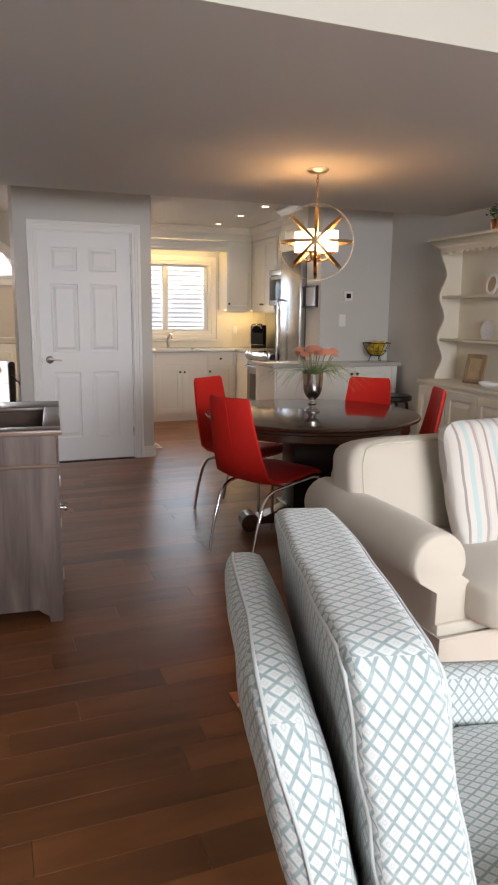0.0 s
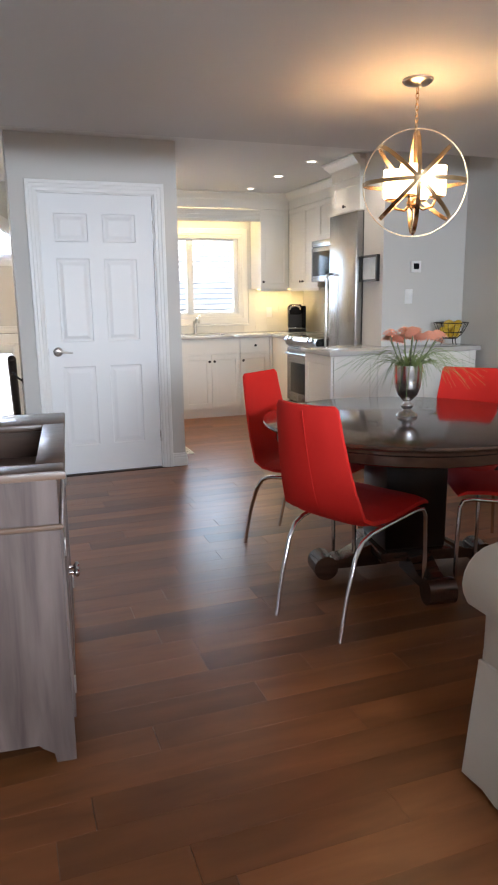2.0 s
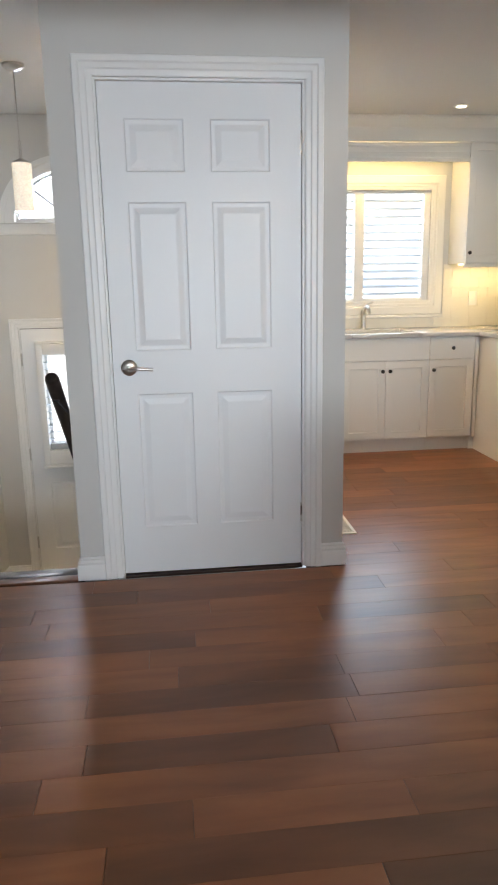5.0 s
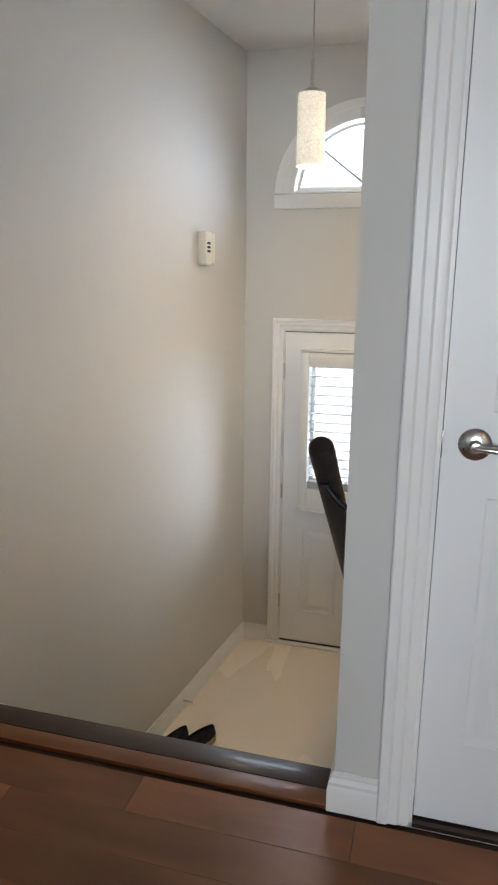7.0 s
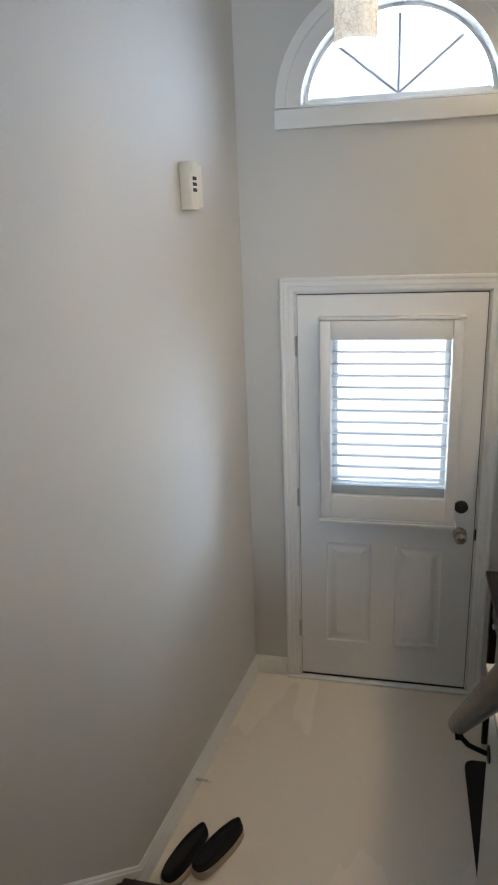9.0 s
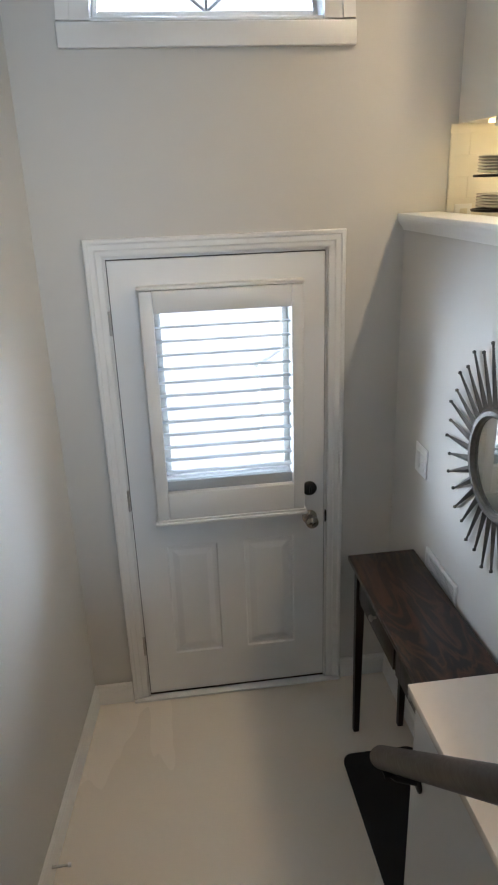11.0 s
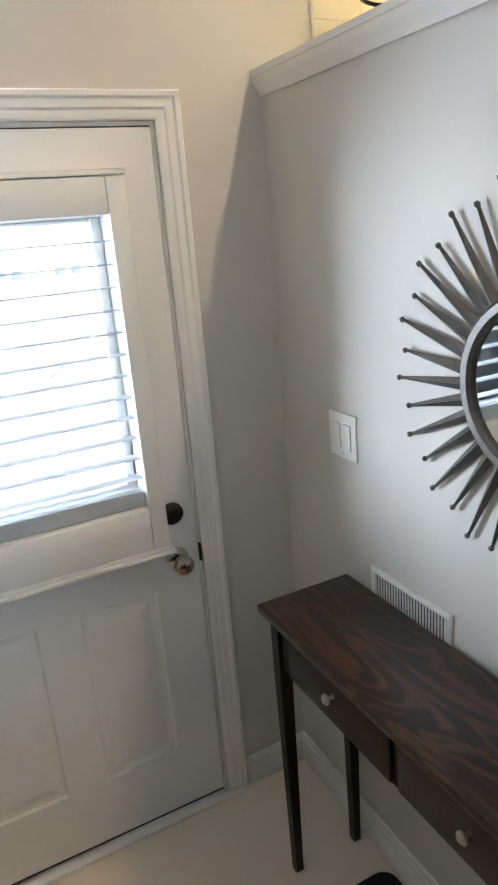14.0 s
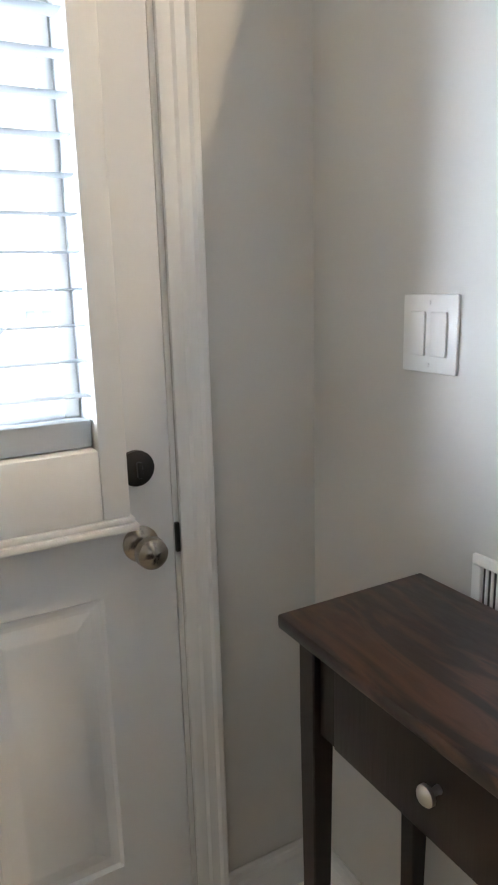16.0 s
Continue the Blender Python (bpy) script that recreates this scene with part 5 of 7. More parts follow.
bm = B()
box(bm, -0.10, 0.10, -0.13, 0.13, 0.0, 0.04, 0.008)
cmp("base", bm, BLACKP)
bm = B()
box(bm, -0.105, 0.105, 0.0, 0.14, 0.04, 0.30, 0.02)
cmp("body", bm, BLACKP)
bm = B()
box(bm, -0.10, 0.05, -0.13, 0.02, 0.20, 0.32, 0.025)
cmp("head", bm, BLACKG)
bm = B()
tube(bm, [(-0.085, -0.125, 0.26), (-0.08, -0.145, 0.29), (-0.03, -0.155, 0.30), (0.02, -0.145, 0.29), (0.03, -0.125, 0.26)], 0.011, 10)
cmp("handle", bm, CHROME, "silver handle")
bm = B()
box(bm, -0.09, 0.04, -0.128, -0.02, 0.041, 0.052, 0.002)
cmp("drip_tray", bm, CHROME)
bm = B()
box(bm, 0.055, 0.10, -0.11, 0.0, 0.04, 0.30, 0.008)
cmp("water_tank", bm, BLACKG)

# plates on a tiered stand behind the half wall
ps = thing("plate_stand", (0.22, 2.25, 0.902), "black wire three-tier stand with stacked plates", "plate stand")
PSX, PSY = 0.16, 2.345
for z in (0.93, 1.10, 1.215):
    bm = B()
    tube(bm, [(PSX + 0.125 * math.cos(a * math.pi / 16), PSY + 0.125 * math.sin(a * math.pi / 16), z) for a in range(32)], 0.005, 8, closed=True)
    tube(bm, [(PSX - 0.125, PSY, z), (PSX + 0.125, PSY, z)], 0.004, 8)
    part("tier_ring", bm, BLACKM, ps)
u = Vector((math.cos(radians(62)), math.sin(radians(62)), 0)) * 0.130
c = Vector((PSX, PSY, 0))
bm = B()
tube(bm, [c - u * k + Vector((0, 0, z)) for k, z in ((1, 0.902), (1, 1.22), (0.97, 1.26), (0.86, 1.31), (0.62, 1.35), (0.3, 1.37), (0, 1.376), (-0.3, 1.37), (-0.62, 1.35), (-0.86, 1.31), (-0.97, 1.26), (-1, 1.22), (-1, 0.902))], 0.0045, 8)
part("wire_arch", bm, BLACKM, ps)
for a in (152, 332):
    bm = B()
    w = c + Vector((math.cos(radians(a)), math.sin(radians(a)), 0)) * 0.128
    tube(bm, [w + Vector((0, 0, 0.902)), w + Vector((0, 0, 0.93))], 0.0045, 8)
    part("wire_foot", bm, BLACKM, ps)
for z0, n, r in ((0.936, 5, 0.118), (1.106, 5, 0.112), (1.221, 6, 0.115)):
    for k in range(n):
        bm = B()
        lathe(bm, [(0.0, 0.0), (r * 0.6, 0.0), (r, 0.0075), (r, 0.0115), (r * 0.6, 0.003), (0, 0.003)], (PSX, PSY, z0 + k * 0.0095), 28)
        single("plate", bm, PLATE, "cream stoneware dinner plate stacked on the stand", "plate", group="plates on the stand")

# outlets, picture, thermostat and switch
op_ = thing("wall_outlet", (2.33, 2.595, 1.12), "cream outlet plate on the splashback", "outlet")
bm = B()
box(bm, 2.31, 2.38, 2.586, 2.5925, 1.07, 1.185, 0.002)
part("cover_plate", bm, PLASTW, op_)
oq = thing("wall_outlet", (0.10, 2.595, 1.05), "cream outlet plate on the splashback by the plates", "outlet")
bm = B()
box(bm, 0.065, 0.135, 2.586, 2.5925, 1.0, 1.115, 0.002)
oqp = part("cover_plate", bm, PLASTW, oq)
for z in (1.028, 1.072):
    bm = B()
    box(bm, 0.085, 0.115, 2.5845, 2.5865, z, z + 0.026, 0.001)
    part("socket", bm, IVORY, oqp)
pc = thing("picture_frame", (2.17, -0.1, 1.42), "small black framed print on the end wall", "picture")
bm = B()
for y0, y1, z0, z1 in ((-0.25, -0.232, 1.42, 1.63), (0.005, 0.012, 1.42, 1.63), (-0.232, 0.005, 1.42, 1.438), (-0.232, 0.005, 1.612, 1.63)):
    box(bm, 2.160, 2.189, y0 if y0 > -0.24 else -0.25, y1, z0, z1)
part("frame", bm, BLACKP, pc)
bm = B()
box(bm, 2.178, 2.186, -0.232, 0.005, 1.438, 1.612)
part("print", bm, PAPER, pc, "pale print under glass")
th = thing("thermostat", (2.48, -0.30, 1.5), "white wall thermostat with dark screen", "thermostat")
bm = B()
box(bm, 2.435, 2.525, -0.325, -0.3005, 1.485, 1.575, 0.004)
part("housing", bm, PLASTW, th)
bm = B()
box(bm, 2.455, 2.505, -0.3275, -0.3245, 1.51, 1.555, 0.001)
part("screen", bm, BLACKG, th, "dark screen")
ls = thing("light_switch", (2.42, -0.30, 1.24), "white light switch below the thermostat", "light switch")
bm = B()
box(bm, 2.395, 2.465, -0.307, -0.3005, 1.24, 1.355, 0.002)
part("cover_plate", bm, PLASTW, ls)
bm = B()
box(bm, 2.412, 2.448, -0.312, -0.307, 1.265, 1.33, 0.002)
part("rocker", bm, PLASTW, ls)

# fruit bowl on the peninsula
fb = thing("fruit_bowl", (2.62, -0.46, 0.905), "black wire fruit bowl on short splayed legs", "bowl")
FX, FY = 2.735, -0.46
for r, z in ((0.055, 0.962), (0.10, 1.010), (0.138, 1.085)):
    bm = B()
    tube(bm, [(FX + r * math.cos(a * math.pi / 14), FY + r * math.sin(a * math.pi / 14), z) for a in range(28)], 0.0035, 8, closed=True)
    part("ring", bm, DARKM, fb)
for k in range(16):
    a = 2 * math.pi * k / 16
    bm = B()
    tube(bm, [(FX + r * math.cos(a), FY + r * math.sin(a), z) for r, z in ((0.05, 0.962), (0.085, 0.988), (0.112, 1.030), (0.138, 1.085))], 0.0022, 6)
    part("wire", bm, DARKM, fb)
for k in range(3):
    a = 2 * math.pi * (k + 0.3) / 3
    bm = B()
    tube(bm, [(FX + q * math.cos(a), FY + q * math.sin(a), z) for q, z in ((0.055, 0.962), (0.062, 0.935), (0.074, 0.9095))], 0.0042, 8)
    part("leg", bm, DARKM, fb)
for i, (dx, dy, dz) in enumerate(((0, 0, 0.035), (0.055, 0.02, 0.05), (-0.055, 0.01, 0.05), (0.01, -0.055, 0.05), (0.0, 0.05, 0.052), (0.04, -0.03, 0.10), (-0.035, -0.03, 0.10), (0.0, 0.03, 0.108))):
    bm = B()
    bmesh.ops.create_uvsphere(bm, u_segments=14, v_segments=9, radius=0.036, matrix=Matrix.Translation((FX + dx, FY + dy, 0.966 + dz)) @ pose(0, 0, 0, i * 40, i * 25, 0) @ Matrix.Diagonal((1.25, 0.95, 0.95, 1)))
    single("lemon", bm, FRUIT, "ripe yellow lemon in the wire bowl", "fruit", group="fruit in the bowl", smooth=60)

# recessed lights
def downlight(x, y, power):
    d = thing("downlight", (x, y, H), "lit recessed ceiling light with white trim", "downlight", "kitchen downlights")
    bm = B()
    lathe(bm, [(0.036, -0.001), (0.036, -0.006), (0.05, -0.004), (0.055, -0.0005), (0.036, -0.001)], (x, y, H), 28)
    part("trim_ring", bm, PLASTW, d)
    bm = B()
    lathe(bm, [(0.0, -0.0035), (0.036, -0.0035), (0.036, -0.001), (0, -0.001)], (x, y, H), 24)
    part("lens", bm, BULB, d, "glowing lens")
    lamp("downlight_bulb", "SPOT", look((x, y, H - 0.02), (x, y, 0)), power, (1.0, 0.87, 0.70) if x > 0.5 else (1.0, 0.74, 0.45), 0.055, spot=120 if x > 0.5 else 150, blend=0.6)


for x, y in ((1.90, -0.25), (1.90, 0.43), (1.90, 1.17), (1.90, 1.95), (0.995, -0.22), (0.26, 1.95), (0.26, 1.2)):
    downlight(x, y, 23.5 if x < 0.5 else 6.5 if y < -0.1 else 3.6)

# floor register
fv = thing("floor_vent", (0.72, 0.5, 0), "cream metal floor register by the closet", "vent")
bm = B()
for x0, x1, y0, y1 in ((0.65, 0.78, 0.36, 0.375), (0.65, 0.78, 0.625, 0.64), (0.65, 0.665, 0.375, 0.625), (0.765, 0.78, 0.375, 0.625)):
    box(bm, x0, x1, y0, y1, 0.0, 0.006, 0.001)
part("frame", bm, IVORY, fv)
for k in range(14):
    bm = B()
    box(bm, 0.665, 0.765, 0.382 + k * 0.0172, 0.390 + k * 0.0172, 0.0005, 0.0045)
    part("slat", bm, IVORY, fv)


# ---- dining place ----
TCX, TCY = 1.06, -2.47
dt = thing("dining_table", (TCX, TCY, 0), "round dark walnut pedestal dining table with glossy top", "table")
bm = B()
lathe(bm, [(0.0, 0.722), (0.63, 0.722), (0.652, 0.726), (0.668, 0.734), (0.672, 0.742), (0.668, 0.749), (0.655, 0.753), (0.0, 0.753)], (TCX, TCY, 0), 72)
part("tabletop", bm, DINEW, dt)
bm = B()
lathe(bm, [(0.60, 0.655), (0.612, 0.662), (0.612, 0.70), (0.622, 0.708), (0.622, 0.721), (0.57, 0.721), (0.57, 0.655), (0.60, 0.655)], (TCX, TCY, 0), 64)
part("apron", bm, DINEW, dt)
TM = Matrix.Translation((TCX, TCY, 0)) @ pose(0, 0, 0, 0, 0, -9)
bm = B()
box(bm, -0.15, 0.15, -0.15, 0.15, 0.155, 0.625, 0.012)
bmesh.ops.transform(bm, matrix=TM, verts=bm.verts)
part("pedestal", bm, ESPRESSO, dt)
for nm, w, z0, z1 in (("pedestal_collar", 0.19, 0.622, 0.655), ("pedestal_plinth", 0.18, 0.11, 0.158)):
    bm = B()
    box(bm, -w, w, -w, w, z0, z1, 0.01)
    bmesh.ops.transform(bm, matrix=TM, verts=bm.verts)
    part(nm, bm, DINEW, dt)
for k in range(4):
    bm = B()
    prism(bm, [(0.10, 0.055), (0.33, 0.05), (0.40, 0.055), (0.40, 0.085), (0.30, 0.10), (0.19, 0.155), (0.10, 0.155)], -0.055, 0.055, "y")
    tube(bm, [(0.40, -0.062, 0.058), (0.40, 0.062, 0.058)], 0.058, 24)
    bmesh.ops.transform(bm, matrix=TM @ pose(0, 0, 0, 0, 0, 90 * k), verts=bm.verts)
    part("scroll_foot", bm, DINEW, dt)


def dining_chair():
    c = thing("dining_chair", (0, 0, 0), "red leatherette dining chair with bent chrome legs", "chair", "chairs round the table")
    prof = [(-0.307, 0.915), (-0.303, 0.896), (-0.287, 0.80), (-0.262, 0.68), (-0.236, 0.58), (-0.214, 0.52), (-0.180, 0.472), (-0.13, 0.447), (-0.05, 0.440), (0.06, 0.447), (0.17, 0.457), (0.25, 0.455), (0.285, 0.438)]
    wid = [0.138, 0.150, 0.160, 0.174, 0.186, 0.195, 0.202, 0.207, 0.210, 0.211, 0.208, 0.202, 0.193]

    def shell(i0, i1, t, name):
        bm = B()
        grid, back = [], []
        for i in range(i0, i1):
            y, z = prof[i]
            a, b = prof[max(i - 1, 0)], prof[min(i + 1, len(prof) - 1)]
            tx, tz = b[0] - a[0], b[1] - a[1]
            q = math.hypot(tx, tz)
            ny, nz = -tz / q, tx / q
            ring = []
            w = wid[i]
            tt = t * (0.4 if i in (0, len(prof) - 1) else 1.0)
            for s in range(9):
                u = -1 + s / 4
                bow = 0.022 * (u * u) * (1 if z > 0.5 else 0.25)
                ring.append((u * w, y + ny * bow, z + nz * bow, ny, nz, u))
            grid.append([bm.verts.new((x, yy + n1 * tt / 2 * (1 - 0.6 * abs(u) ** 5), zz + n2 * tt / 2 * (1 - 0.6 * abs(u) ** 5))) for x, yy, zz, n1, n2, u in ring])
            back.append([bm.verts.new((x, yy - n1 * tt / 2 * (1 - 0.6 * abs(u) ** 5), zz - n2 * tt / 2 * (1 - 0.6 * abs(u) ** 5))) for x, yy, zz, n1, n2, u in ring])
        n = i1 - i0
        for g in (grid, back):
            for i in range(n - 1):
                for s in range(8):
                    bm.faces.new((g[i][s], g[i][s + 1], g[i + 1][s + 1], g[i + 1][s]))
        for i in range(n - 1):
            for s in (0, 8):
                bm.faces.new((grid[i][s], grid[i + 1][s], back[i + 1][s], back[i][s]))
        for i in (0, n - 1):
            for s in range(8):
                bm.faces.new((grid[i][s], grid[i][s + 1], back[i][s + 1], back[i][s]))
        return part(name, bm, RED, c, smooth=55)
    shell(0, 8, 0.034, "backrest")
    shell(7, 13, 0.040, "seat")
    bm = B()
    tube(bm, [(0.012, y - 0.019, z) for y, z in prof[1:7]], 0.0022, 6)
    part("back_seam", bm, RED, c)
    for s in (-1, 1):
        bm = B()
        tube(bm, [(s * 0.19, 0.285, 0.0), (s * 0.19, 0.282, 0.22), (s * 0.188, 0.275, 0.39), (s * 0.184, 0.262, 0.418), (s * 0.18, 0.22, 0.424), (s * 0.178, 0.0, 0.407), (s * 0.176, -0.10, 0.396), (s * 0.174, -0.15, 0.375), (s * 0.172, -0.19, 0.32), (s * 0.170, -0.235, 0.18), (s * 0.168, -0.275, 0.0)], 0.0095, 12)
        part("leg_frame", bm, CHROME, c, "bent chrome tube legs")
    bm = B()
    tube(bm, [(-0.178, -0.02, 0.405), (0.178, -0.02, 0.405)], 0.008, 8)
    part("cross_bar", bm, CHROME, c)
    return c


ch = dining_chair()
ch.matrix_basis = pose(0.622, -2.755, 0, 0, 0, -65.3)
copy_thing(ch, pose(0.759, -1.984, 0, 0, 0, -145.7))
copy_thing(ch, pose(1.485, -2.268, 0, 0, 0, 130.5))
copy_thing(ch, pose(1.48, -2.72, 0, 0, 0, 65.7))

vs = thing("silver_vase", (TCX, TCY, 0.753), "silver footed goblet vase on the dining table", "vase")
bm = B()
VP = [(0.0, 0.0), (0.055, 0.0), (0.056, 0.008), (0.046, 0.02), (0.026, 0.03), (0.022, 0.038), (0.033, 0.05), (0.033, 0.056), (0.02, 0.066), (0.018, 0.074), (0.03, 0.084), (0.052, 0.105), (0.066, 0.14), (0.071, 0.19), (0.073, 0.242), (0.069, 0.242), (0.066, 0.19), (0.06, 0.14), (0.0, 0.10)]
lathe(bm, [(q * 0.88, z) for q, z in VP], (TCX, TCY, 0.753), 36)
part("goblet", bm, SILVER, vs)
rnd = random.Random(5)
gb = B()
for k in range(120):
    a = rnd.uniform(0, 2 * math.pi)
    ln = rnd.uniform(0.14, 0.34)
    droop = rnd.uniform(0.03, 0.16)
    rise = rnd.uniform(0.03, 0.09)
    x, y = TCX + 0.045 * math.cos(a) * rnd.random(), TCY + 0.045 * math.sin(a) * rnd.random()
    pts = []
    for i in range(7):
        t = i / 6
        pts.append(Vector((x + math.cos(a) * ln * t ** 1.1, y + math.sin(a) * ln * t ** 1.1, 0.985 + rise * math.sin(t * 2.2) * 1.2 - droop * t ** 2.4)))
    w = Vector((-math.sin(a), math.cos(a), 0)) * 0.0028
    l = [gb.verts.new(p - w * (1 - 0.85 * i / 6)) for i, p in enumerate(pts)]
    r = [gb.verts.new(p + w * (1 - 0.85 * i / 6) + Vector((0, 0, 0.0012))) for i, p in enumerate(pts)]
    for i in range(6):
        gb.faces.new((l[i], r[i], r[i + 1], l[i + 1]))
gr = part("grass_leaves", gb, LEAF, vs, "arching green grass leaves")
gr["kind"] = "stuff"
for k in range(11):
    a = 2 * math.pi * k / 11 + 0.3
    rr = 0.10 if k % 2 else 0.055
    if k > 7:
        rr = 0.125
    hx, hy, hz = TCX + rr * math.cos(a), TCY + rr * math.sin(a), 1.108 + rnd.uniform(-0.012, 0.035)
    bm = B()
    tube(bm, [(TCX + 0.02 * math.cos(a), TCY + 0.02 * math.sin(a), 0.95), (TCX + rr * 0.6 * math.cos(a), TCY + rr * 0.6 * math.sin(a), 1.03), (hx, hy, hz)], 0.0028, 6)
    sm = part("flower_stem", bm, STEM, vs)
    bm = B()
    tilt = pose(hx, hy, hz, rnd.uniform(-25, 25), rnd.uniform(-25, 25), rnd.uniform(0, 360))
    for j, (n, r0, lift) in enumerate(((18, 0.052, 0.002), (17, 0.044, 0.011), (13, 0.032, 0.019), (9, 0.018, 0.025))):
        for i in range(n):
            b = 2 * math.pi * (i + 0.5 * j) / n
            u, w = Vector((math.cos(b), math.sin(b), 0)), Vector((-math.sin(b), math.cos(b), 0))
            q = [Vector((0, 0, lift)) - w * 0.002, u * r0 * 0.6 - w * 0.0055 + Vector((0, 0, lift + 0.006)), u * r0 + Vector((0, 0, lift - 0.001)), u * r0 * 0.6 + w * 0.0055 + Vector((0, 0, lift + 0.006)), Vector((0, 0, lift)) + w * 0.002]
            bm.faces.new([bm.verts.new(tilt @ p) for p in q])
    part("flower_head", bm, PETAL, sm, "coral gerbera flower head", smooth=0)

# chandelier
CX, CY, CZ, CR = 1.055, -2.475, 1.783, 0.221
cl = thing("orb_chandelier", (CX, CY, SOF), "lit brass orb chandelier with white glass shades", "chandelier")
bm = B()
lathe(bm, [(0.0, 0.0), (0.064, 0.0), (0.064, -0.010), (0.05, -0.022), (0.015, -0.03), (0, -0.031)], (CX, CY, SOF), 30)
part("canopy", bm, NICKEL, cl)
for k in range(7):
    zc = SOF - 0.042 - k * 0.0225
    bm = B()
    ax = Vector((1, 0, 0)) if k % 2 else Vector((0, 1, 0))
    tube(bm, [Vector((CX, CY, zc)) + ax * 0.007 * math.cos(a) + Vector((0, 0, 0.015)) * math.sin(a) for a in [i * math.pi / 7 for i in range(14)]], 0.0022, 6, closed=True)
    part("chain_link", bm, BRASS, cl)
axis = Vector((-0.46, -0.888, -0.04)).normalized()
e1 = axis.cross(Vector((0, 0, 1))).normalized()
e2 = e1.cross(axis).normalized()


def hoop(u, v, r, width, thick, wdir=None):
    bm = B()
    n = 64
    nrm = u.cross(v).normalized()
    ring = []
    for i in range(n):
        a = 2 * math.pi * i / n
        d = u * math.cos(a) + v * math.sin(a)
        c = Vector((CX, CY, CZ)) + d * r
        ring.append([bm.verts.new(c + d * x + nrm * y) for x, y in ((-thick, -width), (thick, -width), (thick, width), (-thick, width))])
    for i in range(n):
        a, b = ring[i], ring[(i + 1) % n]
        for k in range(4):
            bm.faces.new((a[k], a[(k + 1) % 4], b[(k + 1) % 4], b[k]))
    return part("hoop", bm, BRASS, cl, smooth=30)


hoop(e1, e2, CR, 0.006, 0.002)
for k in range(4):
    a = math.pi * k / 4
    hoop(axis, e1 * math.cos(a) + e2 * math.sin(a), CR - 0.004 - 0.0042 * k, 0.0085, 0.0018)
bm = B()
lathe(bm, [(0.0, 0.225), (0.008, 0.22), (0.008, 0.02), (0.014, 0.0), (0.014, -0.06), (0.03, -0.075), (0.03, -0.09), (0.012, -0.105), (0.008, -0.13), (0.008, -0.21), (0.0, -0.22)], (CX, CY, CZ), 20)
part("stem", bm, BRASS, cl)
for k in range(4):
    a = 2 * math.pi * (k + 0.5) / 4
    u = Vector((math.cos(a), math.sin(a), 0))
    c = Vector((CX, CY, CZ))
    bm = B()
    tube(bm, [c + Vector((0, 0, -0.08)), c + u * 0.04 + Vector((0, 0, -0.11)), c + u * 0.08 + Vector((0, 0, -0.10)), c + u * 0.095 + Vector((0, 0, -0.07))], 0.006, 10)
    lathe(bm, [(0.0, -0.07), (0.03, -0.066), (0.033, -0.058), (0, -0.058)], tuple(c + u * 0.095), 20)
    arm = part("arm", bm, BRASS, cl)
    bm = B()
    lathe(bm, [(0.0, -0.056), (0.038, -0.056), (0.040, -0.05), (0.040, 0.062), (0.0365, 0.062), (0.0365, -0.048), (0.0, -0.048)], tuple(c + u * 0.095), 24)
    part("glass_shade", bm, SHADEL, arm, "glowing white glass cylinder")
    lamp("chandelier_bulb", "POINT", Matrix.Translation(c + u * 0.095 + Vector((0, 0, 0.062))), 0.19, (1.0, 0.38, 0.07), 0.024)

# hutch
hu = thing("hutch", (2.77, -2.17, 0), "cream painted hutch with scalloped shelves and panelled doors", "hutch")
HY0, HY1 = -2.95, -1.385
bm = B()
box(bm, 2.60, 2.95, HY0 + 0.02, HY1 - 0.015, 0.0, 0.79)
part("base", bm, HUTCHM, hu, smooth=0)
bm = B()
box(bm, 2.575, 2.952, HY0, HY1, 0.791, 0.822, 0.006)
part("counter", bm, HUTCHM, hu)
for k in range(4):
    a = HY0 + 0.04 + k * 0.375
    bm = B()
    panel_slab(bm, a, a + 0.36, 0.10, 0.765, 2.578, 2.598, [(a + 0.05, a + 0.31, 0.15, 0.70)], True, "x")
    dd = part("door", bm, HUTCHM, hu, smooth=0)
    bm = B()
    knob(bm, (2.578, a + (0.335 if k % 2 == 0 else 0.025), 0.45), (-1, 0, 0), 0.014)
    part("knob", bm, HUTCHM, dd)
bm = B()
box(bm, 2.935, 2.951, HY0 + 0.03, HY1 - 0.03, 0.823, 1.90)
part("back_panel", bm, HUTCHM, hu, smooth=0)
for y in (HY1 - 0.05, HY0 + 0.03):
    bm = B()
    edge = []
    for i in range(61):
        z = 0.823 + i * (1.90 - 0.823) / 60
        edge.append((2.785 - 0.058 * (0.5 + 0.5 * math.cos(2 * math.pi * (z - 0.823) / 0.346)), z))
    prism(bm, edge + [(2.934, 1.90), (2.934, 0.823)], y, y + 0.02, "y")
    part("scalloped_side", bm, HUTCHM, hu, "side panel with scalloped front edge", smooth=30)
for z in (1.165, 1.515):
    bm = B()
    box(bm, 2.745, 2.934, HY0 + 0.052, HY1 - 0.052, z - 0.02, z, 0.004)
    part("shelf", bm, HUTCHM, hu)
bm = B()
edge = [(HY0 + 0.03, 1.90)]
for i in range(97):
    y = HY0 + 0.03 + i * (HY1 - HY0 - 0.06) / 96
    edge.append((y, 1.845 + 0.022 * abs(math.sin(math.pi * (y - HY0) / 0.075))))
edge.append((HY1 - 0.03, 1.90))
prism(bm, edge, 2.725, 2.743, "x")
part("scalloped_valance", bm, HUTCHM, hu, smooth=30)
bm = B()
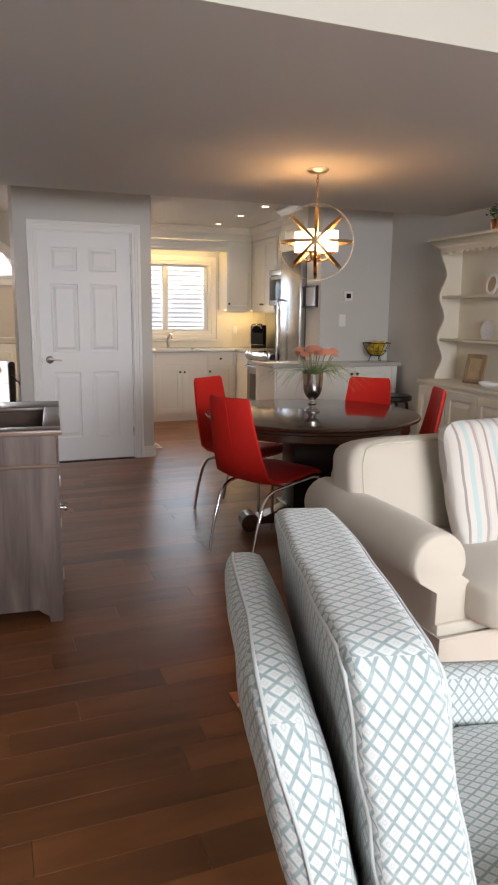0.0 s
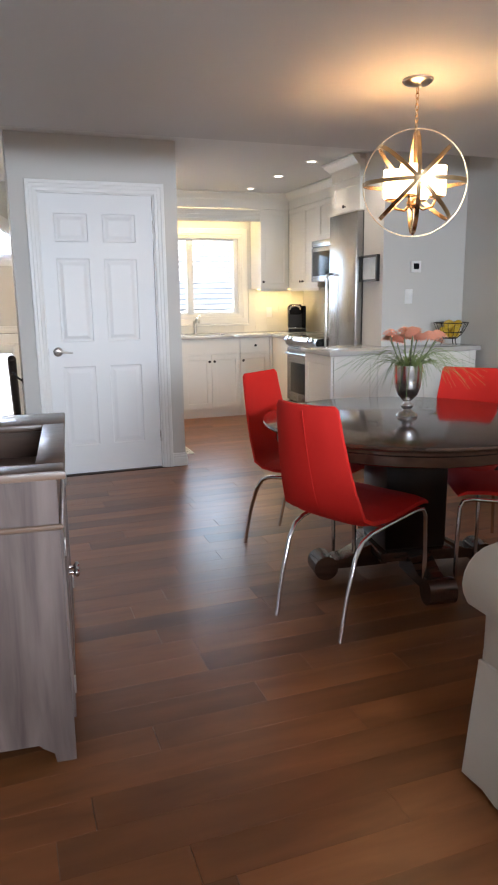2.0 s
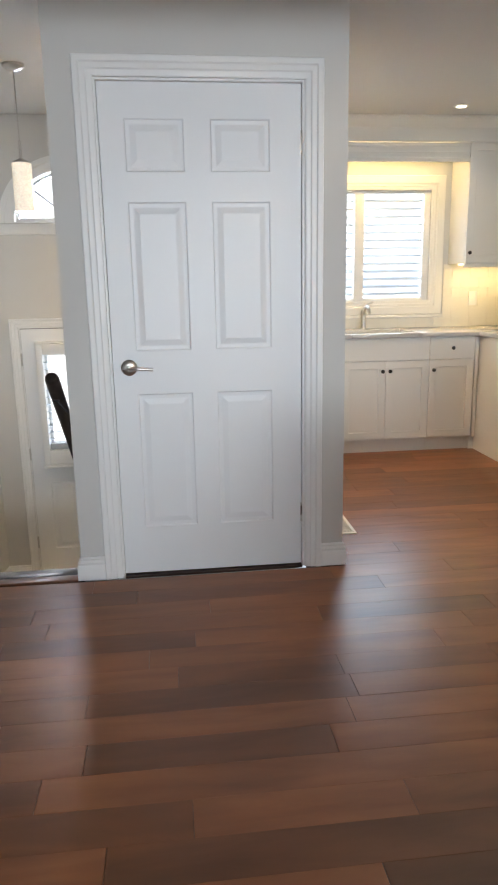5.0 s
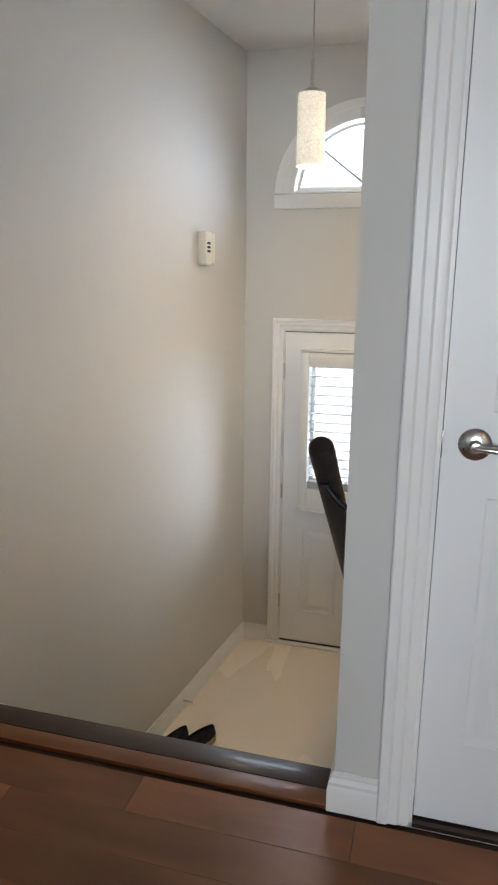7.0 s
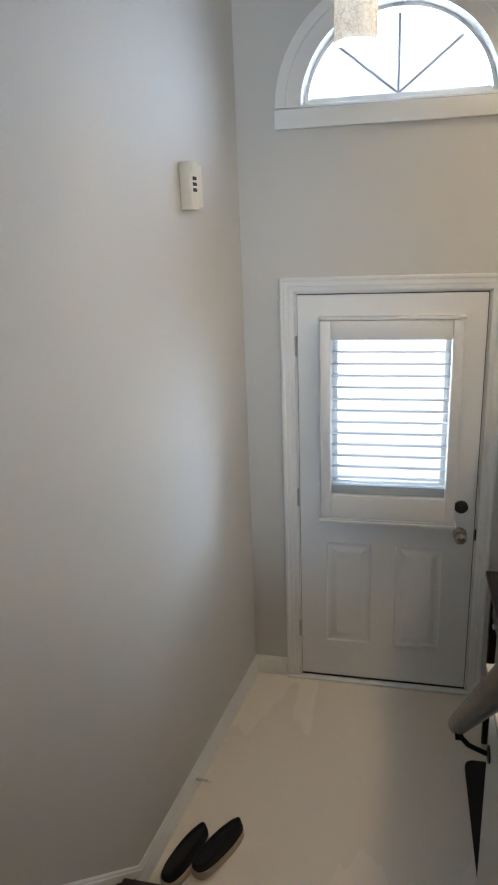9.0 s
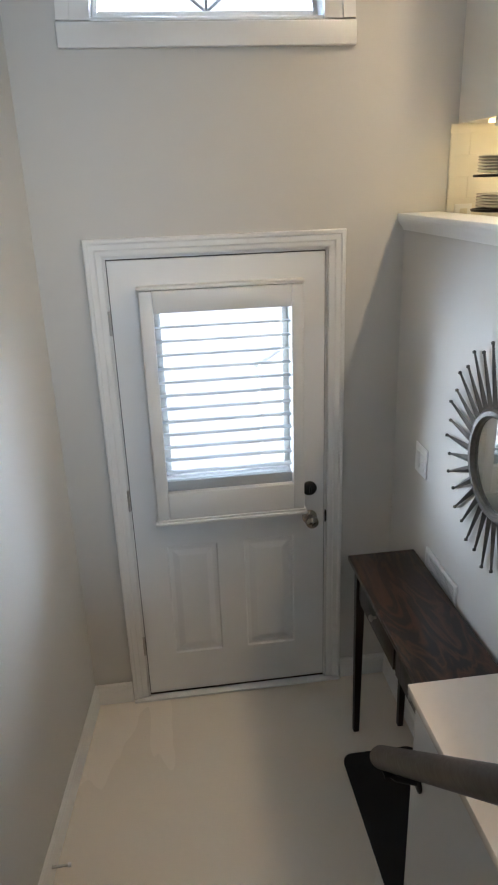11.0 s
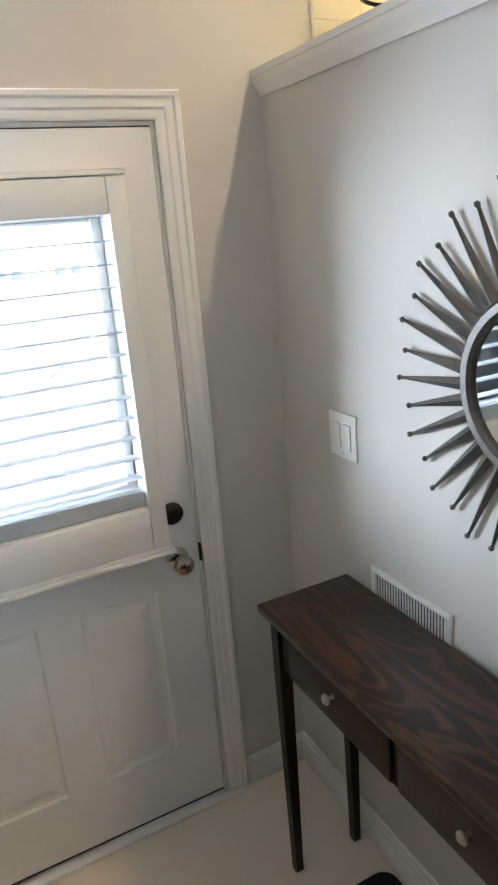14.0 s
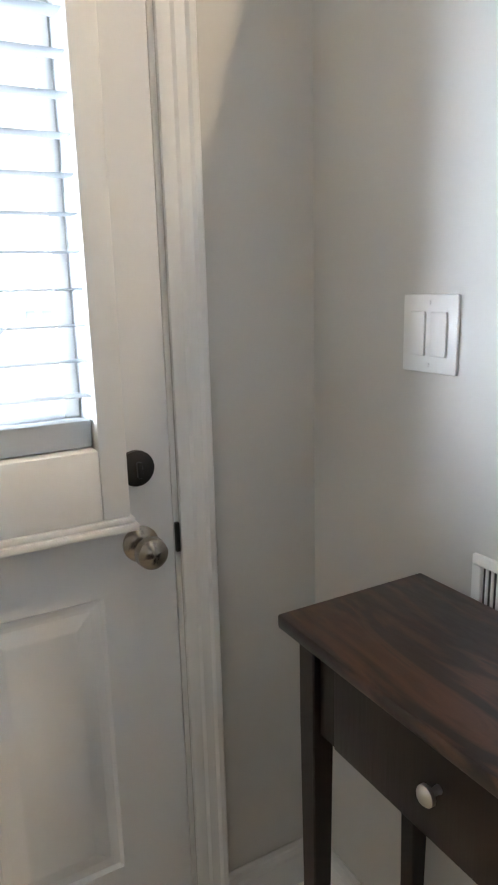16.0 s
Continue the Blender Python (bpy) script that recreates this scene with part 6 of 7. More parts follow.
moulding(bm, [(2.93, HY0 + 0.0, 1.90), (2.735, HY0 + 0.0, 1.90), (2.735, HY1 - 0.02, 1.90), (2.95, HY1 - 0.02, 1.90)], [(0, 0), (0.015, 0), (0.02, 0.015), (0.05, 0.03), (0.07, 0.05), (0.085, 0.055), (0.085, 0.075), (0, 0.075)], 1)
box(bm, 2.736, 2.951, HY0 + 0.001, HY1 - 0.021, 1.901, 1.974)
part("cornice", bm, HUTCHM, hu, smooth=30)

pp = thing("potted_plant", (2.79, -2.0, 1.976), "small green plant in a copper pot on the hutch", "plant")
bm = B()
lathe(bm, [(0.0, 0.0), (0.042, 0.0), (0.052, 0.085), (0.055, 0.09), (0.05, 0.09), (0.044, 0.07), (0, 0.07)], (2.79, -2.0, 1.976), 24)
part("pot", bm, COPPER, pp, "shiny copper pot")
bm = B()
for k in range(150):
    a, b, r = rnd.uniform(0, 6.28), rnd.uniform(-0.2, 1.3), rnd.uniform(0.03, 0.085)
    c = Vector((2.79 + r * math.cos(a) * math.cos(b), -2.0 + r * math.sin(a) * math.cos(b), 2.10 + r * math.sin(b)))
    m = Matrix.Translation(c) @ pose(0, 0, 0, rnd.uniform(-60, 60), rnd.uniform(-60, 60), rnd.uniform(0, 360))
    bm.faces.new([bm.verts.new(m @ Vector(p)) for p in ((-0.012, 0, 0), (0, -0.008, 0.003), (0.014, 0, 0), (0, 0.008, 0.003))])
for k in range(12):
    a = k * 0.52
    tube(bm, [(2.79, -2.0, 2.04), (2.79 + 0.05 * math.cos(a), -2.0 + 0.05 * math.sin(a), 2.11)], 0.0018, 5)
fo = part("foliage", bm, BUSH, pp, smooth=0)
fo["kind"] = "stuff"
of = thing("oval_photo_frame", (2.86, -1.93, 1.515), "small oval white photo frame on the hutch shelf", "photo frame")
OM = Matrix.Translation((2.87, -1.90, 1.598)) @ pose(0, 0, 0, 0, -80, 0)
bm = B()
lathe(bm, [(0.046, 0), (0.046, 0.008), (0.055, 0.012), (0.064, 0.008), (0.064, 0.0), (0.046, 0.0)], n=32, m=OM @ Matrix.Diagonal((1.3, 1, 1, 1)))
part("frame", bm, PLASTW, of)
bm = B()
lathe(bm, [(0, 0.003), (0.047, 0.003), (0.047, 0.001), (0, 0.001)], n=28, m=OM @ Matrix.Diagonal((1.3, 1, 1, 1)))
part("photo", bm, ART, of, "faded brown picture")
jr = thing("china_plate", (2.87, -1.9, 1.165), "blue and red patterned china plate on the hutch shelf", "plate")
bm = B()
lathe(bm, [(0, 0.004), (0.05, 0.004), (0.078, 0.014), (0.08, 0.012), (0.052, 0.0), (0, 0.0)], n=36, m=Matrix.Translation((2.885, -1.88, 1.246)) @ pose(0, 0, 0, 0, -80, 0))
part("dish", bm, CHINA, jr)
pf = thing("wooden_photo_frame", (2.82, -1.83, 0.822), "tan wooden photo frame leaning on the hutch counter", "photo frame")
PM = Matrix.Translation((2.80, -1.83, 0.8225)) @ pose(0, 0, 0, 0, 12, 12)
bm = B()
for y0, y1, z0, z1 in ((-0.095, -0.06, 0, 0.235), (0.06, 0.095, 0, 0.235), (-0.06, 0.06, 0, 0.035), (-0.06, 0.06, 0.20, 0.235)):
    box(bm, -0.009, 0.009, y0, y1, z0, z1, 0.002)
bmesh.ops.transform(bm, matrix=PM, verts=bm.verts)
part("frame", bm, FRAMEW, pf)
bm = B()
box(bm, -0.002, 0.006, -0.06, 0.06, 0.035, 0.20)
bmesh.ops.transform(bm, matrix=PM, verts=bm.verts)
part("photo", bm, ART, pf, "sepia picture")
bm = B()
lathe(bm, [(0, 0), (0.05, 0), (0.075, 0.02), (0.08, 0.035), (0.075, 0.035), (0.05, 0.012), (0, 0.01)], (2.74, -2.1, 0.8225), 28)
single("white_dish", bm, PLASTW, "small white dish on the hutch counter", "dish")
sl = thing("black_stool", (2.62, -0.98, 0), "low black stool beside the hutch", "stool")
bm = B()
lathe(bm, [(0.0, 0.585), (0.15, 0.585), (0.165, 0.60), (0.165, 0.625), (0.15, 0.64), (0.0, 0.642)], (2.62, -0.98, 0), 32)
part("seat", bm, BLACKP, sl)
for k in range(4):
    a = math.pi / 4 + k * math.pi / 2
    bm = B()
    cyl(bm, (2.62 + 0.17 * math.cos(a), -0.98 + 0.17 * math.sin(a), 0), (2.62 + 0.12 * math.cos(a), -0.98 + 0.12 * math.sin(a), 0.586), 0.014, 12)
    part("leg", bm, BLACKP, sl)

# ---- living room ----
bm = B()
box(bm, -0.085, 1.75, -6.2, -4.18, 0.0005, 0.009, 0.003)
single("area_rug", bm, RUGM, "orange area rug with cream branching lines", "rug")

so = thing("sofa", (1.45, -4.3, 0), "beige slipcovered sofa with rolled arms", "sofa")


def skirt(bm, x0, x1, y0, y1, z0, z1, flare):
    top = [(x0, y0), (x1, y0), (x1, y1), (x0, y1)]
    n = 14
    lo, hi = [], []
    for i in range(4):
        (ax, ay), (bx, by) = top[i], top[(i + 1) % 4]
        for k in range(n):
            t = k / n
            x, y = ax + (bx - ax) * t, ay + (by - ay) * t
            w = 0.006 * math.sin(k * 2.1 + i)
            cx, cy = (x0 + x1) / 2, (y0 + y1) / 2
            hi.append(bm.verts.new((x, y, z1)))
            lo.append(bm.verts.new((x + (flare + w) * (1 if x > cx else -1) * (abs(x - cx) > 0.98 * (x1 - x0) / 2), y + (flare + w) * (1 if y > cy else -1) * (abs(y - cy) > 0.98 * (y1 - y0) / 2), z0)))
    m = len(lo)
    for i in range(m):
        bm.faces.new((lo[i], lo[(i + 1) % m], hi[(i + 1) % m], hi[i]))
    bm.faces.new(hi)
    bm.faces.new(lo)


bm = B()
skirt(bm, 0.435, 2.46, -4.68, -3.83, 0.012, 0.36, 0.018)
part("skirt", bm, BEIGE, so, "loose slipcover skirt", smooth=60)
bm = B()
box(bm, 0.438, 2.457, -4.66, -3.835, 0.355, 0.40, 0.01)
part("base", bm, BEIGE, so)
bm = B()
tube(bm, [(0.434, -3.84, 0.362), (0.434, -4.68, 0.362), (2.46, -4.682, 0.362)], 0.006, 8)
part("piping", bm, BEIGE, so)
for x, s in ((0.437, 1), (2.458, -1)):
    bm = B()
    outl = [(x, 0.36), (x, 0.50)]
    cx, cz, r = x - s * 0.0 + s * 0.012, 0.60, 0.098
    for k in range(15):
        a = radians(215 - k * 17.5)
        outl.append((cx + s * r * math.cos(a), cz + r * math.sin(a)))
    outl += [(x + s * 0.17, 0.50), (x + s * 0.17, 0.36)]
    rings = []
    for i, (y, kk) in enumerate(((-3.84, 0.93), (-3.86, 1.0), (-4.1, 1.0), (-4.35, 1.01), (-4.60, 1.0), (-4.635, 0.985), (-4.645, 0.93))):
        mx, mz = x + s * 0.06, 0.52
        rings.append([bm.verts.new((mx + (px - mx) * kk, y, mz + (pz - mz) * kk)) for px, pz in outl])
    for a, b in zip(rings, rings[1:]):
        for i in range(len(outl)):
            bm.faces.new((a[i], a[(i + 1) % len(outl)], b[(i + 1) % len(outl)], b[i]))
    bm.faces.new(rings[0])
    bm.faces.new(rings[-1])
    part("rolled_arm", bm, BEIGE, so, smooth=60)
bm = B()
box(bm, 0.46, 2.43, -3.98, -3.84, 0.40, 0.76, 0.05)
part("backrest", bm, BEIGE, so, smooth=60)
for x0, x1 in ((0.42, 1.42), (1.44, 2.44)):
    bm = B()
    cushion(bm, x1 - x0, 0.42, 0.26, Matrix.Translation(((x0 + x1) / 2, -4.045, 0.675)) @ pose(0, 0, 0, 80), 0.25)
    bc = part("back_cushion", bm, BEIGE, so, smooth=60)
    for side in (-1, 1):
        bm = B()
        cushion_welt(bm, x1 - x0, 0.42, 0.26, Matrix.Translation(((x0 + x1) / 2, -4.045, 0.675)) @ pose(0, 0, 0, 80), 0.25, side, 0.004)
        part("welt", bm, BEIGE, bc)
for x0, x1 in ((0.55, 1.44), (1.46, 2.35)):
    bm = B()
    cushion(bm, x1 - x0, 0.70, 0.17, Matrix.Translation(((x0 + x1) / 2, -4.46, 0.465)), 0.12)
    part("seat_cushion", bm, BEIGE, so, smooth=60)
pl = thing("striped_pillow", (0.98, -4.26, 0.5), "striped white, grey and aqua throw pillow on the sofa", "pillow")
bm = B()
cushion(bm, 0.50, 0.49, 0.15, Matrix.Translation((0.970, -4.275, 0.735)) @ pose(0, 0, 0, 72, 0, 6), 0.75, 12, 3.0)
part("cover", bm, STRIPE, pl, smooth=60)

ac = thing("blue_armchair", (-0.05, -5.4, 0), "armchair in pale blue lattice fabric with loose back cushion", "armchair")
AM = Matrix.Translation((-0.322, -5.32, 0.0)) @ pose(0, 0, 0, 0, 0, -15.5)


def acp(name, bm, label="", mat=None, parent=None, lean=0.0):
    bm.normal_update()
    weave = bm.loops.layers.uv.new("weave")
    for f in bm.faces:
        nx, ny, nz = (abs(c) for c in f.normal)
        for lp in f.loops:
            x, y, z = lp.vert.co
            lp[weave].uv = (y, z) if nx >= max(ny, nz) else (x, z) if ny >= nz else (y, x)
    for v in bm.verts:
        v.co.x += lean * (0.9 - v.co.z)
    bmesh.ops.transform(bm, matrix=AM, verts=bm.verts)
    return part(name, bm, mat or BLUE, parent or ac, label, smooth=60)


# local: x from the back (left) to the seat front, y along the chair's width
bm = B()
cushion(bm, 0.715, 0.72, 0.120, Matrix.Translation((-0.118, 0.008, 0.527)) @ pose(0, 0, 0, 90, 0, 90), 0.22, 14, 5, 4.5)
acp("back_frame", bm, "upholstered outer back with piping", lean=0.24)
bm = B()
cushion_welt(bm, 0.715, 0.72, 0.120, Matrix.Translation((-0.118, 0.008, 0.527)) @ pose(0, 0, 0, 90, 0, 90), 0.22, -0.45, 0.0036, 5, 4.5)
acp("back_piping", bm, mat=PIPING, lean=0.24)
bm = B()
BCM = Matrix.Translation((0.033, 0.0, 0.690)) @ pose(0, 0, 0, 90, 0, 90)
cushion(bm, 0.69, 0.53, 0.150, BCM, 0.16, 14, 5, 13)
acp("back_cushion", bm, "boxed back cushion with welted edges", lean=0.21)
for side in (-1, 1):
    bm = B()
    cushion_welt(bm, 0.69, 0.53, 0.150, BCM, 0.16, side, 0.0037, 5, 13)
    acp("welt", bm, mat=PIPING, lean=0.21)
bm = B()
box(bm, 0.02, 0.66, -0.33, 0.33, 0.14, 0.32, 0.03)
acp("base", bm)
bm = B()
cushion(bm, 0.60, 0.52, 0.15, Matrix.Translation((0.35, 0.0, 0.39)), 0.15)
acp("seat_cushion", bm)
for s in (-1, 1):
    bm = B()
    box(bm, 0.03, 0.62, s * 0.315 - 0.05, s * 0.315 + 0.05, 0.16, 0.56, 0.04)
    acp("arm", bm)
for x in (0.06, 0.58):
    for y in (-0.3, 0.3):
        bm = B()
        cyl(bm, (x, y, 0.0095), (x, y, 0.145), 0.018, 12, 0.025)
        acp("leg", bm, "dark wooden leg", ESPRESSO)

# dry-sink console
co = thing("sideboard", (-0.86, -2.9, 0), "grey-stained wooden sideboard with a recessed tray top", "sideboard")
CMX = Matrix.Translation((-0.583, -3.36, 0)) @ pose(0, 0, 0, 0, 0, -5)


def cop(name, bm, mat, parent=None, label=""):
    bmesh.ops.transform(bm, matrix=CMX, verts=bm.verts)
    return part(name, bm, mat, parent or co, label, smooth=30)


# local: x from -0.58 (back) to 0 (doors), y from 0 (end panel) to 0.93
bm = B()
prism(bm, [(0.0, 0.0), (-0.055, 0.0), (-0.06, 0.03), (-0.09, 0.05), (-0.10, 0.062), (-0.50, 0.062), (-0.52, 0.0), (-0.58, 0.0), (-0.58, 0.845), (0.0, 0.845)], 0.0, 0.022, "y")
cop("end_panel", bm, GREYW)
bm = B()
prism(bm, [(0.0, 0.0), (-0.055, 0.0), (-0.06, 0.03), (-0.09, 0.05), (-0.10, 0.062), (-0.50, 0.062), (-0.52, 0.0), (-0.58, 0.0), (-0.58, 0.845), (0.0, 0.845)], 0.908, 0.93, "y")
cop("end_panel", bm, GREYW)
bm = B()
box(bm, -0.578, -0.004, 0.023, 0.907, 0.07, 0.09)
box(bm, -0.578, -0.56, 0.023, 0.907, 0.09, 0.84)
box(bm, -0.55, -0.02, 0.023, 0.907, 0.74, 0.755)
cop("carcass", bm, BROWNIN)
bm = B()
box(bm, -0.021, -0.001, 0.023, 0.907, 0.712, 0.844)
box(bm, -0.021, -0.001, 0.023, 0.06, 0.07, 0.712)
box(bm, -0.021, -0.001, 0.87, 0.907, 0.07, 0.712)
cop("face_frame", bm, GREYW)
bm = B()
tube(bm, [(-0.58, -0.004, 0.712), (0.004, -0.004, 0.712), (0.004, 0.93, 0.712)], 0.0085, 10)
cop("bead", bm, GREYTOP)
bm = B()
for x0, x1, y0, y1 in ((-0.60, 0.022, -0.022, 0.075), (-0.60, 0.022, 0.70, 0.95), (-0.055, 0.022, 0.075, 0.70), (-0.60, -0.52, 0.075, 0.70)):
    box(bm, x0, x1, y0, y1, 0.846, 0.872, 0.005)
cop("tray_rim", bm, BROWNIN, None, "dark polished rim round the tray")
bm = B()
box(bm, -0.60, 0.026, -0.026, -0.0225, 0.848, 0.868, 0.0015)
cop("rim_edge", bm, GREYTOP)
bm = B()
box(bm, -0.525, -0.52, 0.075, 0.70, 0.756, 0.846)
box(bm, -0.055, -0.05, 0.075, 0.70, 0.756, 0.846)
box(bm, -0.52, -0.055, 0.07, 0.075, 0.756, 0.846)
box(bm, -0.52, -0.055, 0.70, 0.705, 0.756, 0.846)
cop("tray_sides", bm, BROWNIN)
for a, b, ky in ((0.062, 0.463, 0.44), (0.467, 0.868, 0.49)):
    bm = B()
    panel_slab(bm, a, b, 0.095, 0.70, 0.006, -0.014, [(a + 0.06, b - 0.06, 0.16, 0.64)], True, "x", 0.008)
    dd = cop("door", bm, GREYW)
    bm = B()
    knob(bm, (0.006, ky, 0.40), (1, 0, 0), 0.017)
    cop("knob", bm, SILVER, dd, "clear glass knob")
    for z in (0.17, 0.60):
        bm = B()
        box(bm, 0.006, 0.012, (a + 0.004) if ky < 0.465 else (b - 0.024), (a + 0.024) if ky < 0.465 else (b - 0.004), z, z + 0.05, 0.002)
        cop("hinge", bm, NICKEL, dd, "nickel hinge")
LX, LY, LZ = -0.840, -2.60, 0.872
tl = thing("candlestick_lamp", (LX, LY, LZ), "brass candlestick lamp with a scalloped cream shade", "table lamp")
bm = B()
lathe(bm, [(0.0, 0.0), (0.055, 0.0), (0.055, 0.008), (0.03, 0.016), (0.012, 0.022), (0.011, 0.06), (0.022, 0.066), (0.022, 0.074), (0.015, 0.078), (0, 0.078)], (LX, LY, LZ), 24)
part("base", bm, BRASS, tl)
bm = B()
lathe(bm, [(0.0, 0.078), (0.014, 0.078), (0.0135, 0.20), (0, 0.20)], (LX, LY, LZ), 18)
part("candle_tube", bm, PLASTW, tl, "white candle tube")
bm = B()
ring0, ring1 = [], []
for i in range(48):
    a = 2 * math.pi * i / 48
    k = 1 + 0.03 * abs(math.sin(a * 6))
    ring1.append(bm.verts.new((LX + 0.042 * k * math.cos(a), LY + 0.042 * k * math.sin(a), LZ + 0.305)))
    ring0.append(bm.verts.new((LX + 0.072 * k * math.cos(a), LY + 0.072 * k * math.sin(a), LZ + 0.175 + 0.008 * abs(math.sin(a * 6)))))
for i in range(48):
    bm.faces.new((ring0[i], ring0[(i + 1) % 48], ring1[(i + 1) % 48], ring1[i]))
bmesh.ops.solidify(bm, geom=bm.faces[:], thickness=0.002)
part("shade", bm, SHADEF, tl, "scalloped cream fabric shade")
bm = B()
cyl(bm, (LX, LY, LZ + 0.20), (LX, LY, LZ + 0.34), 0.003, 8)
tube(bm, [(LX + 0.012 * math.cos(i * math.pi / 6), LY, LZ + 0.355 + 0.015 * math.sin(i * math.pi / 6)) for i in range(12)], 0.003, 6, closed=True)
part("finial", bm, BRASS, tl)
bm = B()
lathe(bm, [(0, 0), (0.045, 0), (0.045, 0.008), (0.018, 0.018), (0.014, 0.03), (0.028, 0.045), (0.012, 0.06), (0.010, 0.075), (0, 0.08)], (-0.89, -2.81, 0.7555), 24)
single("brass_ornament", bm, BRASS, "small brass ornament in the sideboard tray", "ornament")

# ---- outside ----
bm = B()
for x in range(-12, 12):
    for y in range(-12, 12):
        x0, y0 = x * 15.0, y * 15.0
        bm.faces.new([bm.verts.new(v) for v in ((x0, y0, -1.35), (x0 + 15, y0, -1.35), (x0 + 15, y0 + 15, -1.35), (x0, y0 + 15, -1.35))])
bmesh.ops.remove_doubles(bm, verts=bm.verts, dist=0.001)
single("ground", bm, OUTG, "pale sunlit driveway and lawn outside", "ground", "structure", 0)
bm = B()
n = 24
low, high = [], []
for i in range(n + 1):
    a = math.pi * (0.1 + 0.8 * i / n)
    low.append(bm.verts.new((170 * math.cos(a), 170 * math.sin(a), -1.3)))
    high.append(bm.verts.new((170 * math.cos(a), 170 * math.sin(a), 190)))
for i in range(n):
    bm.faces.new((low[i], low[i + 1], high[i + 1], high[i]))
single("backdrop", bm, HAZE, "bright hazy sky beyond the street", "sky", "structure", 60)
hs = thing("neighbour_house", (4.0, 45, -1.35), "pale sided house across the street", "house")
bm = B()
box(bm, -14, 22, 45, 53, -1.35, 2.6)
part("wall", bm, SIDING, hs, smooth=0)
bm = B()
prism(bm, [(44.3, 2.55), (53.7, 2.55), (49, 6.0)], -14.7, 22.7, "x")
part("roof", bm, ROOFM, hs, smooth=0)
for z in (-1.85,):
    for x in (-9.3, -5.7, -2.1, 1.5, 5.1, 8.7, 12.3, 15.9):
        for dx in (-0.5, 0.5):
            bm = B()
            a, b = x + dx - 0.42, x + dx + 0.42
            for x0, x1, z0, z1 in ((a, a + 0.1, z, z + 1.1), (b - 0.1, b, z, z + 1.1), (a + 0.1, b - 0.1, z, z + 0.1), (a + 0.1, b - 0.1, z + 1.0, z + 1.1)):
                box(bm, x0, x1, 44.9, 44.999, z0, z1)
            w = part("window", bm, WHITE, hs, smooth=0)
            bm = B()
            box(bm, a + 0.08, b - 0.08, 44.95, 44.995, z + 0.08, z + 1.02)
            part("glazing", bm, DARKGL, w, "dark window glass", 0)
pr = thing("porch_railing", (-0.2, 3.6, -1.35), "white metal porch stair railing outside the front door", "railing")
# rails darkened in colour to show against the overbright outside
bm = B()
tube(bm, [(-0.33, 3.40, 0.50), (-0.35, 3.6, 0.42), (-0.46, 4.6, 0.01)], 0.02, 10)
part("top_rail", bm, BARGREY, pr, "grey top rail")
bm = B()
tube(bm, [(-0.33, 3.40, -0.60), (-0.46, 4.6, -1.12)], 0.015, 10)
part("lower_rail", bm, BARGREY, pr, "grey lower rail")
for k in range(2):
    y = 3.45 + k * 1.05
    bm = B()
    x = -0.33 - (y - 3.4) * 0.108
    cyl(bm, (x, y, -1.35), (x, y, 0.50 - (y - 3.4) * 0.41), 0.012, 8)
    part("baluster", bm, WHITE, pr)

# ---- splashback tiles ----
sb = thing("splashback", (1.4, 2.6, 0.9), "glossy cream subway tile splashback", "splashback", kind="structure")
bm = B()
box(bm, 0.035, 2.797, 2.6, 2.6042, 0.904, 0.975)
box(bm, 0.035, 0.84, 2.6, 2.6042, 0.975, UZ0 + 0.0)
box(bm, 2.09, 2.797, 2.6, 2.6042, 0.975, UZ0)
part("grout_bed", bm, TILEW, sb, smooth=0)
tile_me = {}


def tile(w, h, x, z, y=2.5978):
    k = (round(w, 3), round(h, 3))
    if k not in tile_me:
        bm = B()
        box(bm, -w / 2, w / 2, 0, 0.006, -h / 2, h / 2)
        bmesh.ops.bevel(bm, geom=[e for e in bm.edges if all(v.co.y < 0.001 for v in e.verts)], offset=0.0008, segments=1, affect="EDGES")
        tile_me[k] = mesh_of("tile", bm, TILEW, 30)
    ob = new("tile", tile_me[k])
    ob.parent = sb
    ob.location = Vector((x, y, z)) - ORIGIN[sb]


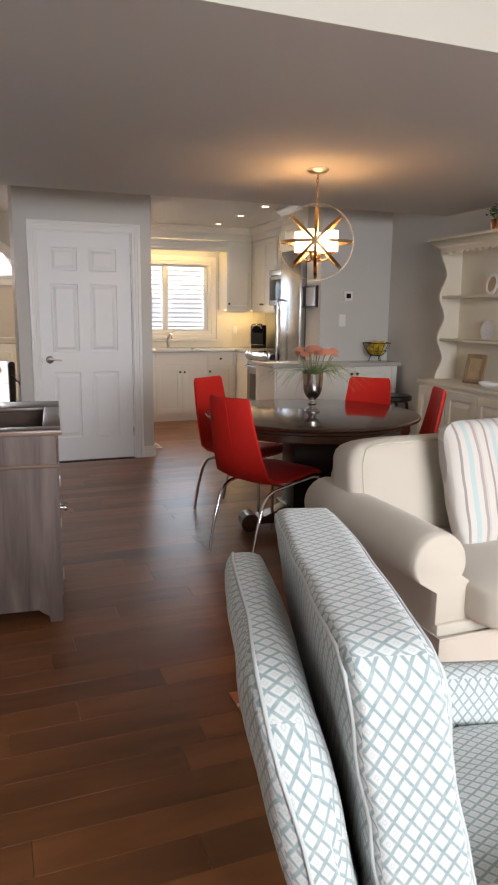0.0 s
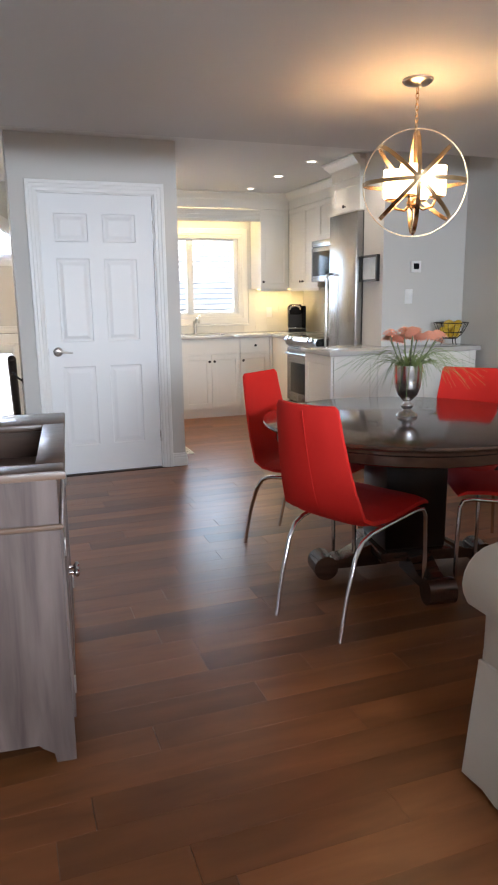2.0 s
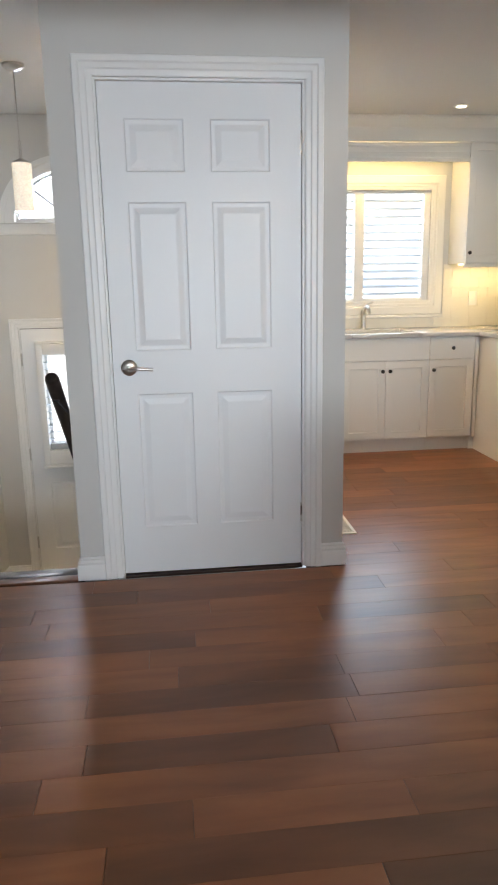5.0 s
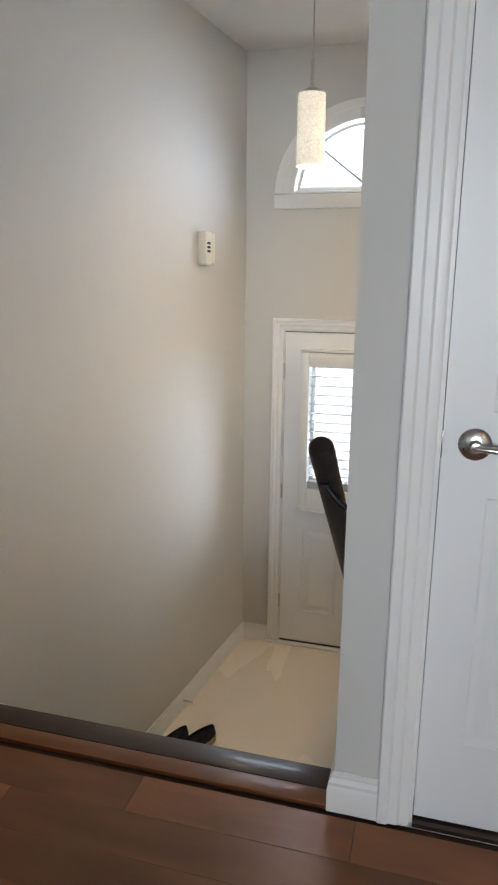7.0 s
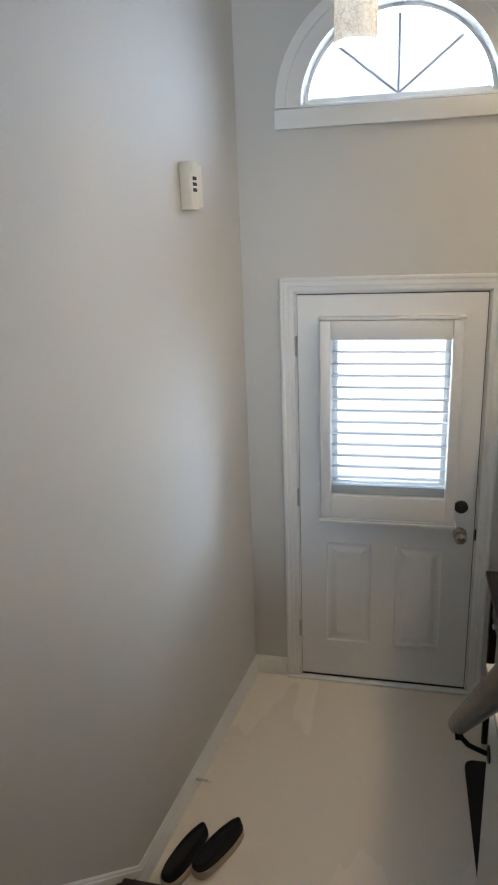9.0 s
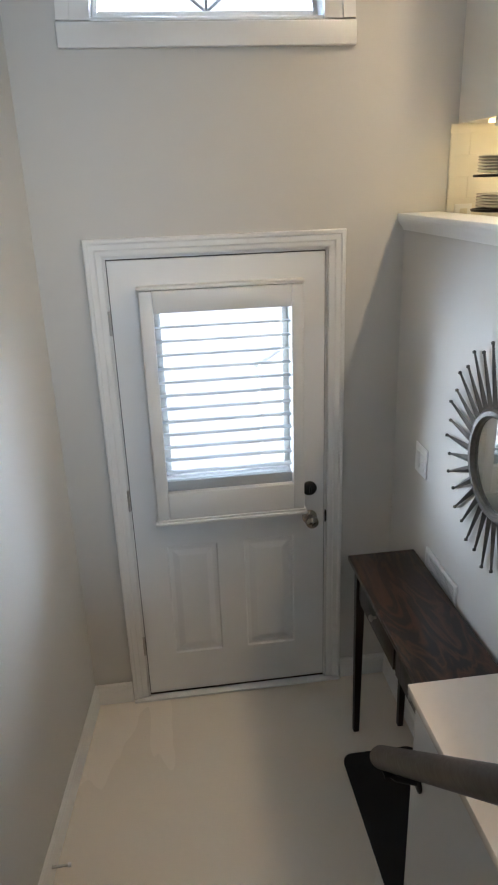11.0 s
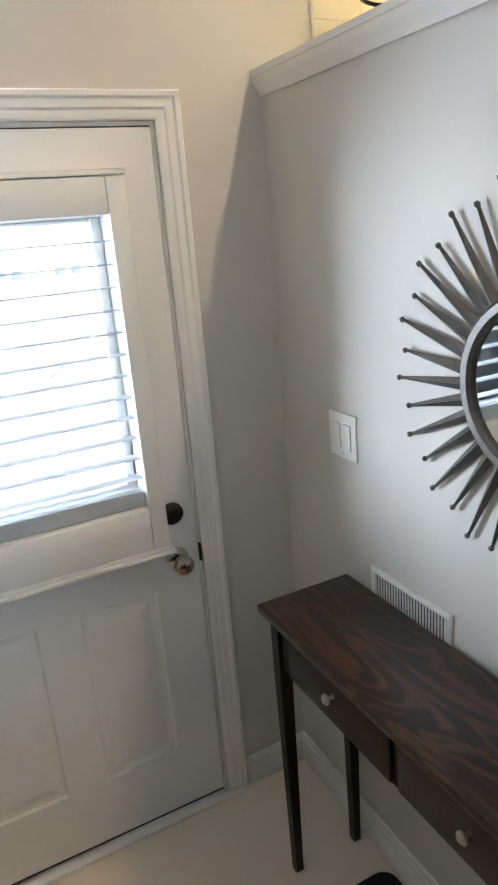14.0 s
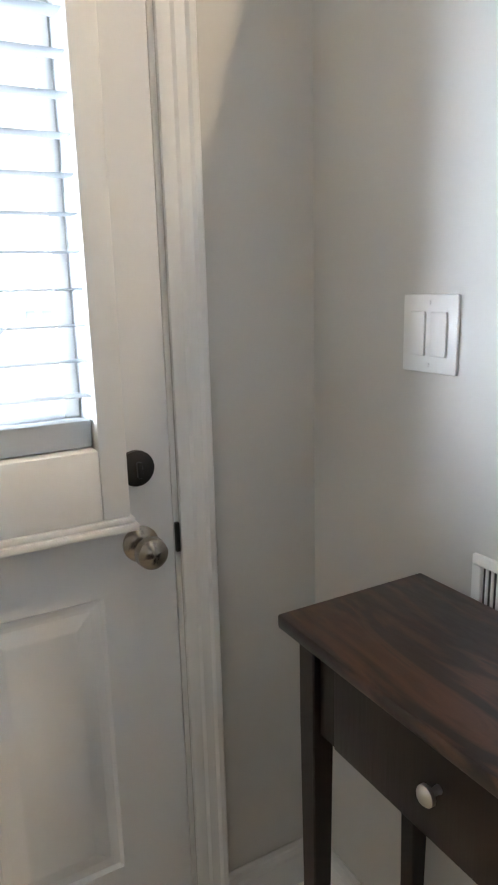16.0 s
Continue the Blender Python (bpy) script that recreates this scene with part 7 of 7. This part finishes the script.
for r in range(6):
    z = 0.942 + r * 0.0775
    for a, b in ((0.037, 2.794),) if r == 0 else ((0.037, 0.84), (2.09, 2.794)):
        x = a - (0.076 if r % 2 else 0.0)
        while x < b:
            l, q = max(x, a), min(x + 0.1517, b)
            if q - l > 0.02:
                tile(q - l, 0.0767, (l + q) / 2, z)
            x += 0.1525

# ---- floor boards ----
rnd = random.Random(11)
LENS = (0.55, 0.70, 0.85, 1.05, 1.25, 1.45)
W = 0.1252
board_me = {}


def board_bm(bm, x0, x1, y0, y1):
    g, s, c, t = 0.0006, 0.00015, 0.0003, -0.0105
    o = [(x0 + g, y0 + s), (x1 - g, y0 + s), (x1 - g, y1 - s), (x0 + g, y1 - s)]
    i = [(x0 + g + c, y0 + s + c), (x1 - g - c, y0 + s + c), (x1 - g - c, y1 - s - c), (x0 + g + c, y1 - s - c)]
    lo, mid, top = [bm.verts.new((*p, t)) for p in o], [bm.verts.new((*p, -0.0007)) for p in o], [bm.verts.new((*p, 0.0)) for p in i]
    bm.faces.new(top)
    for k in range(4):
        bm.faces.new((mid[k], mid[(k + 1) % 4], top[(k + 1) % 4], top[k]))
        bm.faces.new((lo[k], lo[(k + 1) % 4], mid[(k + 1) % 4], mid[k]))


rest = B()
count = 0
ORIGIN[floor] = floor.matrix_basis.translation.copy()
y = 2.6 - W
while y > -7.9:
    inside = y + W <= 0.001
    runs = ((left_x(0) + 0.002, RX - 0.002),) if inside else ((0.612, KX - 0.002),)
    for xa, xb in runs:
        x = xa - rnd.uniform(0, 0.6)
        while x < xb - 0.001:
            ln = rnd.choice(LENS)
            l, q = max(x, xa), min(x + ln, xb)
            whole = l == x and q == x + ln
            cx = (l + q) / 2
            near = -5.6 < y < 0.3 and -1.2 < cx < 1.9
            if whole and near and count < 300:
                if ln not in board_me:
                    bm = B()
                    board_bm(bm, -ln / 2, ln / 2, -W / 2, W / 2)
                    board_me[ln] = mesh_of("floor_board", bm, FLOORW, 0)
                ob = new("floor_board", board_me[ln])
                ob.parent = floor
                ob.location = Vector((cx, y + W / 2, 0)) - ORIGIN[floor]
                count += 1
            elif q - l > 0.01:
                board_bm(rest, l, q, y, min(y + W, 0.0) if inside else y + W)
            x += ln
    y -= W
rb = part("floor_boards", rest, FLOORR, floor, smooth=0)
rb["kind"] = "stuff"
